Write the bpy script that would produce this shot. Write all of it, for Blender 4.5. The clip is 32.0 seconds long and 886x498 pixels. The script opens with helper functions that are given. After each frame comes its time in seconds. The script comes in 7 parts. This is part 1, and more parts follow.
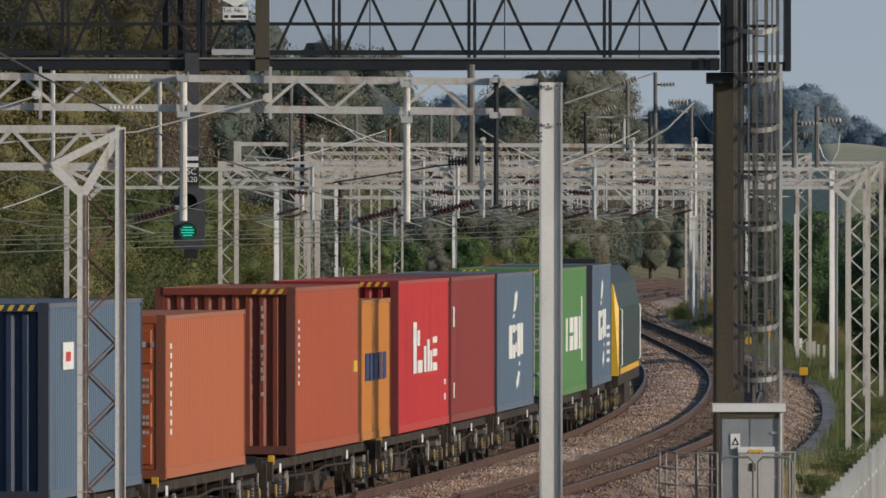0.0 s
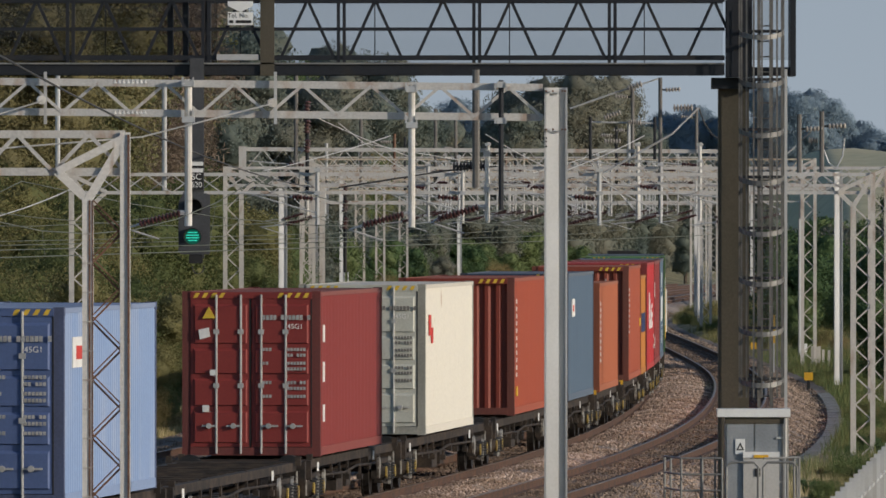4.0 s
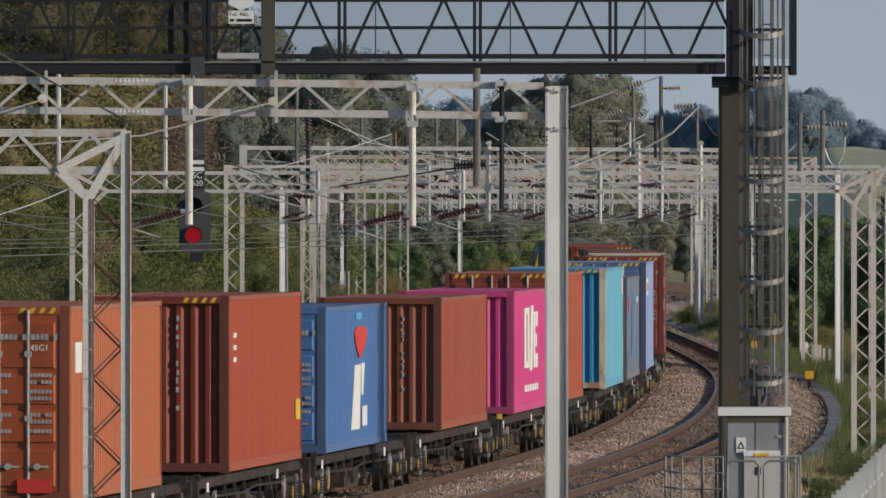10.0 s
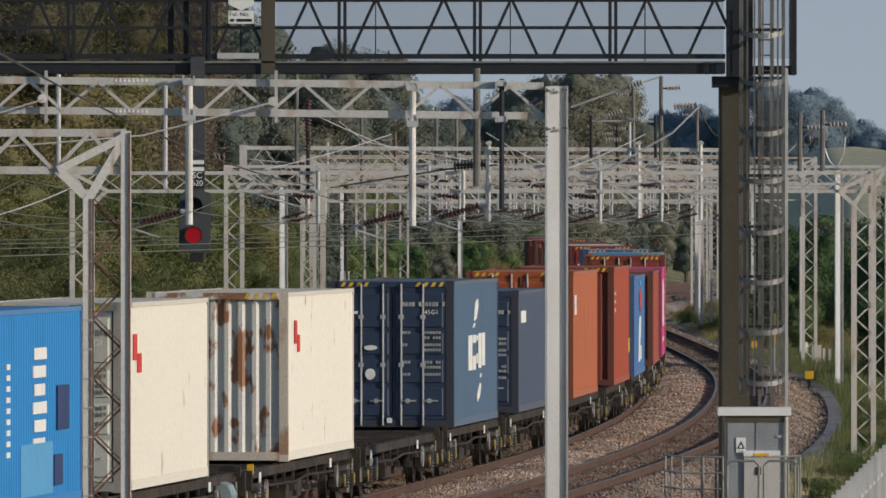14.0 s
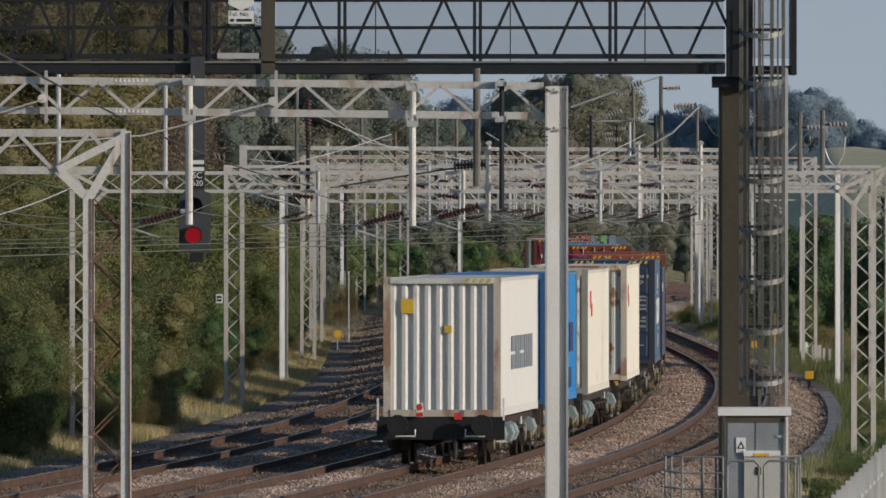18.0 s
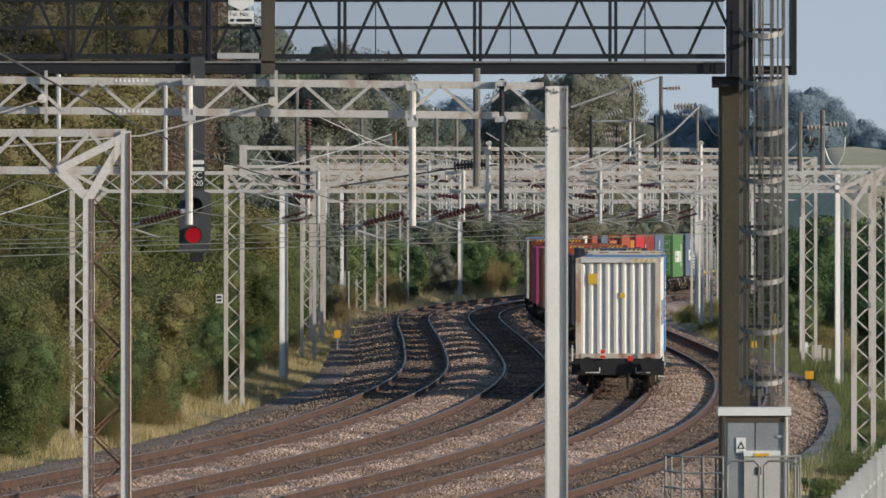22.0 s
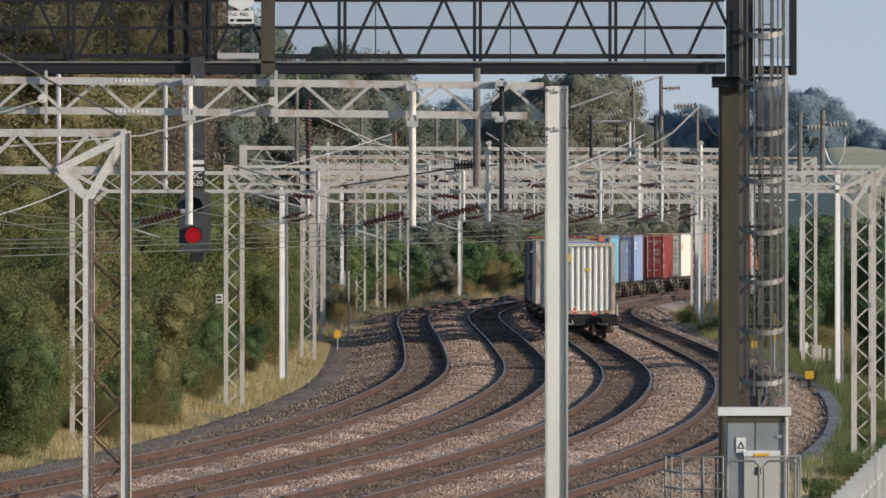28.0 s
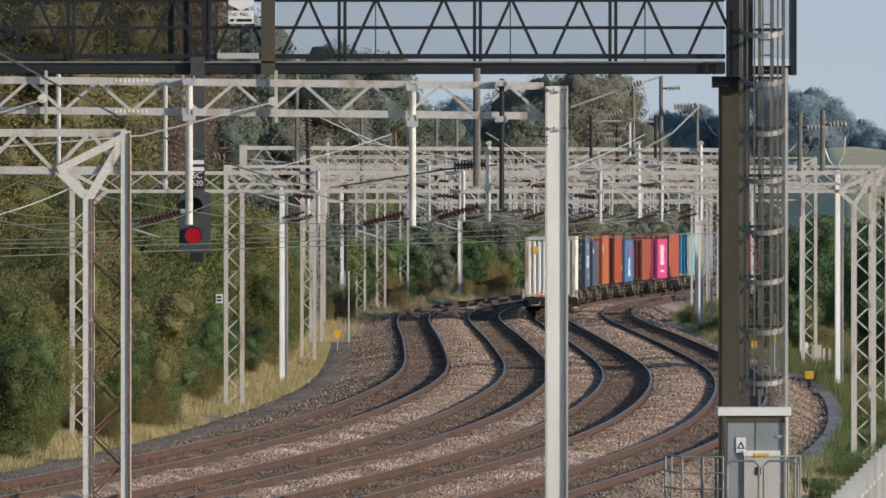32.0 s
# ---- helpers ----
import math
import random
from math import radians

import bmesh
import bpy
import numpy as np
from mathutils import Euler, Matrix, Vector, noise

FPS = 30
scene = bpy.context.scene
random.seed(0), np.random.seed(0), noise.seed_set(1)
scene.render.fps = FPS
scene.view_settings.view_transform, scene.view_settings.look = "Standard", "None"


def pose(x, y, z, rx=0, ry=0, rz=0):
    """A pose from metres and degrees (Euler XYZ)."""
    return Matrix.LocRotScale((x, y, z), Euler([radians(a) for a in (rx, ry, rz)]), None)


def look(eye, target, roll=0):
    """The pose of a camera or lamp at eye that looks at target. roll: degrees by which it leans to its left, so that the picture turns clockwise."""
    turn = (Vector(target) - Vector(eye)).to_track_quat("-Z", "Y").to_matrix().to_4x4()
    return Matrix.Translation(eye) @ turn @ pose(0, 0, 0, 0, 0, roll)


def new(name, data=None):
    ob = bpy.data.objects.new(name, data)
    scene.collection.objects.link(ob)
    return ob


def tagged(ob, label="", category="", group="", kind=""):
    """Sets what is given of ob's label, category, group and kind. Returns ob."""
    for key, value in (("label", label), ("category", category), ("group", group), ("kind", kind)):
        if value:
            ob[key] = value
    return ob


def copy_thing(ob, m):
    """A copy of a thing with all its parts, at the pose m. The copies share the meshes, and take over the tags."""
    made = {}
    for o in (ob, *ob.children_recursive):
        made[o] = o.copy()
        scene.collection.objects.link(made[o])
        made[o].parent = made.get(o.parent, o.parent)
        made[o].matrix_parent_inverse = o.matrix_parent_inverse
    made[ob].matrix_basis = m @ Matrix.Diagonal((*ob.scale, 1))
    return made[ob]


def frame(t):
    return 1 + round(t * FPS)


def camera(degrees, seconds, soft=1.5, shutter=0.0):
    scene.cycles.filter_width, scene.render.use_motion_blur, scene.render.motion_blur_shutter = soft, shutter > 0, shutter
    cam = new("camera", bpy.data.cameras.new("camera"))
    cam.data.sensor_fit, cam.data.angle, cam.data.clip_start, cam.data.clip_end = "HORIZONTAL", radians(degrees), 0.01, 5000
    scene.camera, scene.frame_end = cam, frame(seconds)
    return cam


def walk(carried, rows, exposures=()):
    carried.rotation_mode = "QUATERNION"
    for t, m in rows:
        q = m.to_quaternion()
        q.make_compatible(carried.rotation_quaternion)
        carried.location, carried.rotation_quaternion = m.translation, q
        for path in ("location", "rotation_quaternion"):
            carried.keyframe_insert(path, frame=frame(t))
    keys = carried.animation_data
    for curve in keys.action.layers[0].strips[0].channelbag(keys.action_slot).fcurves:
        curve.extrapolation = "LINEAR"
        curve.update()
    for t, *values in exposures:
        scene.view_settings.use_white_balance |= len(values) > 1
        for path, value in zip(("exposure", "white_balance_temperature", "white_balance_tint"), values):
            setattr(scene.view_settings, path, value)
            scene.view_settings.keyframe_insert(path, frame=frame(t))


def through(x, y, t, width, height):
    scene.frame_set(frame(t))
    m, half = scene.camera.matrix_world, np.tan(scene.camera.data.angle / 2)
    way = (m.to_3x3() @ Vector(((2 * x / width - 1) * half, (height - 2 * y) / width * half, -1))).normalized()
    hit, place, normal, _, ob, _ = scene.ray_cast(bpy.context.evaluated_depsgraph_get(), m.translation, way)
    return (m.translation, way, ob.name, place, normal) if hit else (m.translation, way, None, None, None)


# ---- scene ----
# A four-track electrified main line on a long curve, seen through a long lens; a container train runs away from the camera.
EYE = (0.0, 0.0, 5.325)
cam = camera(3.849, 32.0, soft=1.6)


def aim(right, up):
    """Pose of the fixed camera, turned by small slopes to the right and up."""
    return look(EYE, (right * 1000, 1000, 5.325 + (up - 0.0031) * 1000))


walk(cam, [
    (0, aim(0.000429, -0.000283)),
    (0.1, aim(0.000600, -0.000262)),
    (0.2, aim(0.000686, -0.000242)),
    (0.3, aim(0.000772, -0.000221)),
    (0.4, aim(0.000742, -0.000201)),
    (0.5, aim(0.000699, -0.000180)),
    (0.6, aim(0.000600, -0.000155)),
    (0.7, aim(0.000514, -0.000130)),
    (0.8, aim(0.000399, -0.000105)),
    (0.9, aim(0.000321, -0.000081)),
    (1.0, aim(0.000227, -0.000056)),
    (1.1, aim(0.000180, -0.000031)),
    (1.2, aim(0.000141, -0.000006)),
    (1.3, aim(0.000111, 0.000019)),
    (1.5, aim(0.000120, 0.000069)),
    (2, aim(0.000094, 0.000124)),
    (2.5, aim(0.000077, 0.000129)),
    (3.5, aim(0.000069, 0.000129)),
    (4.5, aim(0.000034, 0.000064)),
    (5.5, aim(0.000000, 0.000000)),
    (32, aim(0.000000, 0.000000)),
], exposures=[(0.0, -0.45), (9.0, -0.45), (12.0, -0.40), (14.5, -0.48), (16.5, -0.68), (17.0, -0.66), (18.0, -0.46), (19.0, -0.30), (21.0, -0.12), (25.0, -0.02), (32.0, 0.0)])

# ---- world and sun ----
SUN_AZ, SUN_EL = radians(65), radians(15)   # azimuth to the right of straight behind the camera
sun_dir = Vector((math.sin(SUN_AZ) * math.cos(SUN_EL), -math.cos(SUN_AZ) * math.cos(SUN_EL), math.sin(SUN_EL)))
world = bpy.data.worlds.new("sky")
scene.world = world
world.use_nodes = True
wn = world.node_tree
sky = wn.nodes.new("ShaderNodeTexSky")
sky.sky_type, sky.sun_disc = "NISHITA", False
sky.sun_elevation, sky.sun_rotation = SUN_EL, math.atan2(sun_dir.x, sun_dir.y)
sky.air_density, sky.dust_density, sky.ozone_density = 1.0, 0.8, 2.8
wn.links.new(sky.outputs[0], wn.nodes["Background"].inputs[0])
wn.nodes["Background"].inputs[1].default_value = 0.155
sun = new("sun", bpy.data.lights.new("sun", "SUN"))
sun.data.energy, sun.data.angle, sun.data.color = 4.4, radians(0.6), (1.0, 0.895, 0.77)
sun.matrix_basis = look((0, 0, 60), Vector((0, 0, 60)) - sun_dir)


# ---- materials ----
COLOUR_OF = {}


def material(name, colour, rough=0.6, metal=0.0, vary=0.25, scale=3.0, fine=40.0, bump=0.15, second=None, cover=0.5, soft=0.1, streak=1.0, spec=0.4):
    """Surface with a coarse stain (second colour) and a fine grain; streak stretches the stain upright."""
    COLOUR_OF[name] = colour
    m = bpy.data.materials.new(name)
    m.use_nodes = True
    nt = m.node_tree
    b = nt.nodes["Principled BSDF"]
    b.inputs["Roughness"].default_value, b.inputs["Metallic"].default_value = rough, metal
    b.inputs["Specular IOR Level"].default_value = spec
    tc = nt.nodes.new("ShaderNodeTexCoord")
    mp = nt.nodes.new("ShaderNodeMapping")
    mp.inputs["Scale"].default_value = (1, 1, 1 / streak)
    nt.links.new(tc.outputs["Object"], mp.inputs[0])
    oi = nt.nodes.new("ShaderNodeObjectInfo")
    n1 = nt.nodes.new("ShaderNodeTexNoise")
    n1.noise_dimensions = "4D"
    n1.inputs["Scale"].default_value, n1.inputs["Detail"].default_value = scale, 5
    nt.links.new(mp.outputs[0], n1.inputs["Vector"])
    wv = nt.nodes.new("ShaderNodeMath")
    wv.operation = "MULTIPLY"
    wv.inputs[1].default_value = 37
    nt.links.new(oi.outputs["Random"], wv.inputs[0])
    nt.links.new(wv.outputs[0], n1.inputs["W"])
    n2 = nt.nodes.new("ShaderNodeTexNoise")
    n2.inputs["Scale"].default_value, n2.inputs["Detail"].default_value = fine, 3
    nt.links.new(tc.outputs["Object"], n2.inputs["Vector"])
    r1 = nt.nodes.new("ShaderNodeValToRGB")
    r1.color_ramp.elements[0].position, r1.color_ramp.elements[1].position = max(0.0, cover - soft), min(1.0, cover + soft)
    sec = second or tuple(c * (1 - vary) for c in colour)
    r1.color_ramp.elements[0].color, r1.color_ramp.elements[1].color = (*sec, 1), (*colour, 1)
    nt.links.new(n1.outputs[0], r1.inputs[0])
    mx = nt.nodes.new("ShaderNodeMix")
    mx.data_type, mx.blend_type = "RGBA", "MULTIPLY"
    mx.inputs[0].default_value = 1.0
    r2 = nt.nodes.new("ShaderNodeValToRGB")
    r2.color_ramp.elements[0].position, r2.color_ramp.elements[1].position = 0.3, 0.7
    lo = 1 - vary
    r2.color_ramp.elements[0].color, r2.color_ramp.elements[1].color = (lo, lo, lo, 1), (1, 1, 1, 1)
    nt.links.new(n2.outputs[0], r2.inputs[0])
    nt.links.new(r1.outputs[0], mx.inputs[6])
    nt.links.new(r2.outputs[0], mx.inputs[7])
    nt.links.new(mx.outputs[2], b.inputs["Base Color"])
    if bump:
        bp = nt.nodes.new("ShaderNodeBump")
        bp.inputs["Strength"].default_value, bp.inputs["Distance"].default_value = bump, 0.02
        nt.links.new(n2.outputs[0], bp.inputs["Height"])
        nt.links.new(bp.outputs[0], b.inputs["Normal"])
    return m


def stones(name, light, dark, size):
    """Crushed stone: cells of their own shade, with dirt in large patches."""
    m = bpy.data.materials.new(name)
    m.use_nodes = True
    nt = m.node_tree
    b = nt.nodes["Principled BSDF"]
    b.inputs["Roughness"].default_value = 0.9
    tc = nt.nodes.new("ShaderNodeTexCoord")
    vo = nt.nodes.new("ShaderNodeTexVoronoi")
    vo.inputs["Scale"].default_value = 1 / size
    nt.links.new(tc.outputs["Object"], vo.inputs["Vector"])
    r = nt.nodes.new("ShaderNodeValToRGB")
    r.color_ramp.elements[0].color, r.color_ramp.elements[1].color = (*dark, 1), (*light, 1)
    sp = nt.nodes.new("ShaderNodeSeparateColor")
    nt.links.new(vo.outputs["Color"], sp.inputs[0])
    nt.links.new(sp.outputs[0], r.inputs[0])
    n = nt.nodes.new("ShaderNodeTexNoise")
    n.inputs["Scale"].default_value, n.inputs["Detail"].default_value = 0.5, 6
    mp = nt.nodes.new("ShaderNodeMapping")
    mp.inputs["Scale"].default_value = (1, 0.12, 1)
    nt.links.new(tc.outputs["Object"], mp.inputs[0])
    nt.links.new(mp.outputs[0], n.inputs["Vector"])
    r3 = nt.nodes.new("ShaderNodeValToRGB")
    r3.color_ramp.elements[0].position, r3.color_ramp.elements[1].position = 0.36, 0.62
    r3.color_ramp.elements[0].color, r3.color_ramp.elements[1].color = (0.62, 0.58, 0.55, 1), (1, 1, 1, 1)
    nt.links.new(n.outputs[0], r3.inputs[0])
    mx = nt.nodes.new("ShaderNodeMix")
    mx.data_type, mx.blend_type = "RGBA", "MULTIPLY"
    mx.inputs[0].default_value = 1.0
    nt.links.new(r.outputs[0], mx.inputs[6])
    nt.links.new(r3.outputs[0], mx.inputs[7])
    nt.links.new(mx.outputs[2], b.inputs["Base Color"])
    bp = nt.nodes.new("ShaderNodeBump")
    bp.inputs["Strength"].default_value, bp.inputs["Distance"].default_value = 1.0, size * 0.6
    nt.links.new(vo.outputs["Distance"], bp.inputs["Height"])
    bp.invert = True
    nt.links.new(bp.outputs[0], b.inputs["Normal"])
    return m


def foliage(name, a, b_, c, rough=0.7, through=0.32):
    """Leaves: every island takes its own shade between three colours, and thin leaves let light through."""
    m = bpy.data.materials.new(name)
    m.use_nodes = True
    nt = m.node_tree
    b = nt.nodes["Principled BSDF"]
    b.inputs["Roughness"].default_value = rough
    b.inputs["Specular IOR Level"].default_value = 0.25
    ge = nt.nodes.new("ShaderNodeNewGeometry")
    tc = nt.nodes.new("ShaderNodeTexCoord")
    oi = nt.nodes.new("ShaderNodeObjectInfo")
    n = nt.nodes.new("ShaderNodeTexNoise")
    n.inputs["Scale"].default_value = 0.5
    nt.links.new(tc.outputs["Object"], n.inputs["Vector"])
    ad = nt.nodes.new("ShaderNodeMath")
    ad.operation = "MULTIPLY_ADD"
    ad.inputs[1].default_value = 0.16
    nt.links.new(ge.outputs["Random Per Island"], ad.inputs[0])
    nt.links.new(n.outputs[0], ad.inputs[2])
    ad2 = nt.nodes.new("ShaderNodeMath")
    ad2.operation = "MULTIPLY_ADD"
    ad2.inputs[1].default_value = 0.55
    nt.links.new(oi.outputs["Random"], ad2.inputs[0])
    nt.links.new(ad.outputs[0], ad2.inputs[2])
    r = nt.nodes.new("ShaderNodeValToRGB")
    e = r.color_ramp.elements
    e[0].position, e[1].position = 0.45, 1.0
    e[0].color, e[1].color = (*a, 1), (*c, 1)
    k = e.new(0.72)
    k.color = (*b_, 1)
    nt.links.new(ad2.outputs[0], r.inputs[0])
    nt.links.new(r.outputs[0], b.inputs["Base Color"])
    tr = nt.nodes.new("ShaderNodeBsdfTranslucent")
    nt.links.new(r.outputs[0], tr.inputs[0])
    mix = nt.nodes.new("ShaderNodeMixShader")
    mix.inputs[0].default_value = through
    nt.links.new(b.outputs[0], mix.inputs[1])
    nt.links.new(tr.outputs[0], mix.inputs[2])
    nt.links.new(mix.outputs[0], nt.nodes["Material Output"].inputs[0])
    return m


def glow(name, colour, power):
    m = bpy.data.materials.new(name)
    m.use_nodes = True
    b = m.node_tree.nodes["Principled BSDF"]
    b.inputs["Base Color"].default_value = (*[c * 0.3 for c in colour], 1)
    b.inputs["Emission Color"].default_value, b.inputs["Emission Strength"].default_value = (*colour, 1), power
    return m


def sky_glow():
    """Pale blue-grey evening sky, a little lighter low down."""
    m = bpy.data.materials.new("evening_sky")
    m.use_nodes = True
    nt = m.node_tree
    nt.nodes.remove(nt.nodes["Principled BSDF"])
    em = nt.nodes.new("ShaderNodeEmission")
    tc = nt.nodes.new("ShaderNodeTexCoord")
    sp = nt.nodes.new("ShaderNodeSeparateXYZ")
    nt.links.new(tc.outputs["Generated"], sp.inputs[0])
    r = nt.nodes.new("ShaderNodeValToRGB")
    e = r.color_ramp.elements
    e[0].position, e[1].position = 0.05, 0.5
    e[0].color, e[1].color = (0.47, 0.55, 0.635, 1), (0.335, 0.42, 0.53, 1)
    n = nt.nodes.new("ShaderNodeTexNoise")
    n.inputs["Scale"].default_value = 6
    ad = nt.nodes.new("ShaderNodeMath")
    ad.operation = "MULTIPLY_ADD"
    ad.inputs[1].default_value = 0.05
    nt.links.new(n.outputs[0], ad.inputs[0])
    nt.links.new(sp.outputs[2], ad.inputs[2])
    nt.links.new(ad.outputs[0], r.inputs[0])
    nt.links.new(r.outputs[0], em.inputs[0])
    nt.links.new(em.outputs[0], nt.nodes["Material Output"].inputs[0])
    return m


def veil(name, colour, clear):
    """Fine woven wire mesh, too fine to see its wires."""
    m = bpy.data.materials.new(name)
    m.use_nodes = True
    nt = m.node_tree
    nt.nodes["Principled BSDF"].inputs["Base Color"].default_value = (*colour, 1)
    t = nt.nodes.new("ShaderNodeBsdfTransparent")
    mix = nt.nodes.new("ShaderNodeMixShader")
    mix.inputs[0].default_value = clear
    nt.links.new(nt.nodes["Principled BSDF"].outputs[0], mix.inputs[1])
    nt.links.new(t.outputs[0], mix.inputs[2])
    nt.links.new(mix.outputs[0], nt.nodes["Material Output"].inputs[0])
    return m


M_MESH = veil("woven_mesh", (0.07, 0.085, 0.105), 0.85)
M_MESH_DENSE = veil("dense_woven_mesh", (0.012, 0.014, 0.018), 0.62)
M_MESH_FINE = veil("fine_cage_mesh", (0.08, 0.08, 0.08), 0.84)
M_BALLAST = stones("ballast", (0.44, 0.36, 0.31), (0.14, 0.108, 0.09), 0.07)
M_FOURFOOT = stones("oily_ballast", (0.30, 0.215, 0.165), (0.09, 0.064, 0.05), 0.06)
M_CESS = stones("cess_ash", (0.24, 0.20, 0.17), (0.16, 0.135, 0.112), 0.04)
M_RAIL = material("rusty_rail", (0.128, 0.064, 0.038), 0.75, 0.0, 0.35, 2.0, 30, 0.2, (0.075, 0.045, 0.032))
M_HEAD = material("worn_rail_head", (0.23, 0.175, 0.14), 0.45, 0.35, 0.2, 0.5, 20, 0.05, spec=0.35)
M_SLEEPER = material("concrete_sleeper", (0.26, 0.22, 0.19), 0.85, 0, 0.3, 1.5, 25)
M_GROUND = material("rough_grass", (0.36, 0.29, 0.15), 0.9, 0, 0.55, 0.35, 14, 0.9, (0.15, 0.15, 0.06), 0.5, 0.12)
M_GALV = material("galvanised_steel", (0.50, 0.505, 0.505), 0.55, 0.25, 0.08, 1.2, 25, 0.04, (0.40, 0.395, 0.385), 0.45, 0.12, 3)
M_PALE = material("pale_weathered_paint", (0.53, 0.515, 0.49), 0.6, 0.0, 0.2, 3.2, 30, 0.1, (0.40, 0.31, 0.25), 0.40, 0.06, 3.5)
M_NEAR = material("rust_run_white_paint", (0.66, 0.635, 0.60), 0.6, 0.0, 0.15, 5.0, 30, 0.1, (0.42, 0.32, 0.25), 0.32, 0.05, 5.0)
M_TAN = material("tan_weathered_paint", (0.56, 0.49, 0.39), 0.6, 0.0, 0.2, 2.5, 30, 0.1, (0.36, 0.24, 0.15), 0.42, 0.08, 2.0)
M_GREYPALE = material("grey_weathered_paint", (0.46, 0.455, 0.44), 0.6, 0.0, 0.2, 2.5, 30, 0.1, (0.33, 0.27, 0.22), 0.42, 0.08, 2.0)
M_LEG = material("rust_blotched_paint", (0.56, 0.525, 0.48), 0.65, 0.0, 0.2, 3.5, 30, 0.1, (0.42, 0.34, 0.28), 0.38, 0.06, 3.0)
M_RAILING = material("dull_galvanised_tube", (0.27, 0.265, 0.25), 0.5, 0.3, 0.2, 3, 30, 0.03)
M_RUSTY = material("rusted_steel", (0.24, 0.13, 0.085), 0.8, 0, 0.35, 4, 40, 0.2, (0.14, 0.075, 0.05))
M_POLE = material("grey_brown_pole", (0.135, 0.125, 0.115), 0.6, 0.1, 0.25, 2, 30, 0.05, (0.20, 0.185, 0.17), 0.5, 0.12, 3)
M_CAGE = material("weathered_cage_steel", (0.13, 0.13, 0.125), 0.55, 0.3, 0.25, 3, 30, 0.04, (0.20, 0.19, 0.175))
M_DARK = material("dark_bronze_paint", (0.022, 0.024, 0.030), 0.5, 0.2, 0.3, 1.5, 30, 0.08, (0.040, 0.035, 0.030), 0.35, 0.1, 2)
M_POST = material("brown_post_paint", (0.100, 0.084, 0.060), 0.55, 0.1, 0.25, 0.9, 30, 0.06, (0.060, 0.055, 0.036), 0.45, 0.12, 4)
M_TUBE = material("white_tube", (0.70, 0.67, 0.62), 0.5, 0.1, 0.15, 2, 30, 0.05, (0.55, 0.52, 0.47))
M_WHITE_STEEL = material("pale_galvanised_pale", (0.66, 0.66, 0.64), 0.5, 0.15, 0.12, 2, 30, 0.03)
M_CERAMIC = material("brown_ceramic", (0.080, 0.030, 0.028), 0.35, 0, 0.2, 3, 20, 0.02, spec=0.6)
M_GLASSINS = material("grey_insulator", (0.42, 0.38, 0.34), 0.35, 0, 0.2, 3, 20, 0.02)
M_WIRE = material("weathered_wire", (0.15, 0.165, 0.13), 0.65, 0.3, 0.2, 1, 20, 0)
M_CABLE = material("dark_cable", (0.06, 0.06, 0.06), 0.7, 0, 0.2, 1, 20, 0)
M_BLACK = material("matt_black", (0.02, 0.02, 0.021), 0.7, 0, 0.3, 2, 25, 0.05)
M_SIGNAL = material("signal_casing", (0.07, 0.073, 0.08), 0.6, 0, 0.25, 2, 25, 0.05)
M_WHITE = material("white_enamel", (0.78, 0.78, 0.76), 0.4, 0, 0.08, 2, 25, 0.02)
M_CONC = material("pale_concrete", (0.50, 0.47, 0.42), 0.85, 0, 0.2, 2, 30, 0.15)
M_CAB = material("grey_cabinet_paint", (0.42, 0.40, 0.37), 0.5, 0.1, 0.15, 1.6, 30, 0.05, (0.33, 0.31, 0.28), 0.42, 0.12, 3)
M_YELLOW = material("yellow_paint", (0.75, 0.42, 0.03), 0.5, 0, 0.15, 3, 25, 0.03)
M_UNDER = material("wagon_grime", (0.070, 0.050, 0.036), 0.75, 0.0, 0.45, 3, 20, 0.2, (0.022, 0.017, 0.014))
M_WHEEL = material("wheel_steel", (0.045, 0.038, 0.033), 0.55, 0.4, 0.3, 4, 20, 0.1)
M_BARK = material("bark", (0.13, 0.10, 0.075), 0.9, 0, 0.4, 4, 15, 0.6)
M_BIRCH = material("birch_bark", (0.55, 0.52, 0.47), 0.8, 0, 0.3, 5, 15, 0.3, (0.2, 0.17, 0.14), 0.35, 0.05)
M_LEAF = foliage("hawthorn_leaves", (0.052, 0.076, 0.028), (0.108, 0.130, 0.046), (0.205, 0.185, 0.075))
M_LEAF_DARK = foliage("dense_green_leaves", (0.045, 0.085, 0.036), (0.085, 0.140, 0.055), (0.15, 0.19, 0.075))
M_LEAF_AUTUMN = foliage("turning_leaves", (0.105, 0.112, 0.040), (0.20, 0.168, 0.070), (0.35, 0.26, 0.12))
M_LEAF_TREE = foliage("ash_leaves", (0.065, 0.092, 0.040), (0.13, 0.148, 0.062), (0.22, 0.195, 0.095))
# Greyed, blued leaf colour stands in for the mid-distance haze
M_LEAF_HAZY = foliage("haze_greyed_leaves", (0.100, 0.130, 0.118), (0.140, 0.166, 0.140), (0.185, 0.185, 0.144))
M_TWIG = foliage("birch_twigs", (0.145, 0.115, 0.095), (0.215, 0.170, 0.138), (0.29, 0.23, 0.175))
# Skyline haze is tinted into this leaf colour; the air itself is clear
M_LEAF_FAR = foliage("haze_tinted_leaves", (0.235, 0.315, 0.385), (0.245, 0.325, 0.39), (0.255, 0.335, 0.395), through=0.5)
M_STRAW = foliage("dry_grass", (0.36, 0.275, 0.13), (0.52, 0.41, 0.22), (0.64, 0.53, 0.32))
M_WEED = foliage("verge_weeds", (0.085, 0.125, 0.042), (0.155, 0.19, 0.068), (0.30, 0.27, 0.12))
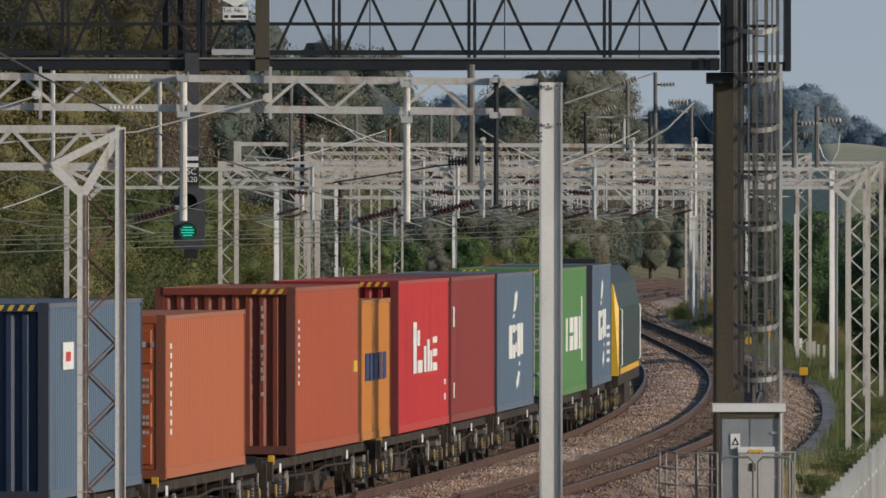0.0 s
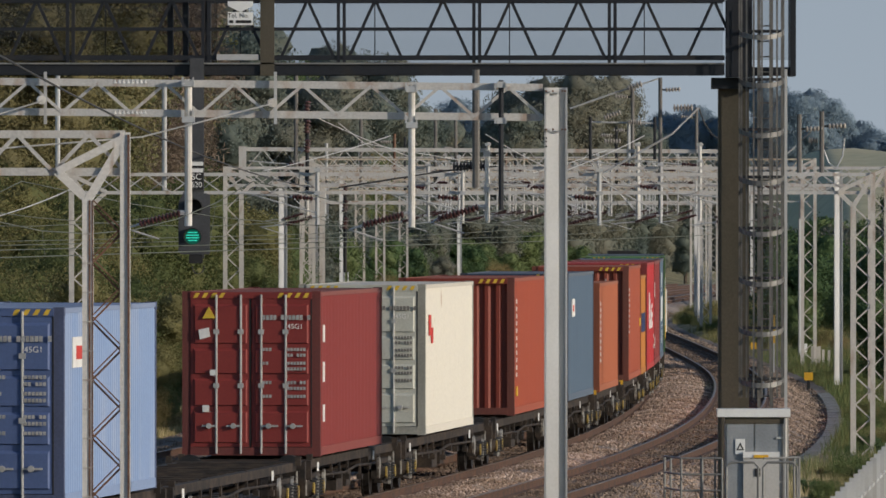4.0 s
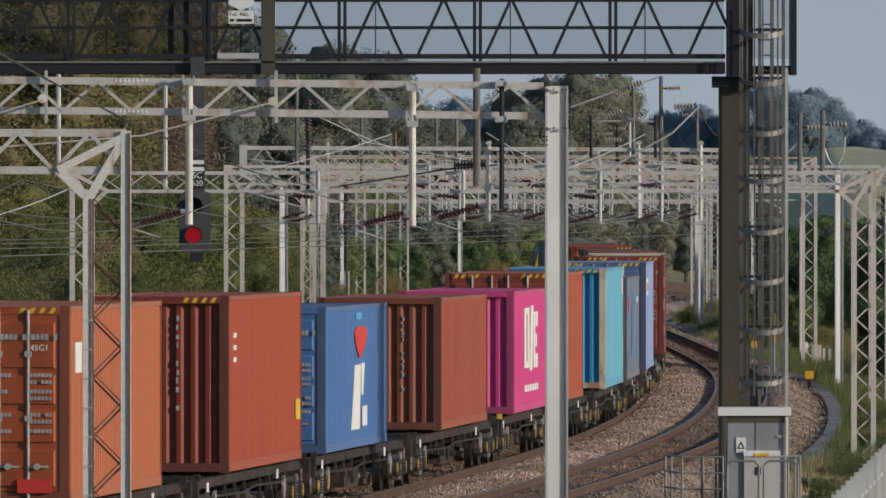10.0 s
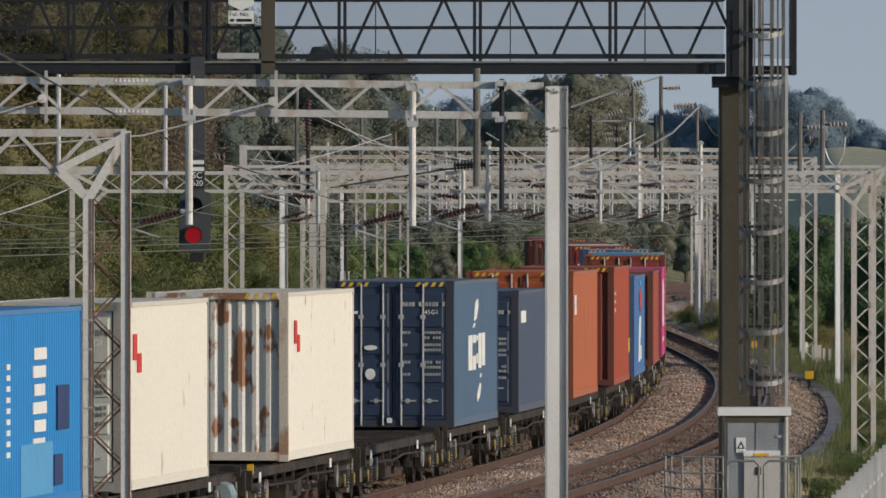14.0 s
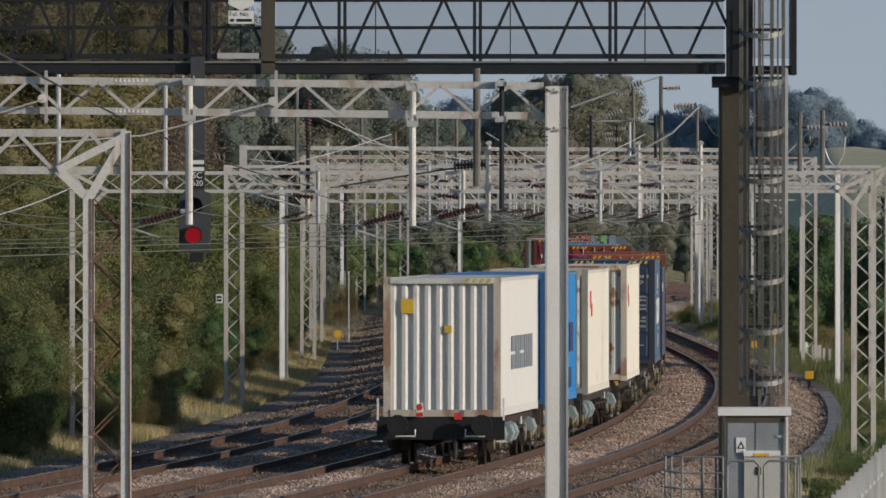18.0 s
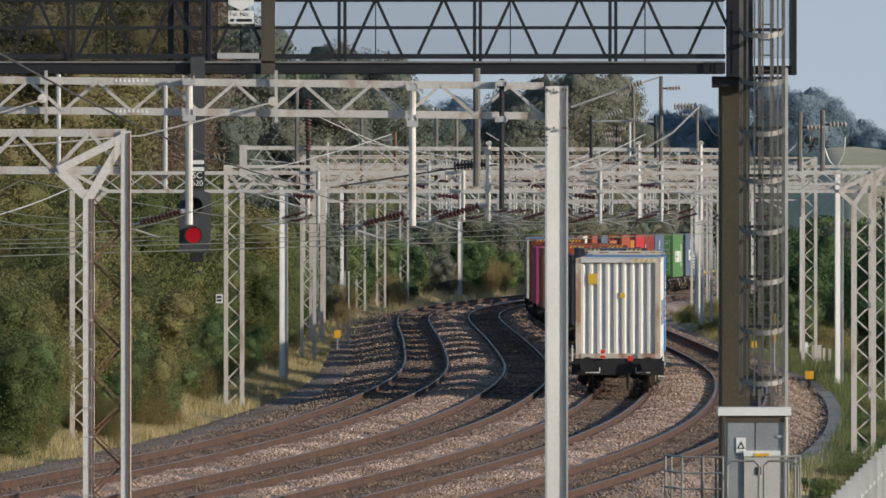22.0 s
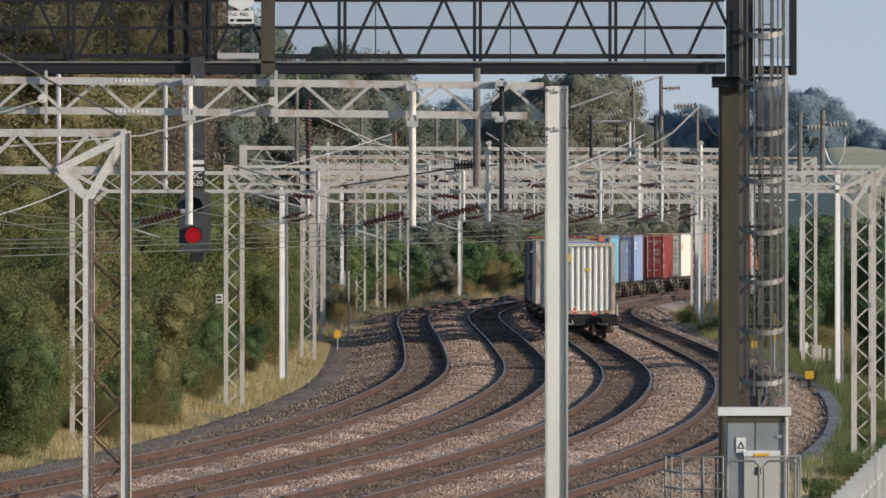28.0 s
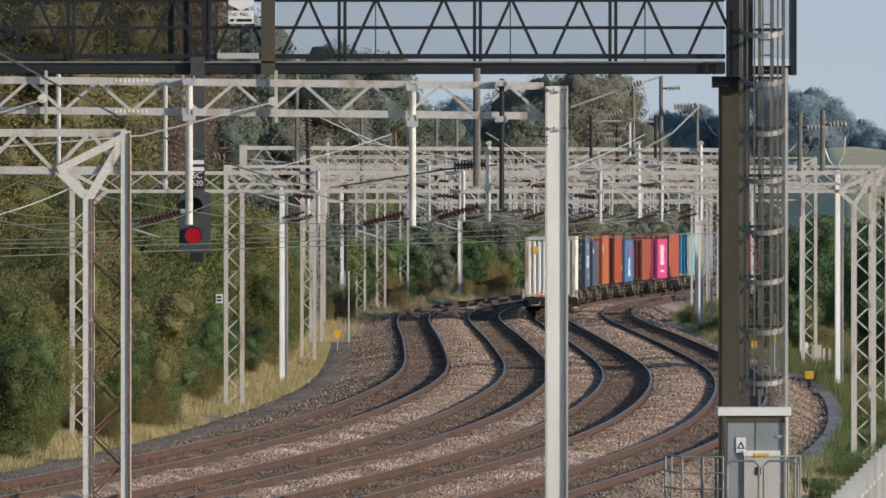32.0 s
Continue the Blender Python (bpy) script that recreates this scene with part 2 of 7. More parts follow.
M_FIELD = material("hazy_stubble_field", (0.55, 0.47, 0.29), 0.9, 0, 0.2, 0.02, 0.5, 0.1, (0.42, 0.40, 0.25), 0.5, 0.2)
M_GRASS = foliage("green_grass", (0.075, 0.105, 0.030), (0.14, 0.16, 0.046), (0.27, 0.235, 0.095))


# ---- geometry helpers ----
class Shape:
    """Gathers vertices and faces for one mesh."""

    def __init__(self):
        self.v, self.f = [], []

    def add(self, verts, faces):
        n = len(self.v)
        self.v.extend(tuple(p) for p in verts)
        self.f.extend(tuple(n + i for i in q) for q in faces)
        return self

    def box(self, x0, x1, y0, y1, z0, z1):
        return self.add([(x, y, z) for x in (x0, x1) for y in (y0, y1) for z in (z0, z1)],
                        [(0, 1, 3, 2), (4, 6, 7, 5), (0, 4, 5, 1), (2, 3, 7, 6), (0, 2, 6, 4), (1, 5, 7, 3)])

    def bar(self, a, b, w, d=None):
        """A straight bar of section w x d from a to b."""
        a, b = Vector(a), Vector(b)
        t = (b - a).normalized()
        side = t.cross(Vector((0, 1, 0)))
        if side.length < 0.1:
            side = t.cross(Vector((0, 0, 1)))
        side.normalize()
        up = side.cross(t)
        s, u = side * w / 2, up * (d or w) / 2
        return self.add([p + q for p in (a, b) for q in (-s - u, s - u, s + u, -s + u)],
                        [(0, 3, 2, 1), (4, 5, 6, 7), (0, 1, 5, 4), (1, 2, 6, 5), (2, 3, 7, 6), (3, 0, 4, 7)])

    def angle(self, a, b, w, th=0.012):
        """An L-section from a to b: one leg upright, one along the track."""
        a, b = Vector(a), Vector(b)
        self.bar(a, b, w, th)
        off = Vector((0, w / 2, 0))
        return self.bar(a + off + Vector((0, 0, w / 2)), b + off + Vector((0, 0, w / 2)), th, w)

    def tube(self, pts, r, n=8, caps=True):
        pts = [Vector(p) for p in pts]
        rr = r if isinstance(r, (list, tuple)) else [r] * len(pts)
        base = len(self.v)
        for i, p in enumerate(pts):
            t = (pts[min(i + 1, len(pts) - 1)] - pts[max(i - 1, 0)]).normalized()
            s = t.cross(Vector((0.31, 0.9, 0.3) if abs(t.y) < 0.8 else (0, 0, 1))).normalized()
            u = s.cross(t)
            for k in range(n):
                c = 2 * math.pi * k / n
                self.v.append(tuple(p + (s * math.cos(c) + u * math.sin(c)) * rr[i]))
        for i in range(len(pts) - 1):
            for k in range(n):
                k2 = (k + 1) % n
                self.f.append((base + i * n + k, base + i * n + k2, base + (i + 1) * n + k2, base + (i + 1) * n + k))
        if caps:
            self.f.append(tuple(base + k for k in reversed(range(n))))
            self.f.append(tuple(base + (len(pts) - 1) * n + k for k in range(n)))
        return self

    def ribbed(self, a, b, r0, r1, discs):
        """An insulator: a rod with discs."""
        a, b = Vector(a), Vector(b)
        pts, rr = [], []
        for i in range(discs):
            for q, r in ((0.1, r0), (0.35, r1), (0.6, r1), (0.9, r0)):
                pts.append(a.lerp(b, (i + q) / discs))
                rr.append(r)
        return self.tube(pts, rr, 9)

    def sweep(self, section, path, closed=True):
        """section: (x, z) pairs; path: (point, right) pairs."""
        n, base = len(section), len(self.v)
        for p, right in path:
            for x, z in section:
                self.v.append((p[0] + right[0] * x, p[1] + right[1] * x, p[2] + z))
        for i in range(len(path) - 1):
            for k in range(n if closed else n - 1):
                k2 = (k + 1) % n
                self.f.append((base + i * n + k, base + i * n + k2, base + (i + 1) * n + k2, base + (i + 1) * n + k))
        return self

    def mesh(self, name, smooth=False):
        m = bpy.data.meshes.new(name)
        m.from_pydata(self.v, [], self.f)
        if smooth:
            m.polygons.foreach_set("use_smooth", [True] * len(m.polygons))
        m.update()
        return m


def part(name, shape, mat, parent=None, label="", smooth=False, kind=""):
    me = shape if isinstance(shape, bpy.types.Mesh) else shape.mesh(name, smooth)
    ob = new(name, me)
    if mat and not me.materials:
        me.materials.append(mat)
    if parent:
        ob.parent = parent
    return tagged(ob, label=label, kind=kind)


def thing(name, label, category, group="", m=None, kind=""):
    ob = tagged(new(name), label, category, group, kind)
    if m:
        ob.matrix_basis = m
    return ob


# ---- the line of the tracks ----
KNOT_Y = (190, 250, 310, 370, 430, 490, 550, 610, 670, 740, 820, 950)
KNOT_X = (-6.98, -1.75, 2.40, 4.80, 5.97, 5.99, 5.70, 5.31, 5.36, 6.90, 10.45, 19.80)
OFFSETS = (-6.65, -3.22, 0.0, 3.50)    # the four tracks, measured from the third
GAUGE = 1.435


def second_slopes(x, y):
    n = len(x)
    a, b = np.zeros((n, n)), np.zeros(n)
    a[0, 0] = a[-1, -1] = 1
    for i in range(1, n - 1):
        h0, h1 = x[i] - x[i - 1], x[i + 1] - x[i]
        a[i, i - 1], a[i, i], a[i, i + 1] = h0, 2 * (h0 + h1), h1
        b[i] = 6 * ((y[i + 1] - y[i]) / h1 - (y[i] - y[i - 1]) / h0)
    return np.linalg.solve(a, b)


KNOT_M = second_slopes(KNOT_Y, KNOT_X)


def line(y):
    """x and slope of the third track at distance y."""
    q = min(max(y, KNOT_Y[0]), KNOT_Y[-1])
    i = min(max(int(np.searchsorted(KNOT_Y, q)) - 1, 0), len(KNOT_Y) - 2)
    h, a, b = KNOT_Y[i + 1] - KNOT_Y[i], KNOT_Y[i + 1] - q, q - KNOT_Y[i]
    c0, c1 = KNOT_X[i] / h - KNOT_M[i] * h / 6, KNOT_X[i + 1] / h - KNOT_M[i + 1] * h / 6
    x = (KNOT_M[i] * a ** 3 + KNOT_M[i + 1] * b ** 3) / (6 * h) + c0 * a + c1 * b
    d = (-KNOT_M[i] * a * a + KNOT_M[i + 1] * b * b) / (2 * h) - c0 + c1
    return float(x + d * (y - q)), float(d)


def sink(y):
    """The line falls a little where it swings away in the distance."""
    q = min(max((y - 620) / 260, 0), 1)
    return -0.28 * q * q * (3 - 2 * q)


def beside(y, offset, z=0.0):
    """A point offset metres to the right of the third track."""
    x, d = line(y)
    n = math.hypot(1, d)
    return Vector((x + offset / n, y - offset * d / n, z + sink(y)))


def route(y0, y1, step, offset=0.0, z=0.0):
    rows = []
    for y in np.arange(y0, y1 + 0.1, step):
        x, d = line(y)
        n = math.hypot(1, d)
        rows.append((beside(y, offset, z), (1 / n, -d / n)))
    return rows


# ---- ground, ballast and tracks ----
def lift(off, y):
    """Height of the ground at an offset from the third track."""
    left = -off - 10.2
    z = -0.75 + 0.27 * min(1, max(0, (-off - 8.5) / 1.6))
    if left > 0:
        z += 2.6 * min(1, left / 9) ** 1.3
    right = off - 6.4
    if right > 0:
        z += 0.22 + 0.25 * min(1, right / 5) - 1.2 * min(1, max(0, right - 8) / 20)
    far = max(0, math.hypot(off, 0) - 60)
    z += min(9, far * 0.02) + max(0, y - 1300) * 0.004
    return z + 0.18 * noise.noise((off * 0.3, y * 0.12, 0)) * (1 if abs(off) > 9 else 0.3)


def make_ground():
    offs = [-2500, -1200, -600, -300, -150, -90, -60, -45, -35] + list(np.arange(-28, -9, 1.0)) + [-9.5, 6.2] + list(np.arange(6.8, 26, 1.0)) + [30, 40, 55, 75, 110, 200, 400, 800, 1500, 2500]
    ys = [-400, -200, -100, 0, 60, 100, 140, 170, 190] + list(np.arange(200, 720, 4.0)) + list(np.arange(730, 1000, 15.0)) + [1030, 1080, 1150, 1250, 1400, 1700, 2100, 2800, 3600, 4600]
    s = Shape()
    for y in ys:
        for o in offs:
            p = beside(y, 0)
            s.v.append((p.x + o, y, lift(o, y)))
    w = len(offs)
    for i in range(len(ys) - 1):
        for k in range(w - 1):
            s.f.append((i * w + k, i * w + k + 1, (i + 1) * w + k + 1, (i + 1) * w + k))
    return part("ground", s, M_GROUND, smooth=True, kind="structure")


make_ground()
backdrop = Shape()
for k in range(25):
    a = radians(-60 + 5 * k)
    backdrop.v += [(4750 * math.sin(a), 4750 * math.cos(a), z) for z in (-30, 700)]
backdrop.f = [(2 * k, 2 * k + 2, 2 * k + 3, 2 * k + 1) for k in range(24)]
part("backdrop_sky", backdrop, sky_glow(), kind="structure")



def bed_strip(name, section, mat, y0=150, y1=1000, rough=0.05):
    s = Shape()
    rows = route(y0, y1, 2.5)
    for p, r in rows:
        for x, z in section:
            s.v.append((p.x + r[0] * x, p.y + r[1] * x, z + p.z + rough * noise.noise((x * 2.1, p.y * 0.7, 3))))
    n = len(section)
    for i in range(len(rows) - 1):
        for k in range(n - 1):
            s.f.append((i * n + k, i * n + k + 1, (i + 1) * n + k + 1, (i + 1) * n + k))
    return part(name, s, mat, kind="structure", smooth=True)


bed_strip("cess_path", [(-10.7, -0.55), (-10.4, -0.40), (-10.0, -0.37), (-9.6, -0.37), (-9.3, -0.40), (-9.1, -0.50)], M_CESS)
bed_strip("ballast_shoulder_west", [(-9.6, -0.48), (-9.2, -0.37), (-8.8, -0.31), (-8.3, -0.22), (-7.75, -0.14), (-7.50, -0.20)], M_BALLAST)
for k, (a, b) in enumerate(zip(OFFSETS, OFFSETS[1:])):
    lo, hi = a + 0.85, b - 0.85
    mid = (lo + hi) / 2
    bed_strip("ballast_space_%d" % (k + 1), [(lo, -0.175), (lo + 0.30, -0.12), (mid, -0.06), (hi - 0.30, -0.12), (hi, -0.175)], M_BALLAST)
bed_strip("ballast_shoulder_east", [(4.35, -0.20), (4.6, -0.13), (4.9, -0.15), (5.5, -0.45), (5.9, -0.8)], M_BALLAST)
bed_strip("cess_east", [(5.4, -0.60), (5.9, -0.54), (6.4, -0.50), (6.6, -0.56), (6.8, -0.8)], M_CESS)
for k, o in enumerate(OFFSETS):
    bed_strip("track_bed_%d" % (k + 1), [(o - 0.87, -0.165), (o - 0.80, -0.175), (o - 0.4, -0.20), (o, -0.195), (o + 0.4, -0.20), (o + 0.80, -0.175), (o + 0.87, -0.165)], M_FOURFOOT, rough=0.03)

RAIL_SIDE = [(-0.075, -0.185), (0.075, -0.185), (0.075, -0.17), (0.01, -0.15), (0.01, -0.045), (0.035, -0.035), (0.035, -0.008), (-0.035, -0.008), (-0.035, -0.035), (-0.01, -0.045), (-0.01, -0.15), (-0.075, -0.17)]
RAIL_TOP = [(-0.034, -0.010), (0.034, -0.010), (0.034, -0.003), (0.026, 0.0), (-0.026, 0.0), (-0.034, -0.003)]
SLEEPER_MESH = Shape().bar((-1.25, 0, 0), (1.25, 0, 0), 0.10, 0.25).mesh("sleeper")
SLEEPER_MESH.materials.append(M_SLEEPER)
for k, o in enumerate(OFFSETS):
    track = thing("railway_track", "curved railway track with rusty brown rails on stone ballast", "railway track", "running lines")
    for side in (-1, 1):
        path = route(60, 1000, 4, o + side * (GAUGE / 2 + 0.035))
        rail = part("rail", Shape().sweep(RAIL_SIDE, path), M_RAIL, track)
        part("rail_head", Shape().sweep(RAIL_TOP, path), M_HEAD, rail, "worn bright running surface")
    s = Shape()
    for j, y in enumerate(np.arange(150, 700, 0.65)):
        if 126 <= j < 226:
            p = beside(y, o)
            b = part("sleeper", SLEEPER_MESH, None, track, "grey concrete sleeper half buried in ballast")
            b.matrix_basis = pose(p.x, p.y, -0.245 + sink(y), 0, 0, -math.degrees(math.atan(line(y)[1])))
            continue
        p, q = beside(y, o - 1.25), beside(y, o + 1.25)
        s.bar((p.x, p.y, -0.245 + sink(y)), (q.x, q.y, -0.245 + sink(y)), 0.10, 0.25)
    part("sleeper_bed", s, M_SLEEPER, track, "grey concrete sleepers half buried in ballast", kind="stuff")


def pebbles(name, light, mid, dark):
    """Loose stones: each takes its own shade."""
    m = bpy.data.materials.new(name)
    m.use_nodes = True
    nt = m.node_tree
    b = nt.nodes["Principled BSDF"]
    b.inputs["Roughness"].default_value = 0.9
    ge = nt.nodes.new("ShaderNodeNewGeometry")
    r = nt.nodes.new("ShaderNodeValToRGB")
    e = r.color_ramp.elements
    e[0].color, e[1].color = (*dark, 1), (*light, 1)
    e.new(0.6).color = (*mid, 1)
    tc = nt.nodes.new("ShaderNodeTexCoord")
    n = nt.nodes.new("ShaderNodeTexNoise")
    n.inputs["Scale"].default_value, n.inputs["Detail"].default_value = 0.16, 6
    nt.links.new(tc.outputs["Object"], n.inputs["Vector"])
    ad = nt.nodes.new("ShaderNodeMath")
    ad.operation = "MULTIPLY_ADD"
    ad.inputs[1].default_value = 0.75
    nt.links.new(ge.outputs["Random Per Island"], ad.inputs[0])
    sh = nt.nodes.new("ShaderNodeMath")
    sh.operation = "MULTIPLY_ADD"
    sh.inputs[1].default_value, sh.inputs[2].default_value = 1.5, -0.62
    nt.links.new(n.outputs[0], sh.inputs[0])
    nt.links.new(sh.outputs[0], ad.inputs[2])
    nt.links.new(ad.outputs[0], r.inputs[0])
    nt.links.new(r.outputs[0], b.inputs["Base Color"])
    return m


M_PEB = pebbles("granite_stones", (0.66, 0.51, 0.43), (0.37, 0.255, 0.185), (0.17, 0.115, 0.082))
M_PEB_DARK = pebbles("rust_stained_stones", (0.34, 0.235, 0.17), (0.19, 0.13, 0.092), (0.075, 0.053, 0.04))
M_PEB_ASH = pebbles("ashy_stones", (0.45, 0.335, 0.255), (0.26, 0.19, 0.14), (0.09, 0.068, 0.054))
LINE_Y = np.arange(150, 1001, 1.0)
LINE_X = np.array([line(y)[0] for y in LINE_Y])
LINE_Z = np.array([sink(y) for y in LINE_Y])
LINE_D = np.array([line(y)[1] for y in LINE_Y])


def stone_field(name, label, section, n, size, mat, y0=232.0, y1=760.0, seed=1):
    """Loose stones heaped over a strip of ballast; section: (offset, z) pairs."""
    r = np.random.RandomState(seed)
    y = 1 / r.uniform(1 / y1, 1 / y0, n)
    so, sz = np.array([a for a, _ in section]), np.array([b for _, b in section])
    o = r.uniform(so[0], so[-1], n)
    d = np.interp(y, LINE_Y, LINE_D)
    c = np.hypot(1, d)
    k = size * r.uniform(0.55, 1.25, n) * (1 + 0.0012 * (y - 232))
    px, py = np.interp(y, LINE_Y, LINE_X) + o / c, y - o * d / c
    pz = np.interp(o, so, sz) + np.interp(y, LINE_Y, LINE_Z) + 0.02 * np.sin(o * 3.1 + y * 0.9) + r.uniform(-0.3, 0.5, n) * k
    unit = np.array([(1, 0, 0), (0, 1, 0), (-1, 0, 0), (0, -1, 0), (0, 0, 1), (0, 0, -1.0)])
    v = unit[None] * k[:, None, None] * r.uniform(0.6, 1.1, (n, 6, 1)) + r.uniform(-0.3, 0.3, (n, 6, 3)) * k[:, None, None]
    a = r.uniform(0, 6.28, n)
    ca, sa = np.cos(a)[:, None], np.sin(a)[:, None]
    v = np.stack([v[..., 0] * ca - v[..., 1] * sa + px[:, None], v[..., 0] * sa + v[..., 1] * ca + py[:, None], v[..., 2] * 0.75 + pz[:, None]], -1)
    tri = np.array([(0, 1, 4), (1, 2, 4), (2, 3, 4), (3, 0, 4), (1, 0, 5), (2, 1, 5), (3, 2, 5), (0, 3, 5)])
    f = (tri[None] + 6 * np.arange(n)[:, None, None]).reshape(-1)
    me = bpy.data.meshes.new(name)
    me.vertices.add(6 * n)
    me.vertices.foreach_set("co", v.reshape(-1).astype(np.float32))
    me.loops.add(len(f))
    me.loops.foreach_set("vertex_index", f.astype(np.int32))
    me.polygons.add(8 * n)
    me.polygons.foreach_set("loop_start", np.arange(0, 24 * n, 3, dtype=np.int32))
    me.update(calc_edges=True)
    return tagged(part(name, me, mat), label, "ballast", kind="stuff")


stone_field("ballast_stones", "loose pinkish grey ballast stones on the shoulder", [(-9.5, -0.40), (-9.1, -0.34), (-8.8, -0.29), (-8.3, -0.20), (-7.75, -0.13), (-7.45, -0.19)], 24000, 0.036, M_PEB_ASH, seed=1)
for k, (a, b) in enumerate(zip(OFFSETS, OFFSETS[1:])):
    lo, hi = a + 0.84, b - 0.84
    stone_field("ballast_stones", "loose pinkish grey ballast stones between the tracks", [(lo, -0.165), (lo + 0.30, -0.11), ((lo + hi) / 2, -0.045), (hi - 0.30, -0.11), (hi, -0.165)], 46000, 0.031, M_PEB, seed=2 + k)
stone_field("ballast_stones", "brown ballast stones on the outer shoulder", [(4.35, -0.19), (4.6, -0.12), (4.9, -0.14), (5.5, -0.44), (5.8, -0.56)], 22000, 0.036, M_PEB_ASH, seed=8)
stone_field("west_cess_stones", "dark cinders along the left-hand path", [(-10.4, -0.39), (-10.0, -0.36), (-9.6, -0.36), (-9.4, -0.38)], 5000, 0.02, M_PEB_ASH, seed=10)
stone_field("cess_stones", "dark cinders along the trackside path", [(5.6, -0.56), (5.8, -0.53), (6.05, -0.52)], 4000, 0.04, M_PEB_ASH, seed=9)
for k, o in enumerate(OFFSETS):
    stone_field("four_foot_stones", "dark rust-stained stones between the rails", [(o - 0.65, -0.17), (o - 0.45, -0.185), (o, -0.18), (o + 0.45, -0.185), (o + 0.65, -0.17)], 20000, 0.030, M_PEB_DARK, seed=20 + k)


# ---- overhead line portals ----
def zigzag(s, a, b, c, d, n, w, th=0.012):
    """Single lacing between the lines a-b and c-d in n panels."""
    a, b, c, d = Vector(a), Vector(b), Vector(c), Vector(d)
    for i in range(n):
        p, q = a.lerp(b, i / n), c.lerp(d, (i + 0.5) / n)
        r = a.lerp(b, (i + 1) / n)
        s.bar(p, q, w, th)
        s.bar(q, r, w, th * 1.3)


def braces(parent, name, a, b, c, d, n, w, th, mat, single):
    """Zigzag braces, each its own part where the portal is near."""
    if not single:
        s = Shape()
        zigzag(s, a, b, c, d, n, w, th)
        part(name, s, mat, parent, kind="stuff")
        return
    a, b, c, d = Vector(a), Vector(b), Vector(c), Vector(d)
    for i in range(n):
        q = c.lerp(d, (i + 0.5) / n)
        part(name, Shape().bar(a.lerp(b, i / n), q, w, th), mat, parent)
        part(name, Shape().bar(q, a.lerp(b, (i + 1) / n), w, th * 1.3), mat, parent)


def lattice_leg(parent, x, y, z0, z1, inner, gap=0.46, pitch=0.67, lean=0.0):
    """A mast of two channels with rusty lacing; the inner channel stops short and forks to the boom."""
    leg = part("mast_channel", Shape().box(x - 0.06, x + 0.06, y - 0.05, y + 0.05, z0, z1), M_NEAR if y < 200 else M_LEG, parent)
    xi = x + inner * gap
    part("mast_channel", Shape().box(xi - 0.065, xi + 0.065, y - 0.05, y + 0.05, z0, z1 - 0.78), M_NEAR if y < 200 else M_LEG, parent)
    n = max(2, int((z1 - 0.8 - z0) / pitch))
    braces(parent, "lacing_bar", (xi - inner * 0.05, y, z0 + 0.1), (xi - inner * 0.05, y, z1 - 0.85), (x + inner * 0.05, y, z0 + 0.1), (x + inner * 0.05, y, z1 - 0.85), n, 0.024 if y < 200 else 0.035, 0.012, M_RUSTY if y < 200 else M_LEG, y < 330)
    if y < 200:
        # rust seams where the channels' flanges meet, tie plates, and the second bar of each lacing angle
        for xs, w in ((xi + 0.022, 0.010), (xi + 0.058, 0.007)):
            part("rust_seam", Shape().box(xs - w, xs + w, y - 0.058, y - 0.051, z0, z1 - 0.80), M_RUSTY, parent, "rust-brown seam along the channel")
        for k in range(2 * n):
            z = z0 + 0.1 + (z1 - 0.95 - z0) * k / (2 * n)
            part("tie_plate", Shape().box(xi - 0.062, xi + 0.055, y - 0.064, y - 0.059, z - 0.008, z + 0.008), M_LEG, parent)
        braces(parent, "lacing_bar", (xi - inner * 0.05, y - 0.03, z0 + 0.165), (xi - inner * 0.05, y - 0.03, z1 - 0.785), (x + inner * 0.05, y - 0.03, z0 + 0.165), (x + inner * 0.05, y - 0.03, z1 - 0.785), n, 0.016, 0.012, M_RUSTY, True)
    s = Shape()
    s.bar((xi, y, z1 - 0.80), (xi + inner * 0.36, y, z1 - 0.46), 0.10, 0.08)
    s.bar((xi, y, z1 - 0.80), (x, y, z1 - 0.06), 0.10, 0.092)
    s.bar((xi + inner * 0.36, y, z1 - 0.46), (x, y, z1 - 0.06), 0.09, 0.104)
    part("knee_brace", s, M_NEAR if y < 200 else M_LEG, parent)
    return leg


def solid_mast(parent, x, y, z0, z1, w=0.30):
    """A rolled steel mast: two flanges and a recessed web in one section."""
    h, e, g = w / 2, 0.03, w * 0.12
    prof = [(-h, -0.13), (-h + e, -0.13), (g, -0.075), (g, 0.0), (h - e, 0.0), (h - e, -0.05), (h, -0.05), (h, 0.13), (h - e, 0.13), (h - e, 0.03), (-h + e, 0.03), (-h + e, 0.13), (-h, 0.13)]
    n = len(prof)
    s = Shape()
    s.v = [(x + a, y + b, z) for z in (z0, z1) for a, b in prof]
    s.f = [(k, (k + 1) % n, n + (k + 1) % n, n + k) for k in range(n)] + [tuple(reversed(range(n))), tuple(range(n, 2 * n))]
    return part("steel_mast", s, M_GALV, parent)


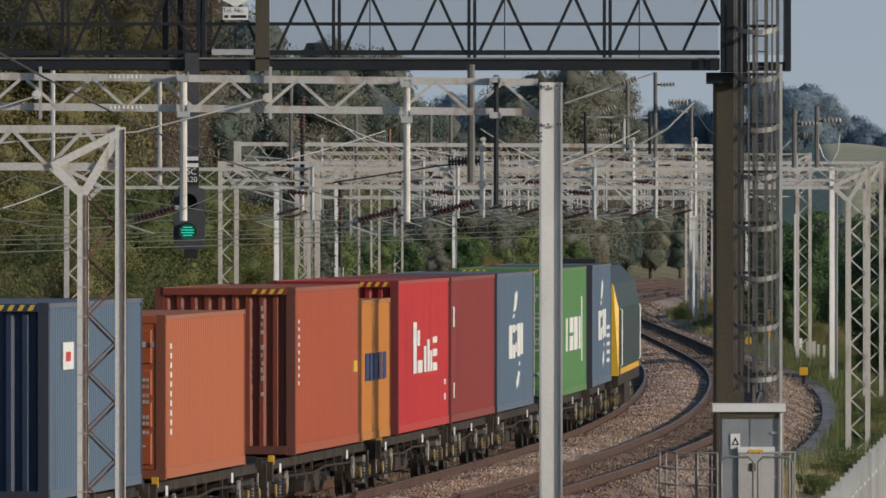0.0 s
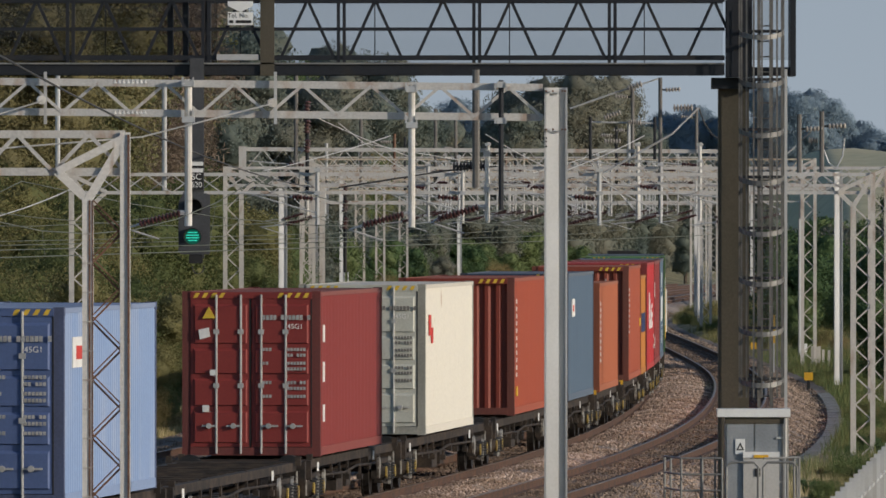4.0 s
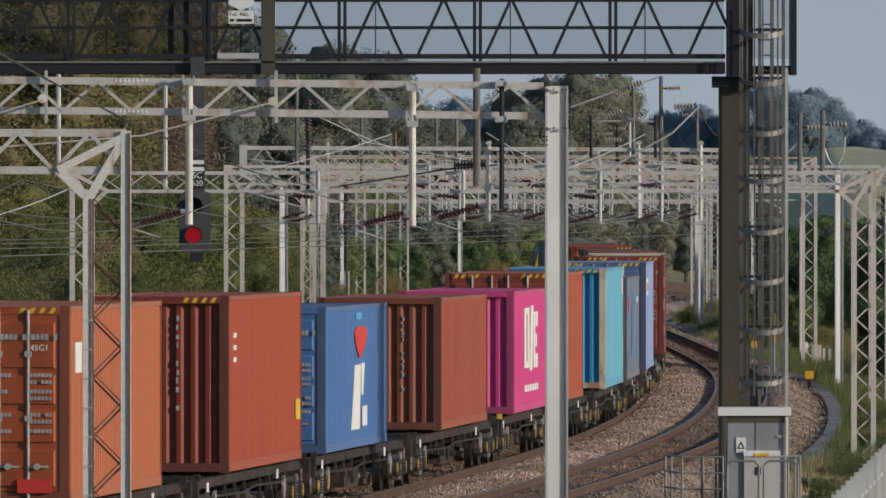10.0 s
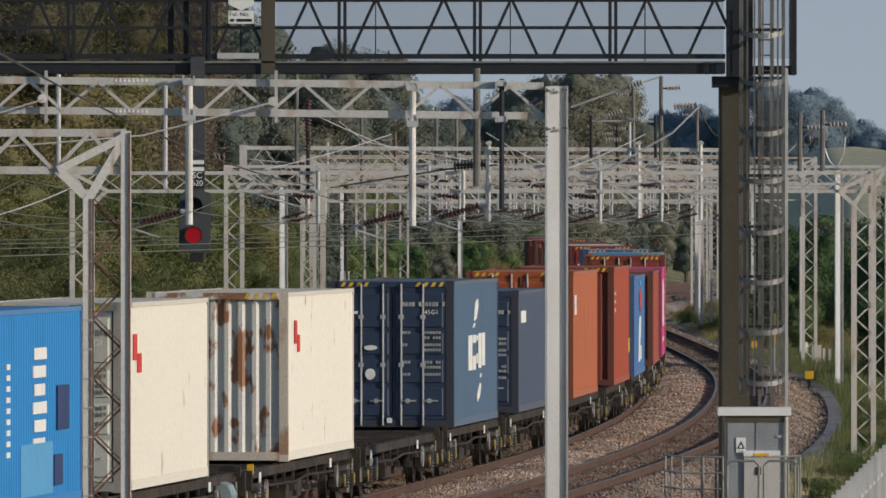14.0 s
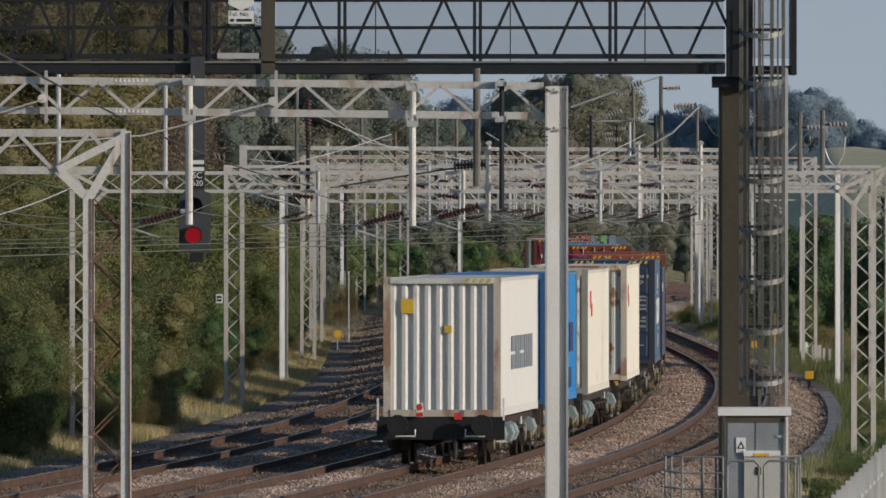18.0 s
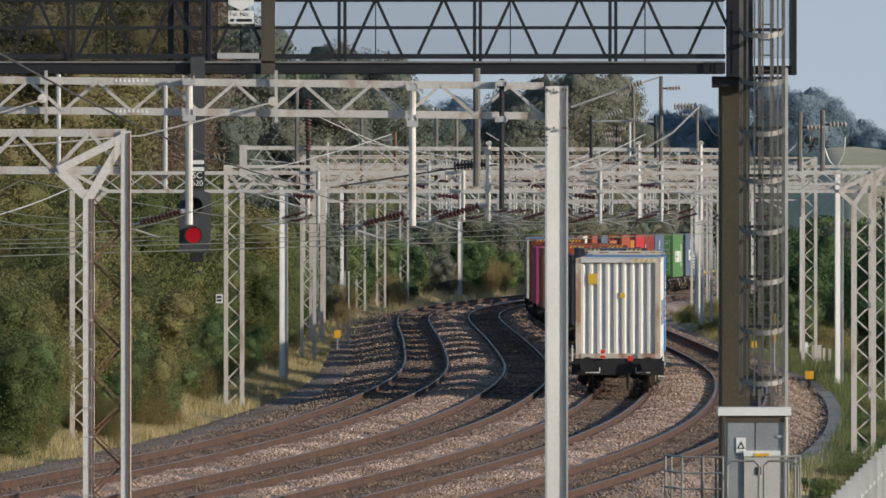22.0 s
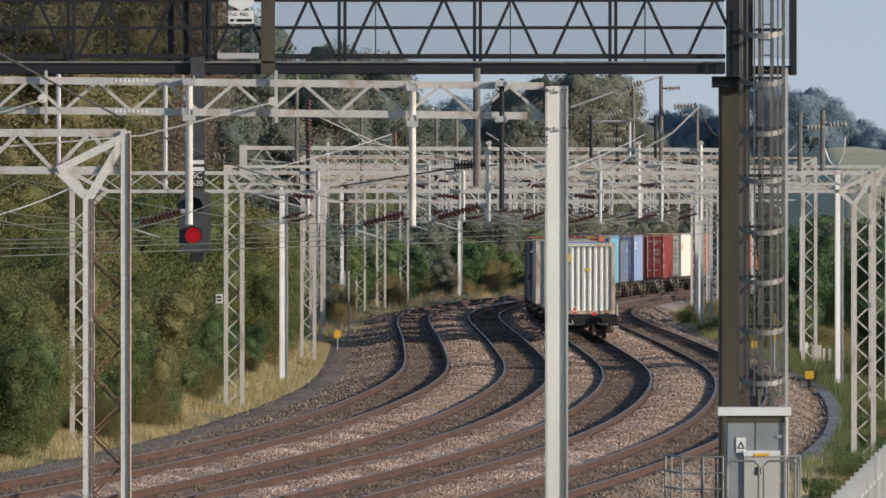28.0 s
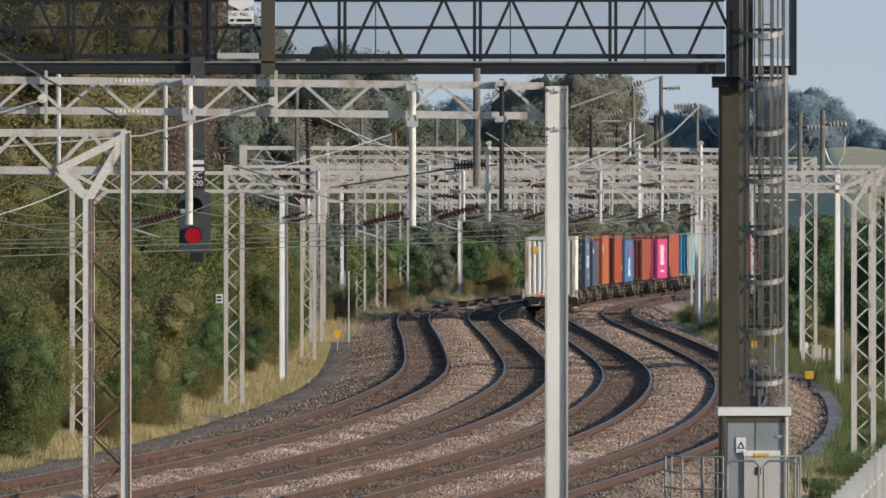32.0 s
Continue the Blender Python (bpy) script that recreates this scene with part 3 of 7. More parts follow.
def boom(parent, a, b, depth, panel=1.15, chord=None, mat=None):
    """A plane lattice girder from a to b (top chord), with depth metres to its lower chord."""
    mat = mat or M_PALE
    a, b = Vector(a), Vector(b)
    chord = chord or (0.075 if a.y < 400 else 0.05)
    dn = Vector((0, 0, -depth))
    part("top_chord", Shape().angle(a, b, chord), mat, parent)
    part("bottom_chord", Shape().angle(a + dn, b + dn, chord), mat, parent)
    n = max(3, round((b - a).length / panel))
    braces(parent, "boom_brace", a + dn, b + dn, a, b, n, 0.045 if a.y < 300 else 0.028, 0.02, mat, a.y < 440)
    if a.y > 300:
        back = Vector((0, 0.45, 0))
        s = Shape()
        h = (b - a) / n / 2
        zigzag(s, a + back + dn + h, b + back + dn - h, a + back + h, b + back - h, n - 1, 0.022, 0.02)
        s.bar(a + back, b + back, chord * 0.6).bar(a + back + dn, b + back + dn, chord * 0.6)
        for k in range(n + 1):
            p = a.lerp(b, k / n)
            s.bar(p, p + back, 0.03).bar(p + dn, p + dn + back, 0.03)
        part("back_lattice", s, mat, parent, "rear lattice plane of the box girder", kind="stuff")


def drop_tube(parent, x, y, z1, z0, r=0.07, mat=None, arm=-1.5, tilt=0.28):
    """A hanging tube clamped to the boom, with an insulated registration arm at its foot."""
    t = part("drop_tube", Shape().tube([(x, y - 0.12, z0), (x, y - 0.12, z1)], r, 10), mat or M_TUBE, parent, smooth=False)
    for z in (z1 - 0.06, z1 - 0.60):
        part("clamp", Shape().box(x - r * 1.6, x + r * 1.6, y - 0.14 - r, y + 0.05, z - 0.05, z + 0.04), M_GALV, t)
    if arm:
        d = 1 if arm > 0 else -1
        a = Vector((x + d * 0.12, y - 0.12, z0 + 0.20))
        b = a + Vector((d * 0.62, 0, -tilt * 0.62))
        part("insulator", Shape().ribbed(a, b, 0.026, 0.058 if y < 300 else 0.055, 11), M_CERAMIC, t, "brown ribbed ceramic insulator")
        c = b + Vector((arm - d * 0.7, 0.1, -0.06))
        part("arm_bracket", Shape().tube([Vector((x, y - 0.12, z0 + 0.2)), a], 0.04, 6), M_GALV, t)
        part("registration_arm", Shape().tube([b, c, c + Vector((-d * 0.5, 0, -0.16))], [0.022, 0.018, 0.014], 6), M_GALV, t)
        if y > 300:
            part("cantilever_tube", Shape().tube([(x, y - 0.12, z1 - 0.75), (x + arm * 1.45, y - 0.1, z1 - 0.60)], 0.022, 6), M_GALV, t)
            part("cantilever_brace", Shape().tube([(x + d * 0.05, y - 0.12, z0 + 0.3), (x + arm * 1.2, y - 0.1, z1 - 0.64)], 0.02, 6), M_GALV, t)
            part("insulator", Shape().ribbed((x + d * 0.1, y - 0.14, z1 - 0.74), (x + d * 0.6, y - 0.14, z1 - 0.69), 0.03, 0.06, 6), M_CERAMIC, t, "brown ribbed ceramic insulator")
    return t


def feeder_pole(parent, x, y, z0, z1, side=1, n=1, mat=None):
    """A dark upright pole on the boom with ribbed feeder insulators."""
    p = part("feeder_pole", Shape().tube([(x, y, z0), (x, y, z1)], 0.06, 8), mat or M_POLE, parent)
    for i in range(n):
        z = z1 - 0.35 - 0.75 * i
        part("insulator", Shape().ribbed((x + side * 0.14, y, z), (x + side * 0.58, y, z + 0.02), 0.03, 0.07, 5), M_GLASSINS, p, "grey ribbed insulator")
        part("bracket", Shape().bar((x, y, z), (x + side * 0.16, y, z), 0.05), M_DARK, p)


def portal(y, zt, depth, left=-11.2, right=7.7, legs="lattice", z_left=None, tubes=True, z_foot=4.95, base=-0.7, arm_dir=-1, mat=None):
    """A portal across the four tracks; offsets are from the third track."""
    name = "pale lattice steel overhead line portal spanning the tracks" if legs == "lattice" else "steel overhead line portal on solid grey masts"
    p = thing("overhead_line_portal", name, "line portal", "portals over the tracks")
    xl, xr = line(y)[0] + left, line(y)[0] + right
    zl = z_left or zt
    if legs == "lattice":
        lattice_leg(p, xl, y, base, zl, 1)
        lattice_leg(p, xr, y, base, zt, -1)
        boom(p, (xl, y, zl - 0.05), (xr, y, zt - 0.05), depth, mat=mat)
    elif legs == "pole":
        xr = line(y)[0] + 9.1
        lattice_leg(p, xl, y, base, zl, 1)
        part("slim_pole", Shape().tube([(xr, y, base), (xr, y, zt + 0.3)], 0.07, 10), M_GALV, p)
        boom(p, (xl, y, zl - 0.05), (xr, y, zt - 0.05), depth, mat=mat)
    else:
        solid_mast(p, xl, y, base, zl)
        solid_mast(p, xr, y, base, zt)
        boom(p, (xl + 0.1, y, zl - 0.10), (xr - 0.1, y, zt - 0.10), depth, mat=mat)
    if tubes:
        for i, o in enumerate(OFFSETS):
            x = line(y)[0] + o + (1.25 if arm_dir < 0 else -1.25)
            drop_tube(p, x, y, zt + 0.12, z_foot + 0.05 * (i % 2), 0.04 if i % 2 else 0.05, M_TUBE if i == 1 else M_GALV, arm=arm_dir * 1.3)
    return p


PORTALS = {}
# nearest portal: only its right end is seen
near = thing("overhead_line_portal", "pale lattice steel portal end with rusty lacing", "line portal", "portals over the tracks")
lattice_leg(near, -3.727, 155, -0.9, 6.233, -1, gap=0.44)
part("rust_edge", Shape().box(-3.687 - 0.012, -3.687 + 0.012, 154.93, 154.948, -0.9, 6.207), M_RUSTY, near)
boom(near, (-19.0, 155, 6.207), (-3.727, 155, 6.207), 0.44, 0.85, 0.085)
drop_tube(near, -3.734, 155.3, 5.9, 5.15, 0.03, M_RUSTY, arm=0)

anchor = thing("overhead_line_portal", "grey steel anchor portal with a broad solid mast", "line portal", "portals over the tracks")
solid_mast(anchor, 1.706, 198, -0.9, 7.156, 0.347)
boom(anchor, (-13.95, 198, 7.326), (1.511, 198, 7.156), 0.45, 1.017, 0.104)
drop_tube(anchor, -3.811, 198, 7.282, 5.077, 0.0585, M_TUBE, arm=-0.9)
drop_tube(anchor, -0.458, 198, 7.198, 5.059, 0.054, M_TUBE, arm=-0.9)
drop_tube(anchor, 0.883, 198, 7.266, 5.314, 0.040, M_DARK, arm=0)
drop_tube(anchor, 0.670, 198.5, 6.230, 5.161, 0.031, M_TUBE, arm=-0.8)
feeder_pole(anchor, 0.509, 199, 5.654, 7.436, 1, 0)
for u in (-5.958, -2.504):
    part("hanger_plate", Shape().box(u - 0.022, u + 0.022, 197.86, 197.94, 6.607, 7.391), M_GALV, anchor)
for u, v in ((-6.026, 6.969), (-2.563, 6.926)):
    part("balance_weight", Shape().tube([(u, 197.9, v), (u + 0.02, 197.72, v)], 0.068, 12), M_TUBE, anchor, "pale round clamp disc")
# bolts and splice plates on the broad mast
for z in (7.103, 6.527):
    for u in (1.56, 1.66, 1.80, 1.845):
        part("bolt", Shape().tube([(u, 197.80, z), (u, 197.86, z)], 0.017, 8), M_RUSTY, anchor)
for z in (6.400, 6.346, 6.274):
    part("bolt", Shape().tube([(1.56, 197.80, z), (1.56, 197.86, z)], 0.014, 8), M_DARK, anchor)
for x, z0, z1 in ((-3.811, 7.282, 6.788), (-0.458, 7.198, 6.707), (0.883, 7.193, 6.697)):
    for z in (z0, z1):
        part("clamp_plate", Shape().box(x - 0.10, x - 0.07, 197.80, 197.86, z - 0.08, z + 0.03).box(x + 0.065, x + 0.085, 197.80, 197.86, z - 0.08, z + 0.03), M_GALV, anchor)

for y, zt, depth, legs in ((311, 6.20, 0.43, "lattice"), (377, 6.56, 0.50, "lattice"), (485, 7.22, 0.75, "lattice"),
                           (605, 7.15, 0.7, "solid"), (665, 7.0, 0.6, "solid"), (725, 7.1, 0.7, "lattice"), (785, 6.9, 0.6, "lattice"), (850, 7.1, 0.7, "solid")):
    PORTALS[y] = portal(y, zt, depth, legs=legs, mat=(M_PALE, M_TAN, M_GREYPALE)[y // 5 % 3] if y > 400 else None)
for y, zt, depth, left, legs in ((545, 7.05, 0.6, -11.2, "pole"), (575, 7.65, 0.55, -11.6, "lattice"), (635, 7.5, 0.6, -11.4, "lattice"),
                                 (695, 7.75, 0.6, -11.0, "solid"), (755, 7.9, 0.7, -11.2, "lattice")):
    PORTALS[y] = portal(y, zt, depth, left=left, legs=legs, z_foot=5.05, mat=(M_TAN, M_PALE, M_GREYPALE)[y // 5 % 3])
rp = random.Random(5)
for y in (485, 545, 605, 665, 725, 785):
    for k in range(4):
        x = line(y)[0] + rp.uniform(-10.5, 7)
        feeder_pole(PORTALS[y], x, y + 0.2, 6.2, 7.3 + rp.uniform(0.2, 1.4), rp.choice((-1, 1)), rp.choice((0, 1, 1)), rp.choice((M_DARK, M_GALV, M_RUSTY)))
    part("tie_beam", Shape().bar((line(y)[0] - 11.0, y + 0.1, 5.62), (line(y)[0] + 7.5, y + 0.1, 5.62), 0.05), M_PALE, PORTALS[y])
deep = thing("overhead_line_portal", "deep pale lattice boom on solid grey masts", "line portal", "portals over the tracks")
solid_mast(deep, -5.161, 427, -0.7, 6.18, 0.28)
solid_mast(deep, 12.83, 427, -0.7, 6.546, 0.28)
part("mast_cap", Shape().box(-5.527, -4.923, 426.85, 427.15, 6.107, 6.235), M_PALE, deep)
part("boom_end", Shape().box(-6.589, -6.351, 426.9, 427.1, 6.363, 7.369), M_PALE, deep)
boom(deep, (-6.479, 427, 7.278), (9.444, 427, 7.205), 0.80, 1.3, 0.12)
boom(deep, (9.444, 427, 6.491), (12.83, 427, 6.491), 0.5, 1.1, 0.10)
for u0, u1 in ((-4.374, 5.0), (1.483, 4.9), (6.333, 4.95), (8.346, 4.95)):
    drop_tube(deep, u0, 427, 7.498, u1, 0.06, M_TUBE, arm=-1.3)
# dark feeder poles standing on the booms
feeder_pole(deep, 6.168, 427.3, 7.04, 9.328, -1, 1)
feeder_pole(deep, -0.22, 427.3, 6.033, 8.596, 1, 0)
feeder_pole(PORTALS[377], 6.238, 377.2, 5.062, 9.101, 1, 1)
feeder_pole(PORTALS[377], -4.185, 377.2, 5.95, 9.182, 1, 0)
feeder_pole(PORTALS[485], 9.355, 485.2, 7.481, 9.082, -1, 1)
feeder_pole(PORTALS[485], 0.499, 485.2, 6.13, 8.874, 1, 0)
feeder_pole(PORTALS[485], -2.994, 485.2, 6.13, 8.728, 1, 0)
feeder_pole(PORTALS[311], 8.425, 311.2, 6.174, 7.574, 1, 1)
feeder_pole(PORTALS[311], 8.958, 311.2, 6.174, 7.641, 1, 1)
feeder_pole(PORTALS[311], -9.078, 311.2, 6.107, 8.534, 1, 0, M_GALV)
feeder_pole(PORTALS[311], -6.559, 311.2, 5.774, 8.214, 1, 0, M_GALV)


for parent, x0, z0, z1, y in ((deep, -3.148, 3.288, 6.033, 427.3), (PORTALS[377], -3.862, 5.87, 8.293, 377.25)):
    pole = part("switch_pole", Shape().tube([(x0, y, z0), (x0, y, z1)], 0.06, 8), M_DARK, parent, "dark brown pole with stacked insulators")
    for k in range(3):
        part("insulator", Shape().ribbed((x0 - 0.02, y - 0.12, z1 - 0.25 - 0.55 * k), (x0 + 0.02, y - 0.12, z1 - 0.55 * k + 0.15), 0.05, 0.10, 4), M_CERAMIC, pole)


# ---- wires ----
SPANS = [90, 155, 198, 311, 377, 427, 485, 545, 605, 665, 725, 785, 850, 920]
for k, o in enumerate(OFFSETS):
    w = thing("overhead_wires", "thin weathered contact and catenary wires above the track", "overhead wire", "wires over the tracks")
    contact, caten, drops = [], [], Shape()
    for i, (a, b) in enumerate(zip(SPANS, SPANS[1:])):
        for j in range(8):
            q = j / 8
            y = a + (b - a) * q
            st = (0.2 if i % 2 else -0.2) * (1 - 2 * q)
            contact.append(beside(y, o + st, 4.72))
            caten.append(beside(y, o + st * 0.3, 5.75 - 0.75 * 4 * q * (1 - q)))
            if j % 2:
                drops.tube([contact[-1], caten[-1]], 0.004, 4, False)
    part("contact_wire", Shape().tube(contact, 0.008, 5), M_WIRE, w)
    part("catenary_wire", Shape().tube(caten, 0.008, 5), M_WIRE, w)
    part("dropper_set", drops, M_WIRE, w, kind="stuff")


# ---- signal gantry ----
GY = 240.0
gantry = thing("signal_gantry", "dark steel signal gantry with a lattice walkway and caged ladder", "signal gantry")
gx0, gx1 = -9.2, 5.123
zb, zt = 7.77, 9.529
part("bottom_boom", Shape().box(gx0, gx1, GY - 0.75, GY - 0.63, zb, zb + 0.19), M_DARK, gantry)
part("walkway", Shape().box(gx0, gx1, GY - 0.63, GY + 0.75, zb + 0.17, zb + 0.22), M_DARK, gantry)
part("kick_rail", Shape().box(gx0, gx1, GY - 0.80, GY - 0.755, zb + 0.19, zb + 0.22), M_RAILING, gantry)
part("back_boom", Shape().box(gx0, gx1, GY + 0.63, GY + 0.75, zb, zb + 0.16), M_DARK, gantry)
for z, e in ((zb + 0.31, 0.045), (zb + 0.83, 0.03)):
    part("guard_rail", Shape().box(gx0, gx1, GY - 0.74, GY - 0.67, z - e, z + e), M_DARK, gantry)
part("top_boom", Shape().box(gx0, gx1, GY - 0.75, GY - 0.60, zb + 1.32, zb + 1.5), M_DARK, gantry)
part("top_boom", Shape().box(gx0, gx1, GY + 0.60, GY + 0.75, zb + 1.32, zb + 1.5), M_DARK, gantry)
pitch = 1.229
x = 4.928
while x > gx0 + pitch:
    for d in (-1, 1):
        part("diagonal", Shape().bar((x + d * 0.02, GY - 0.70, zb + 1.32), (x + d * (pitch / 2 - 0.13), GY - 0.70, zb + 0.30), 0.055), M_DARK, gantry)
    x -= pitch
x = 3.076
while x > gx0:
    for q in (-0.045, 0.06):
        part("stanchion", Shape().box(x + q - 0.03, x + q + 0.03, GY - 0.76, GY - 0.64, zb + 0.19, zb + 1.35), M_DARK, gantry)
    part("stanchion", Shape().box(x + 0.60, x + 0.62, GY + 0.6, GY + 0.64, zb + 0.19, zb + 1.35), M_DARK, gantry)
    x -= pitch * 2
px0, px1 = 5.02, 5.576
part("gantry_post", Shape().box(px0, px1, GY - 0.25, GY + 0.25, -0.8, zb - 0.05), M_POST, gantry, "broad brown-painted box post")
part("head_plate", Shape().box(px0 - 0.12, px1 + 0.12, GY - 0.5, GY + 0.5, zb - 0.25, zb - 0.05), M_DARK, gantry)
part("end_frame", Shape().box(px0 + 0.12, px1 + 0.05, GY - 0.75, GY - 0.6, zb - 0.05, zb + 1.5), M_DARK, gantry)
part("mesh_panel", Shape().box(gx0, -4.105, GY + 0.66, GY + 0.67, zb + 0.2, zb + 1.45), M_MESH_DENSE, gantry, "dense woven wire mesh screen")
for x in (-4.948, -4.67, -4.259):
    part("bay_post", Shape().box(x - 0.05, x + 0.05, GY - 0.4, GY + 0.3, zb - 0.02, zb + 1.4), M_DARK, gantry)
part("bay_post", Shape().box(-3.302, -3.045, GY - 0.80, GY - 0.6, zb - 0.02, zb + 1.4), M_POST, gantry)
part("toe_panel", Shape().box(-4.094, -3.333, GY - 0.78, GY - 0.75, 8.038, 8.141), M_GALV, gantry)
part("mesh_panel", Shape().box(-3.045, gx1, GY + 0.66, GY + 0.67, zb + 0.2, zb + 1.45), M_MESH, gantry, "fine woven wire mesh screen")
LY = GY - 1.30                           # the caged ladder climbs in front of the post
lx0, lx1 = 5.747, 5.973
for x in (lx0, lx1):
    part("ladder_stile", Shape().box(x - 0.03, x + 0.03, LY + 0.55, LY + 0.60, -0.5, zb + 1.4), M_CAGE, gantry)
part("side_pole", Shape().box(6.208, 6.259, LY + 0.45, LY + 0.50, -0.5, zb + 0.1), M_GALV, gantry)
for z in np.arange(-0.3, zb + 1, 0.28):
    part("rung", Shape().tube([(lx0, LY + 0.57, z), (lx1, LY + 0.57, z)], 0.014, 5), M_CAGE, gantry)
cx, cr = 5.789, 0.40
for z in (8.552, 7.678, 6.772, 5.908, 4.982, 4.077, 3.172, 2.246):
    qs = np.linspace(0, math.pi, 13)
    ring = [(cx + cr * math.cos(a), LY + 0.45 - cr * math.sin(a), z - 0.11 * math.sin(a)) for a in qs]
    part("cage_hoop", Shape().sweep([(0.006, -0.045), (0.006, 0.045), (-0.006, 0.045), (-0.006, -0.045)], [(Vector(a), (math.cos(q), -math.sin(q))) for a, q in zip(ring, qs)]), M_RAILING, gantry)
    part("cage_tie", Shape().box(cx - cr, cx + cr, LY + 0.46, LY + 0.48, z - 0.02, z + 0.035), M_DARK, gantry)
for a in np.linspace(0.05, math.pi - 0.05, 9):
    x, y = cx + cr * math.cos(a), LY + 0.45 - cr * math.sin(a)
    part("cage_strap", Shape().box(x - 0.016, x + 0.016, y - 0.005, y + 0.005, 1.917, zb + 1.4), M_CAGE, gantry)
qs = np.linspace(0, math.pi, 13)
guard = Shape()
guard.v = [(cx + (cr + 0.01) * math.cos(a), LY + 0.45 - (cr + 0.01) * math.sin(a), z) for a in qs for z in (2.2, zb)]
guard.f = [(2 * k, 2 * k + 2, 2 * k + 3, 2 * k + 1) for k in range(12)]
part("cage_guard", guard, M_MESH_FINE, gantry, "fine grey wire mesh round the ladder cage")
part("cage_mesh", Shape().box(5.60, 6.316, GY - 0.74, GY - 0.735, 8.038, zb + 1.4), M_MESH, gantry)
part("corner_bracket", Shape().box(5.535, 6.337, GY - 0.7, GY - 0.6, zb - 0.02, zb + 0.14), M_DARK, gantry)
part("end_rail", Shape().box(6.316, 6.419, GY - 0.75, GY + 0.75, zb - 0.02, zb + 1.4), M_DARK, gantry)

sign = thing("telephone_sign", "small white enamel plate with dark writing on the gantry", "sign")
part("plate", Shape().box(-3.893, -3.432, 239.15, 239.17, 8.672, 8.907), M_WHITE, sign)
part("arrow_plate", Shape().add([(-3.893, 239.16, 9.02), (-3.657, 239.16, 8.907), (-3.432, 239.16, 9.02), (-3.432, 239.16, 9.102), (-3.893, 239.16, 9.102)], [(0, 1, 2, 3, 4)]), M_WHITE, sign)
for z, a, b in ((8.733, -3.862, -3.790), (8.733, -3.745, -3.463)):
    part("writing_bar", Shape().box(a, b, 239.140, 239.147, z - 0.025, z + 0.025), M_BLACK, sign)

def lettering(name, text, size, m, mat, parent):
    c = bpy.data.curves.new(name, "FONT")
    c.body, c.size, c.align_x, c.align_y = text, size, "CENTER", "CENTER"
    tmp = bpy.data.objects.new(name, c)
    scene.collection.objects.link(tmp)
    bpy.context.view_layer.update()
    me = bpy.data.meshes.new_from_object(tmp.evaluated_get(bpy.context.evaluated_depsgraph_get()))
    bpy.data.objects.remove(tmp)
    me.transform(m)
    return part(name, me, mat, parent)


lettering("sign_letters", "Tel. No.", 0.115, pose(-3.70, 239.143, 8.842, 90), M_BLACK, sign)

# signal head on its hanger
signal = thing("railway_signal", "dark colour light signal hanging from the gantry", "signal")
SX, SY = -4.518, 239.0
part("hanger", Shape().box(-4.579, -4.323, SY + 0.12, SY + 0.30, 4.441, zb + 0.3), M_SIGNAL, signal)
M_GREEN_LAMP = glow("green_lamp", (0.004, 0.11, 0.075), 0.8)
M_GREEN_ROW = glow("green_lamp_row", (0.05, 0.75, 0.55), 1.2)
M_RED_LAMP = glow("red_lamp", (0.50, 0.008, 0.02), 0.6)


def disc(x, y, z, r, n=20, depth=0.02):
    """An upright disc facing the camera."""
    s = Shape()
    ring = [(x + r * math.cos(2 * math.pi * k / n), z + r * math.sin(2 * math.pi * k / n)) for k in range(n)]
    s.v = [(a, y, b) for a, b in ring] + [(a, y + depth, b) for a, b in ring]
    s.f = [tuple(range(n)), tuple(reversed(range(n, 2 * n)))] + [(k, n + k, n + (k + 1) % n, (k + 1) % n) for k in range(n)]
    return s


def hood(x, y, z, r, length=0.25):
    """A short cowl over a lens."""
    s, n = Shape(), 14
    for k in range(n + 1):
        a = radians(-30 + 240 * k / n)
        for q in (0, 1):
            for rr in (r, r + 0.012):
                s.v.append((x + rr * math.cos(a), y - q * length, z + rr * math.sin(a)))
    for k in range(n):
        i = 4 * k
        s.f += [(i, i + 4, i + 6, i + 2), (i + 1, i + 3, i + 7, i + 5), (i + 2, i + 6, i + 7, i + 3)]
    return s


LZ = 4.83
LX = -4.528


def holed_plate(x0, x1, y0, y1, z0, z1, cx, cz, r, n=32):
    """A board with one round opening."""
    s = Shape()
    inner, outer = [], []
    for k in range(n):
        a = 2 * math.pi * k / n
        c, d = math.cos(a), math.sin(a)
        q = min([((x1 if c > 0 else x0) - cx) / c if abs(c) > 1e-6 else 99, ((z1 if d > 0 else z0) - cz) / d if abs(d) > 1e-6 else 99])
        inner.append((cx + r * c, cz + r * d))
        outer.append((cx + q * c, cz + q * d))
    s.v = [(p, y, z) for y in (y0, y1) for ringed in (inner, outer) for p, z in ringed]
    for k in range(n):
        j = (k + 1) % n
        s.f += [(k, j, n + j, n + k), (2 * n + k, 3 * n + k, 3 * n + j, 2 * n + j), (n + k, n + j, 3 * n + j, 3 * n + k), (k, 2 * n + k, 2 * n + j, j)]
    return s


part("backplate", holed_plate(-4.784, -4.21, SY, SY + 0.05, 4.513, 5.64, LX, LZ, 0.145), M_SIGNAL, signal, "flat black backing board")
part("lens_hood", hood(-4.528, SY, LZ, 0.155), M_BLACK, signal)
part("lens_hood", hood(-4.508, SY, 5.363, 0.15), M_BLACK, signal)
part("upper_lens", disc(-4.508, SY - 0.01, 5.363, 0.145), M_BLACK, signal, "unlit dark lens")
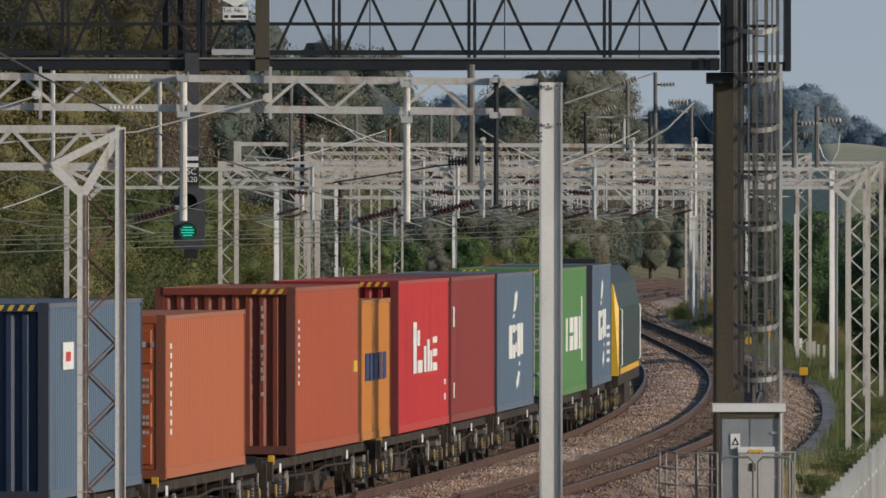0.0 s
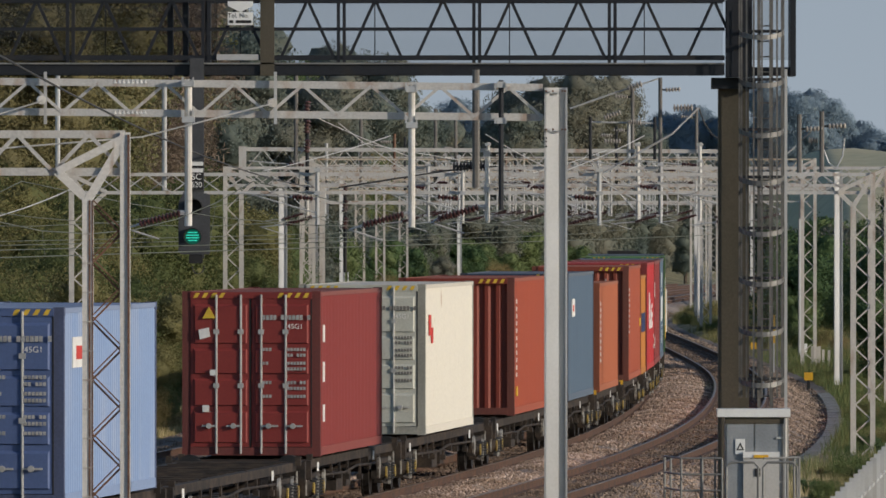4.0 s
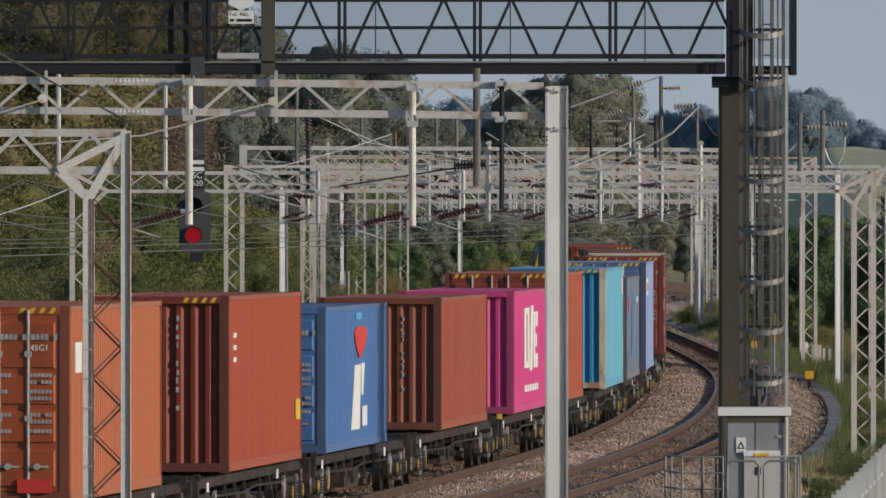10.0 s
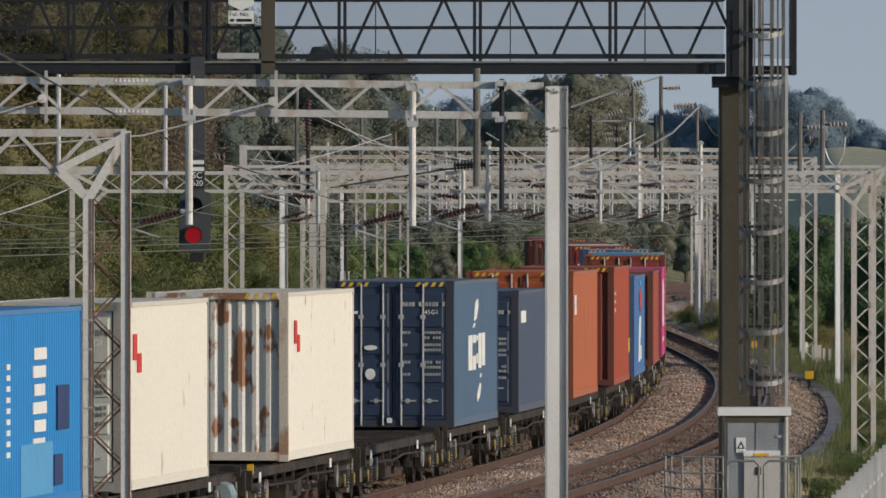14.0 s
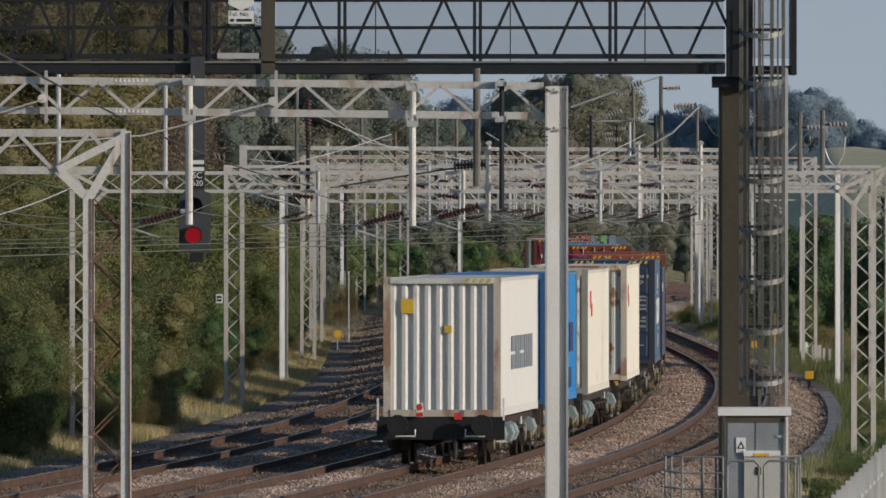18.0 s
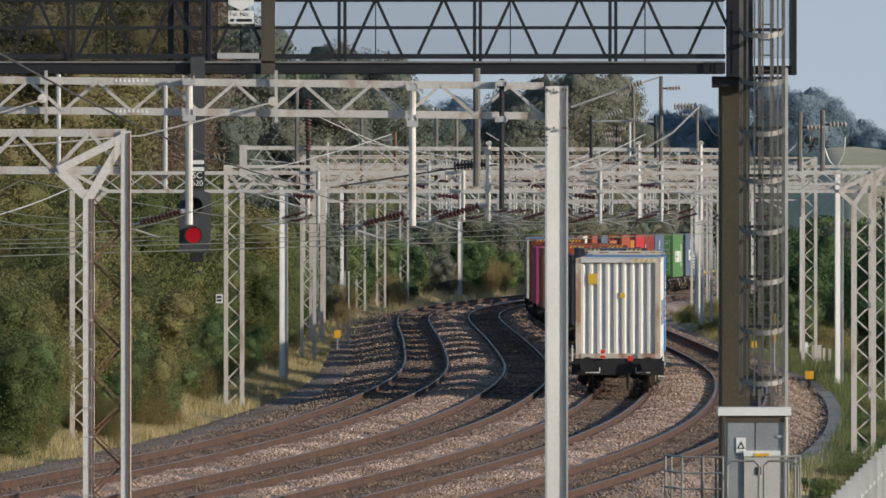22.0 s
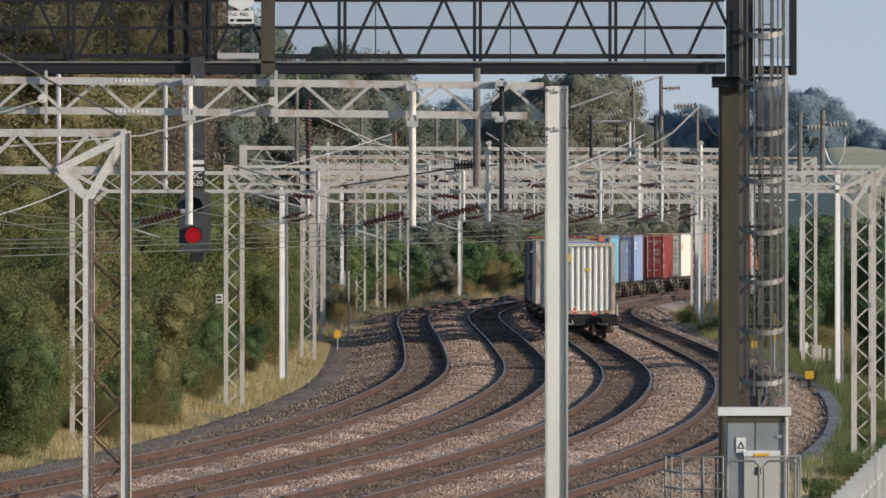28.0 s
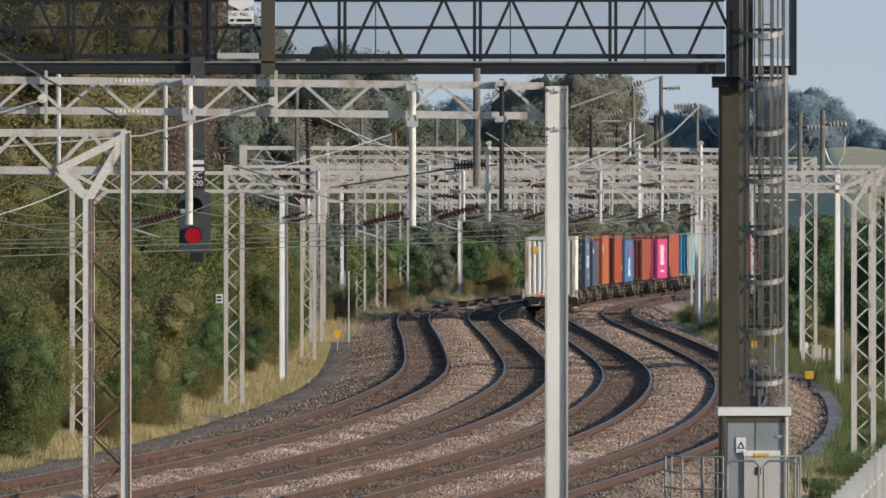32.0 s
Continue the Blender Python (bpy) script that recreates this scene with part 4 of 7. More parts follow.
# the lower aperture shows one of two coloured lenses, swapped by an added turning carrier
spectacle = part("spectacle", disc(0, -0.004, 0.0, 0.05), M_BLACK, signal, "added turning carrier that swaps green and red lenses")
spectacle.location = (-4.528 + 0.0, SY + 0.09, LZ + 0.19)
part("green_lens", disc(0, -0.012, -0.19, 0.14), M_GREEN_LAMP, spectacle, "glowing green lens")
for k in range(4):
    q = (0.085, 0.115, 0.115, 0.08)[k]
    part("lens_row", Shape().box(-q, q, -0.024, -0.014, -0.19 + 0.07 - 0.048 * k, -0.19 + 0.088 - 0.048 * k), M_GREEN_ROW, spectacle, "bright green row of lamp segments")
part("red_lens", disc(0, -0.012, 0.19, 0.14), M_RED_LAMP, spectacle, "glowing red lens")
part("number_plate_board", Shape().box(-4.579, -4.333, SY + 0.02, SY + 0.045, 5.68, 6.193), M_BLACK, signal)
for v0, v1 in ((6.121, 6.193), (5.998, 6.07)):
    part("white_band", Shape().box(-4.569, -4.333, SY + 0.01, SY + 0.018, v0, v1), M_WHITE, signal)


lettering("signal_letters", "SC", 0.16, pose(-4.456, SY + 0.012, 5.916, 90), M_WHITE, signal)
lettering("signal_letters", "620", 0.14, pose(-4.456, SY + 0.012, 5.773, 90), M_WHITE, signal)
part("lower_box", Shape().box(-4.589, -4.344, SY - 0.1, SY + 0.1, 4.349, 4.502), M_BLACK, signal)
loop = [(-4.426 + 0.11 * math.cos(a), SY, 4.328 - 0.02 + 0.15 * math.sin(a)) for a in np.linspace(math.pi, 2 * math.pi, 10)]
part("cable_loop", Shape().tube(loop, 0.010, 5), M_CABLE, signal)

# ---- trackside cabinet with its railing ----
CY = 232.0
M_CABDOOR = material("blue_grey_door_paint", (0.27, 0.285, 0.30), 0.4, 0.2, 0.15, 2.2, 30, 0.04, (0.35, 0.365, 0.38), 0.5, 0.15, 1)
M_BRIGHTISH = material("zinc_plated_steel", (0.55, 0.54, 0.52), 0.4, 0.4, 0.1, 3, 25, 0.02)
M_CABFRONT = material("pale_grey_panel", (0.52, 0.505, 0.48), 0.5, 0.05, 0.12, 1.6, 30, 0.03, (0.43, 0.41, 0.38), 0.4, 0.12, 3)
cab = thing("equipment_cabinet", "grey steel trackside equipment cabinet with a pale lid", "cabinet")
cx0, cx1 = 4.972, 6.086
part("body", Shape().box(cx0, cx1, CY - 0.35, CY + 0.35, -0.5, 1.682), M_CAB, cab)
part("lid", Shape().box(4.833, 6.116, CY - 0.45, CY + 0.45, 1.682, 1.822), M_WHITE, cab, "pale overhanging lid")
part("door", Shape().box(5.002, 5.469, CY - 0.37, CY - 0.35, -0.3, 1.553), M_CABDOOR, cab)
part("door", Shape().box(5.499, 5.957, CY - 0.37, CY - 0.35, -0.3, 1.553), M_CABDOOR, cab)
part("front_panel", Shape().box(5.29, 5.917, CY - 0.42, CY - 0.37, -0.5, 1.016), M_CABFRONT, cab, "pale grey add-on box")
part("panel_lid", Shape().box(5.28, 5.927, CY - 0.44, CY - 0.37, 0.966, 1.066), M_WHITE, cab)
part("fascia", Shape().box(4.962, 6.026, CY - 0.385, CY - 0.355, 1.563, 1.672), M_POST, cab, "brown fascia under the lid")
part("conduit", Shape().tube([(6.026, CY - 0.40, -0.5), (6.026, CY - 0.40, 1.653)], 0.03, 8), M_CABFRONT, cab)
for v in (1.314, 0.539):
    part("hinge", Shape().box(5.867, 5.986, CY - 0.395, CY - 0.36, v - 0.02, v + 0.02), M_BRIGHTISH, cab)
part("yellow_label", Shape().box(5.469, 5.728, CY - 0.452, CY - 0.441, 0.966, 1.016), M_YELLOW, cab)
warn = part("warning_plate", Shape().box(5.151, 5.32, CY - 0.39, CY - 0.372, 1.026, 1.295), M_WHITE, cab, "white warning plate with a black triangle")
tx, tz = 5.236, 1.096
part("triangle", Shape().add([(tx - 0.07, CY - 0.394, tz), (tx + 0.07, CY - 0.394, tz), (tx, CY - 0.394, tz + 0.14), (tx - 0.035, CY - 0.394, tz + 0.02), (tx + 0.035, CY - 0.394, tz + 0.02), (tx, CY - 0.394, tz + 0.09)],
                             [(0, 1, 4, 3), (1, 2, 5, 4), (2, 0, 3, 5)]), M_BLACK, warn)
part("lock", Shape().box(5.489, 5.589, CY - 0.435, CY - 0.42, 0.638, 0.777), M_BLACK, cab)

rail = thing("handrail", "grey tubular steel handrail round the cabinet", "railing")
zr0, zr1 = 0.994, -0.6
def rail_post(x, y):
    part("post", Shape().tube([(x, y, zr1), (x, y, zr0)], 0.022, 7), M_RAILING, rail)
def rail_bar(a, b, z):
    part("bar", Shape().tube([(*a, z), (*b, z)], 0.018, 7), M_RAILING, rail)
corners = [(3.904, 231.5), (4.16, 229.5), (4.87, 229.5)]
for a in corners + [(4.003, 231.0), (4.525, 229.5), (4.565, 232.5), (4.811, 232.5)]:
    rail_post(*a)
for z in (zr0, zr0 - 0.28, zr0 - 0.56, zr0 - 0.8):
    for a, b in zip(corners, corners[1:]):
        rail_bar(a, b, z)
for x0, x1 in ((4.937, 5.487), (5.575, 6.164)):
    r = 0.08
    z0, z1 = -0.2, 0.934
    pts = [(x0, 229, z0 + r), (x0, 229, z1 - r), (x0 + r, 229, z1), (x1 - r, 229, z1), (x1, 229, z1 - r), (x1, 229, z0 + r), (x1 - r, 229, z0), (x0 + r, 229, z0), (x0, 229, z0 + r)]
    part("gate_frame", Shape().tube(pts, 0.022, 7, False), M_RAILING, rail)
for u in (6.033, 6.152, 6.24):
    rail_post(u, 230.5)
rail_bar((5.6, 229.5), (6.24, 230.5), zr0)


# ---- the train ----
SPEED = 26.37
TABLE_Y = np.arange(-500, 1700, 1.0)
_pts = [line(y) for y in TABLE_Y]
TABLE_S = np.concatenate([[0], np.cumsum([math.hypot(1, (a[1] + b[1]) / 2) for a, b in zip(_pts, _pts[1:])])])
TABLE_S = TABLE_S - np.interp(190, TABLE_Y, TABLE_S)


def on_line(s):
    y = float(np.interp(s, TABLE_S, TABLE_Y))
    return Vector((line(y)[0], y, sink(y)))


RUNS = []


def rolling(ob, s0, s1, z):
    """Remember a thing that rides between the chainages s0 and s1 (at the start) for motions()."""
    RUNS.append((ob, s0, s1, z))


def ride(s0, s1, z, t):
    a, b = on_line(s0 + SPEED * t), on_line(s1 + SPEED * t)
    c = (a + b) / 2
    return pose(c.x, c.y, z + c.z, 0, 0, -math.degrees(math.atan2(b.x - a.x, b.y - a.y)))


def corrugated(x, y0, y1, z0, z1, depth, pitch, axis="y", sign=1):
    """A wall of trapezoid folds; axis y: a side wall at x, axis x: an end wall at y = x."""
    s = Shape()
    n = max(2, int((y1 - y0) / pitch))
    st = (y1 - y0) / n
    prof = []
    for i in range(n):
        for q, d in ((0.0, 0), (0.30, 0), (0.5, 1), (0.8, 1)):
            prof.append((y0 + (i + q) * st, d))
    prof.append((y1, 0))
    for p, d in prof:
        w = x - sign * depth * d
        for z in (z0, z1):
            s.v.append((w, p, z) if axis == "y" else (p, w, z))
    for i in range(len(prof) - 1):
        s.f.append((2 * i, 2 * i + 2, 2 * i + 3, 2 * i + 1))
    return s


def paint(name, colour, wear=None, cover=0.33, gloss=0.5):
    return material(name, colour, gloss, 0.0, 0.12, 0.9, 22, 0.05, wear or tuple(c * 0.72 for c in colour), cover, 0.10, 3.0)


SOILED = {}


def soiled(mat, dust, share, dark=1.0):
    """The same paint under a coat of dust or grime."""
    key = (mat.name, dust, share)
    if key not in SOILED:
        c = COLOUR_OF[mat.name]
        full = tuple(dark * (a * (1 - share) + d * share) for a, d in zip(c, dust))
        SOILED[key] = material(mat.name + "_soiled", full, 0.8, 0.0, 0.2, 2.5, 22, 0.08, tuple(0.7 * q + 0.3 * a * dark for q, a in zip(full, c)), 0.5, 0.15, 2.0)
    return SOILED[key]


ROAD_DUST, SOOT = (0.36, 0.31, 0.26), (0.055, 0.045, 0.040)
CASTINGS = {}


def casting(mat):
    if mat.name not in CASTINGS:
        CASTINGS[mat.name] = Shape().box(-0.082, 0.082, -0.09, 0.09, 0, 0.118).mesh("corner_casting")
    return CASTINGS[mat.name]


M_STENCIL = material("worn_white_stencil", (0.46, 0.455, 0.44), 0.6, 0, 0.3, 9, 40, 0.0)
M_DOORTEXT = material("grey_stencil", (0.20, 0.19, 0.175), 0.6, 0, 0.1, 4, 20, 0.0)
stencil = lettering("size_code", "45G1", 0.125, pose(0, 0, 0, 90), None, None)
SIZE_CODE = stencil.data
bpy.data.objects.remove(stencil)
M_GREYBAR = material("zinc_locking_bar", (0.50, 0.49, 0.47), 0.45, 0.3, 0.15, 3, 20, 0.03)
M_MARK = material("white_marking", (0.78, 0.77, 0.74), 0.5, 0, 0.1, 4, 20, 0.0)
SIZE_CODE.materials.append(M_MARK)
M_STRIPE_Y = material("warning_yellow", (0.70, 0.46, 0.05), 0.5, 0, 0.1, 4, 20, 0.0)
M_TIMBER = material("container_underside", (0.10, 0.08, 0.06), 0.85, 0, 0.3, 3, 20, 0.1)
DECK = 1.0
M_RUSTPOST = material("rust_eaten_paint", (0.57, 0.50, 0.41), 0.7, 0, 0.2, 2.5, 25, 0.1, (0.36, 0.22, 0.14), 0.45, 0.05, 2.5)
POST_PAINT = {"grey_white_paint": M_RUSTPOST, "rust_streaked_cream_paint": M_RUSTPOST, "sky_blue_paint": M_RUSTPOST}


def container(label, mat, s0, tall=True, end="folds", length=12.19, marks=(), end_mat=None, folds=0.28):
    """A shipping container; origin at the middle of its floor, its rear end towards -y."""
    h, w, L = (2.896 if tall else 2.591), 2.438, length
    c = thing("shipping_container", label, "container", "containers on the train")
    hw, hl = w / 2, L / 2
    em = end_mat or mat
    pm = POST_PAINT.get(mat.name) or soiled(em, SOOT, 0.55)
    sill_dust, roof_dust = soiled(mat, ROAD_DUST, 0.10), soiled(mat, ROAD_DUST, 0.22, 0.9)
    for sx in (-1, 1):
        part("side_wall", corrugated(sx * (hw - 0.012), -hl + 0.15, hl - 0.15, 0.16, h - 0.07, 0.016, 0.278, "y", sx), mat, c)
        part("top_rail", Shape().box(sx * hw - 0.035 - sx * 0.035, sx * hw + 0.035 - sx * 0.035, -hl + 0.17, hl - 0.17, h - 0.085, h - 0.012), roof_dust, c)
        part("bottom_rail", Shape().box(sx * hw - 0.03 - sx * 0.03, sx * hw + 0.03 - sx * 0.03, -hl + 0.17, hl - 0.17, 0.02, 0.17), sill_dust, c)
        for sy in (-1, 1):
            part("corner_post", Shape().box(sx * (hw - 0.08) - 0.075, sx * (hw - 0.08) + 0.075, sy * (hl - 0.08) - 0.075, sy * (hl - 0.08) + 0.075, 0.11, h - 0.11), pm, c)
            for z in (0, h - 0.118):
                o = part("corner_casting", casting(pm), pm, c)
                o.location = (sx * (hw - 0.082), sy * (hl - 0.09), z)
    roof = Shape()
    n = int(L / 0.42)
    prof = []
    for k in range(n):
        for q, d in ((0.0, 0.0), (0.3, 0.0), (0.42, 1.0), (0.85, 1.0)):
            prof.append((-hl + 0.05 + (k + q) * (L - 0.1) / n, h - 0.04 + 0.02 * d))
    prof.append((hl - 0.05, h - 0.04))
    roof.v = [(x, y, z) for y, z in prof for x in (-hw + 0.05, hw - 0.05)]
    roof.f = [(2 * k, 2 * k + 1, 2 * k + 3, 2 * k + 2) for k in range(len(prof) - 1)]
    part("roof", roof, roof_dust, c)
    part("floor", Shape().box(-hw + 0.06, hw - 0.06, -hl + 0.1, hl - 0.1, 0.03, 0.15), M_TIMBER, c)
    for sy, kind in ((-1, end), (1, "folds" if end != "folds" else "doors")):
        ye = sy * (hl - 0.02)
        part("header", Shape().box(-hw + 0.15, hw - 0.15, ye - 0.04, ye + 0.04, h - 0.13, h - 0.015), em, c)
        part("sill", Shape().box(-hw + 0.15, hw - 0.15, ye - 0.04, ye + 0.04, 0.02, 0.16), pm, c)
        if kind == "folds":
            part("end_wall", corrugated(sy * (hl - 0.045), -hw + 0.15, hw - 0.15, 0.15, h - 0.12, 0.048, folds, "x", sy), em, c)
            continue
        for d in (-1, 1):
            x0, x1 = sorted((d * 0.012, d * (hw - 0.155)))
            door = part("door", Shape().box(x0, x1, ye - 0.03, ye + 0.025, 0.17, h - 0.14), em, c)
            rows = (0.21, 0.86, 1.42, 1.95, 2.73) if tall else (0.21, 0.80, 1.30, 1.80, 2.43)
            for k in range(4):
                z0, z1 = rows[k] + 0.03, rows[k + 1] - 0.05
                pan = Shape()
                pts = [(x0 + 0.05, z0), (x1 - 0.05, z0), (x1 - 0.05, z1), (x0 + 0.05, z1)]
                pan.v = [(px, ye + sy * 0.024, pz) for px, pz in pts] + [(px + (0.03 if j in (0, 3) else -0.03), ye + sy * 0.060, pz + (0.012 if j < 2 else -0.05)) for j, (px, pz) in enumerate(pts)]
                pan.f = [(4, 5, 6, 7), (0, 1, 5, 4), (1, 2, 6, 5), (2, 3, 7, 6), (3, 0, 4, 7)]
                part("door_panel", pan, em, door)
            part("door_seal", Shape().box(x0 - 0.004, x0 + 0.018, ye - 0.02, ye + sy * 0.034 if sy > 0 else ye + 0.02, 0.17, h - 0.14).box(x1 - 0.018, x1 + 0.004, ye + sy * 0.034, ye - sy * 0.02, 0.17, h - 0.14), M_BLACK, door, "black rubber door seal")
            for q in (0.18, 0.61):
                x = d * q
                bar = part("locking_bar", Shape().tube([(x, ye + sy * 0.065, 0.05), (x, ye + sy * 0.065, h - 0.06)], 0.022, 7), M_GREYBAR, door, "zinc locking bar")
                if sy < 0:
                    part("bar_handle", Shape().box(min(x, x + d * 0.25), max(x, x + d * 0.30), ye + sy * 0.10, ye + sy * 0.075, 0.52, 0.55).tube([(x + d * 0.13, ye + sy * 0.12, 0.535), (x + d * 0.13, ye + sy * 0.06, 0.535)], 0.05, 8), M_GREYBAR, bar)
                    part("bar_guide", Shape().box(x - 0.05, x + 0.05, ye + sy * 0.09, ye + sy * 0.03, 1.2, 1.28).box(x - 0.05, x + 0.05, ye + sy * 0.09, ye + sy * 0.03, h - 0.75, h - 0.67), M_GREYBAR, bar)
        if sy < 0:
            # codes and weights: rows of small blocks, and the size code where it can be read
            text = Shape()
            ys = -hl - 0.066

            def row(x, z, chars, wd=0.052, hh=0.085):
                for k, ch in enumerate(chars):
                    if ch == "#":
                        text.box(x + k * (wd + 0.014), x + k * (wd + 0.014) + wd, ys, ys + 0.004, z - hh / 2, z + hh / 2)
            row(0.20, h - 0.46, "#### ###### #")
            for k, (zz, left, right) in enumerate(((1.02, "###", "######"), (1.12, "", "## ###"), (1.26, "##", "######"), (1.36, "", "######"), (1.60, "###", "### ##"), (1.70, "", "######"), (1.84, "###", "######"))):
                row(0.20, h - zz, left, 0.045, 0.055)
                row(0.64, h - zz, right, 0.042, 0.055)
            part("writing_bars", text, M_DOORTEXT if mat.name.startswith("cream") else M_STENCIL, c, "rows of small stencilled codes", kind="stuff")
            if tall:
                o = part("size_code", SIZE_CODE, None, c, "stencilled size code")
                o.location = (0.78, ys, h - 0.62)
    if tall:
        for x0 in ((-1.02, 0.46) if end == "doors" else (0.46,)):
            for k in range(4):
                x = x0 + k * 0.15
                part("warning_stripe", Shape().add([(x, -hl - 0.024, h - 0.115), (x + 0.07, -hl - 0.024, h - 0.115), (x + 0.12, -hl - 0.024, h - 0.03), (x + 0.05, -hl - 0.024, h - 0.03),
                     (x, -hl - 0.022, h - 0.115), (x + 0.07, -hl - 0.022, h - 0.115), (x + 0.12, -hl - 0.022, h - 0.03), (x + 0.05, -hl - 0.022, h - 0.03)],
                     [(0, 1, 2, 3), (7, 6, 5, 4), (0, 4, 5, 1), (1, 5, 6, 2), (2, 6, 7, 3), (3, 7, 4, 0)]), M_STRIPE_Y, c)
    # markings: blocks or outlines on the side (along y, z) or on the rear end (x, z), one mesh for each colour
    ink = {}
    for face, *m in marks:
        sh, mm, layer = ink.setdefault((face[:3], m[-1].name), (Shape(), m[-1], 0.004 * len(ink)))
        pts = m[0] if face.endswith("poly") else [(m[0], m[2]), (m[1], m[2]), (m[1], m[3]), (m[0], m[3])]
        n = len(pts)
        if face.startswith("side"):
            front, rear = [(hw + 0.004 + layer, p, z) for p, z in pts], [(hw - 0.010, p, z) for p, z in pts]
        else:
            y0 = -hl - 0.070 if end == "doors" else -hl + 0.020
            front, rear = [(p, y0 - layer, z) for p, z in pts], [(p, y0 + 0.04, z) for p, z in pts]
        sh.add(front + rear, [tuple(range(n)), tuple(reversed(range(n, 2 * n)))] + [(k, n + k, n + (k + 1) % n, (k + 1) % n) for k in range(n)])
    for sh, mm, _ in ink.values():
        part("marking", sh, mm, c, kind="stuff")
    rolling(c, s0, s0 + L, DECK)
    return c


def swoosh(mm):
    """A block of uprights with a hole, between two slanting flecks."""
    out = [("side", a, b, z0, z1, mm) for a, b, z0, z1 in ((-2.2, -1.2, 1.08, 1.78), (-1.05, -0.2, 1.08, 1.36), (-1.05, -0.2, 1.62, 1.78), (-0.05, 0.35, 1.20, 1.40), (-0.05, 0.35, 1.66, 1.76), (0.5, 1.3, 1.10, 1.80), (1.45, 2.3, 1.14, 1.80))]
    for p in (((-0.7, 2.06), (0.0, 2.10), (0.5, 2.36), (0.4, 2.50), (-0.3, 2.44)), ((-1.0, 1.92), (-0.5, 1.94), (-0.4, 2.02), (-0.8, 2.00)), ((0.2, 0.42), (0.9, 0.52), (1.3, 0.76), (0.9, 0.80), (0.1, 0.56)), ((1.0, 0.90), (1.4, 0.92), (1.3, 0.99), (1.0, 0.97))):
        out.append(("sidepoly", p, mm))
    return out


def bars(y0, y1, z0, z1, n, mm, fill=0.7, upright=True):
    """n plain bars in a row: stand-ins for lettering."""
    out = []
    for k in range(n):
        if upright:
            a = y0 + (y1 - y0) * k / n
            out.append(("side", a, a + (y1 - y0) / n * fill, z0, z1, mm))
        else:
            a = z0 + (z1 - z0) * k / n
            out.append(("side", y0, y1, a, a + (z1 - z0) / n * fill, mm))
    return out


def endcol(x, z0, z1, n, wd=0.045):
    """A column of small code bars on the rear end."""
    return [("end", x + 0.01 * (k % 3 == 1), x + wd - 0.012 * (k % 2), z0 + (z1 - z0) * (k + 0.16) / n, z0 + (z1 - z0) * (k + 0.66 + 0.06 * (k * 5 % 4)) / n, M_STENCIL) for k in range(n) if k not in (1, n - 5)]


def glyphs(y0, y1, z0, z1, kinds, mm):
    """Plain blocks of a logo: o two upright blocks, h a full block, e two flat blocks, i a narrow upright."""
    out, n = [], len(kinds)
    dz = z1 - z0
    table = {"o": ((0, 0.42, 0, 1), (0.56, 1, 0, 1)), "h": ((0, 1, 0, 1),), "e": ((0, 1, 0, 0.44), (0, 1, 0.54, 1)), "i": ((0.2, 0.6, 0, 1),)}
    for k, g in enumerate(kinds):
        a, w = y0 + (y1 - y0) * k / n, (y1 - y0) / n * 0.82
        for p, q, u, v in table[g]:
            out.append(("side", a + p * w, a + q * w, z0 + u * dz, z0 + v * dz, mm))
    return out


C_RUST = paint("oxide_red_paint", (0.33, 0.063, 0.027))
C_RUST2 = paint("faded_oxide_paint", (0.35, 0.076, 0.034))
C_BROWN = paint("brown_oxide_paint", (0.30, 0.067, 0.034))
C_MAROON = paint("maroon_paint", (0.22, 0.033, 0.028))
C_ORANGE = paint("orange_paint", (0.39, 0.112, 0.047))
C_YELLOW = paint("amber_paint", (0.48, 0.18, 0.030))
C_RED = paint("bright_red_paint", (0.45, 0.028, 0.029))
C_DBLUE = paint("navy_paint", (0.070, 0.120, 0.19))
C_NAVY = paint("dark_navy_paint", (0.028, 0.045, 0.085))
C_MBLUE = paint("steel_blue_paint", (0.088, 0.130, 0.185))
C_SLATE = paint("slate_blue_paint", (0.065, 0.085, 0.13))
C_GREEN = paint("green_paint", (0.085, 0.205, 0.070))
C_CREAM = material("cream_paint", (0.71, 0.67, 0.58), 0.5, 0.0, 0.12, 2.6, 22, 0.05, (0.44, 0.30, 0.20), 0.30, 0.04, 2.0)
C_CREAM_R = material("rust_streaked_cream_paint", (0.74, 0.695, 0.605), 0.5, 0.0, 0.12, 2.8, 22, 0.05, (0.36, 0.19, 0.10), 0.33, 0.03, 2.0)
C_PALEBLUE = paint("pale_blue_paint", (0.22, 0.31, 0.50), (0.30, 0.36, 0.50), 0.4)
C_GREY = paint("grey_blue_paint", (0.15, 0.165, 0.20), (0.12, 0.20, 0.36), 0.42)
C_CYAN = paint("sky_blue_paint", (0.115, 0.36, 0.51), (0.18, 0.40, 0.50), 0.45)
# Next two: side blues darkened to carry the ends' shade; rust on the first
C_CYAN_END = paint("sky_blue_shaded_end", (0.03, 0.24, 0.45), (0.16, 0.12, 0.09), 0.32)
C_PALE_END = paint("pale_blue_shaded_end", (0.085, 0.125, 0.26))
C_CREAM_END = material("rust_run_cream_paint", (0.62, 0.60, 0.55), 0.55, 0.0, 0.15, 3.6, 22, 0.05, (0.30, 0.14, 0.07), 0.45, 0.03, 1.8)
C_PINK = paint("magenta_paint", (0.54, 0.05, 0.20))
C_BLUE = paint("blue_paint", (0.060, 0.150, 0.34))
C_BRIGHT = paint("bright_blue_paint", (0.02, 0.20, 0.50))
C_WHITE = paint("grey_white_paint", (0.64, 0.63, 0.60), (0.45, 0.42, 0.37), 0.28)
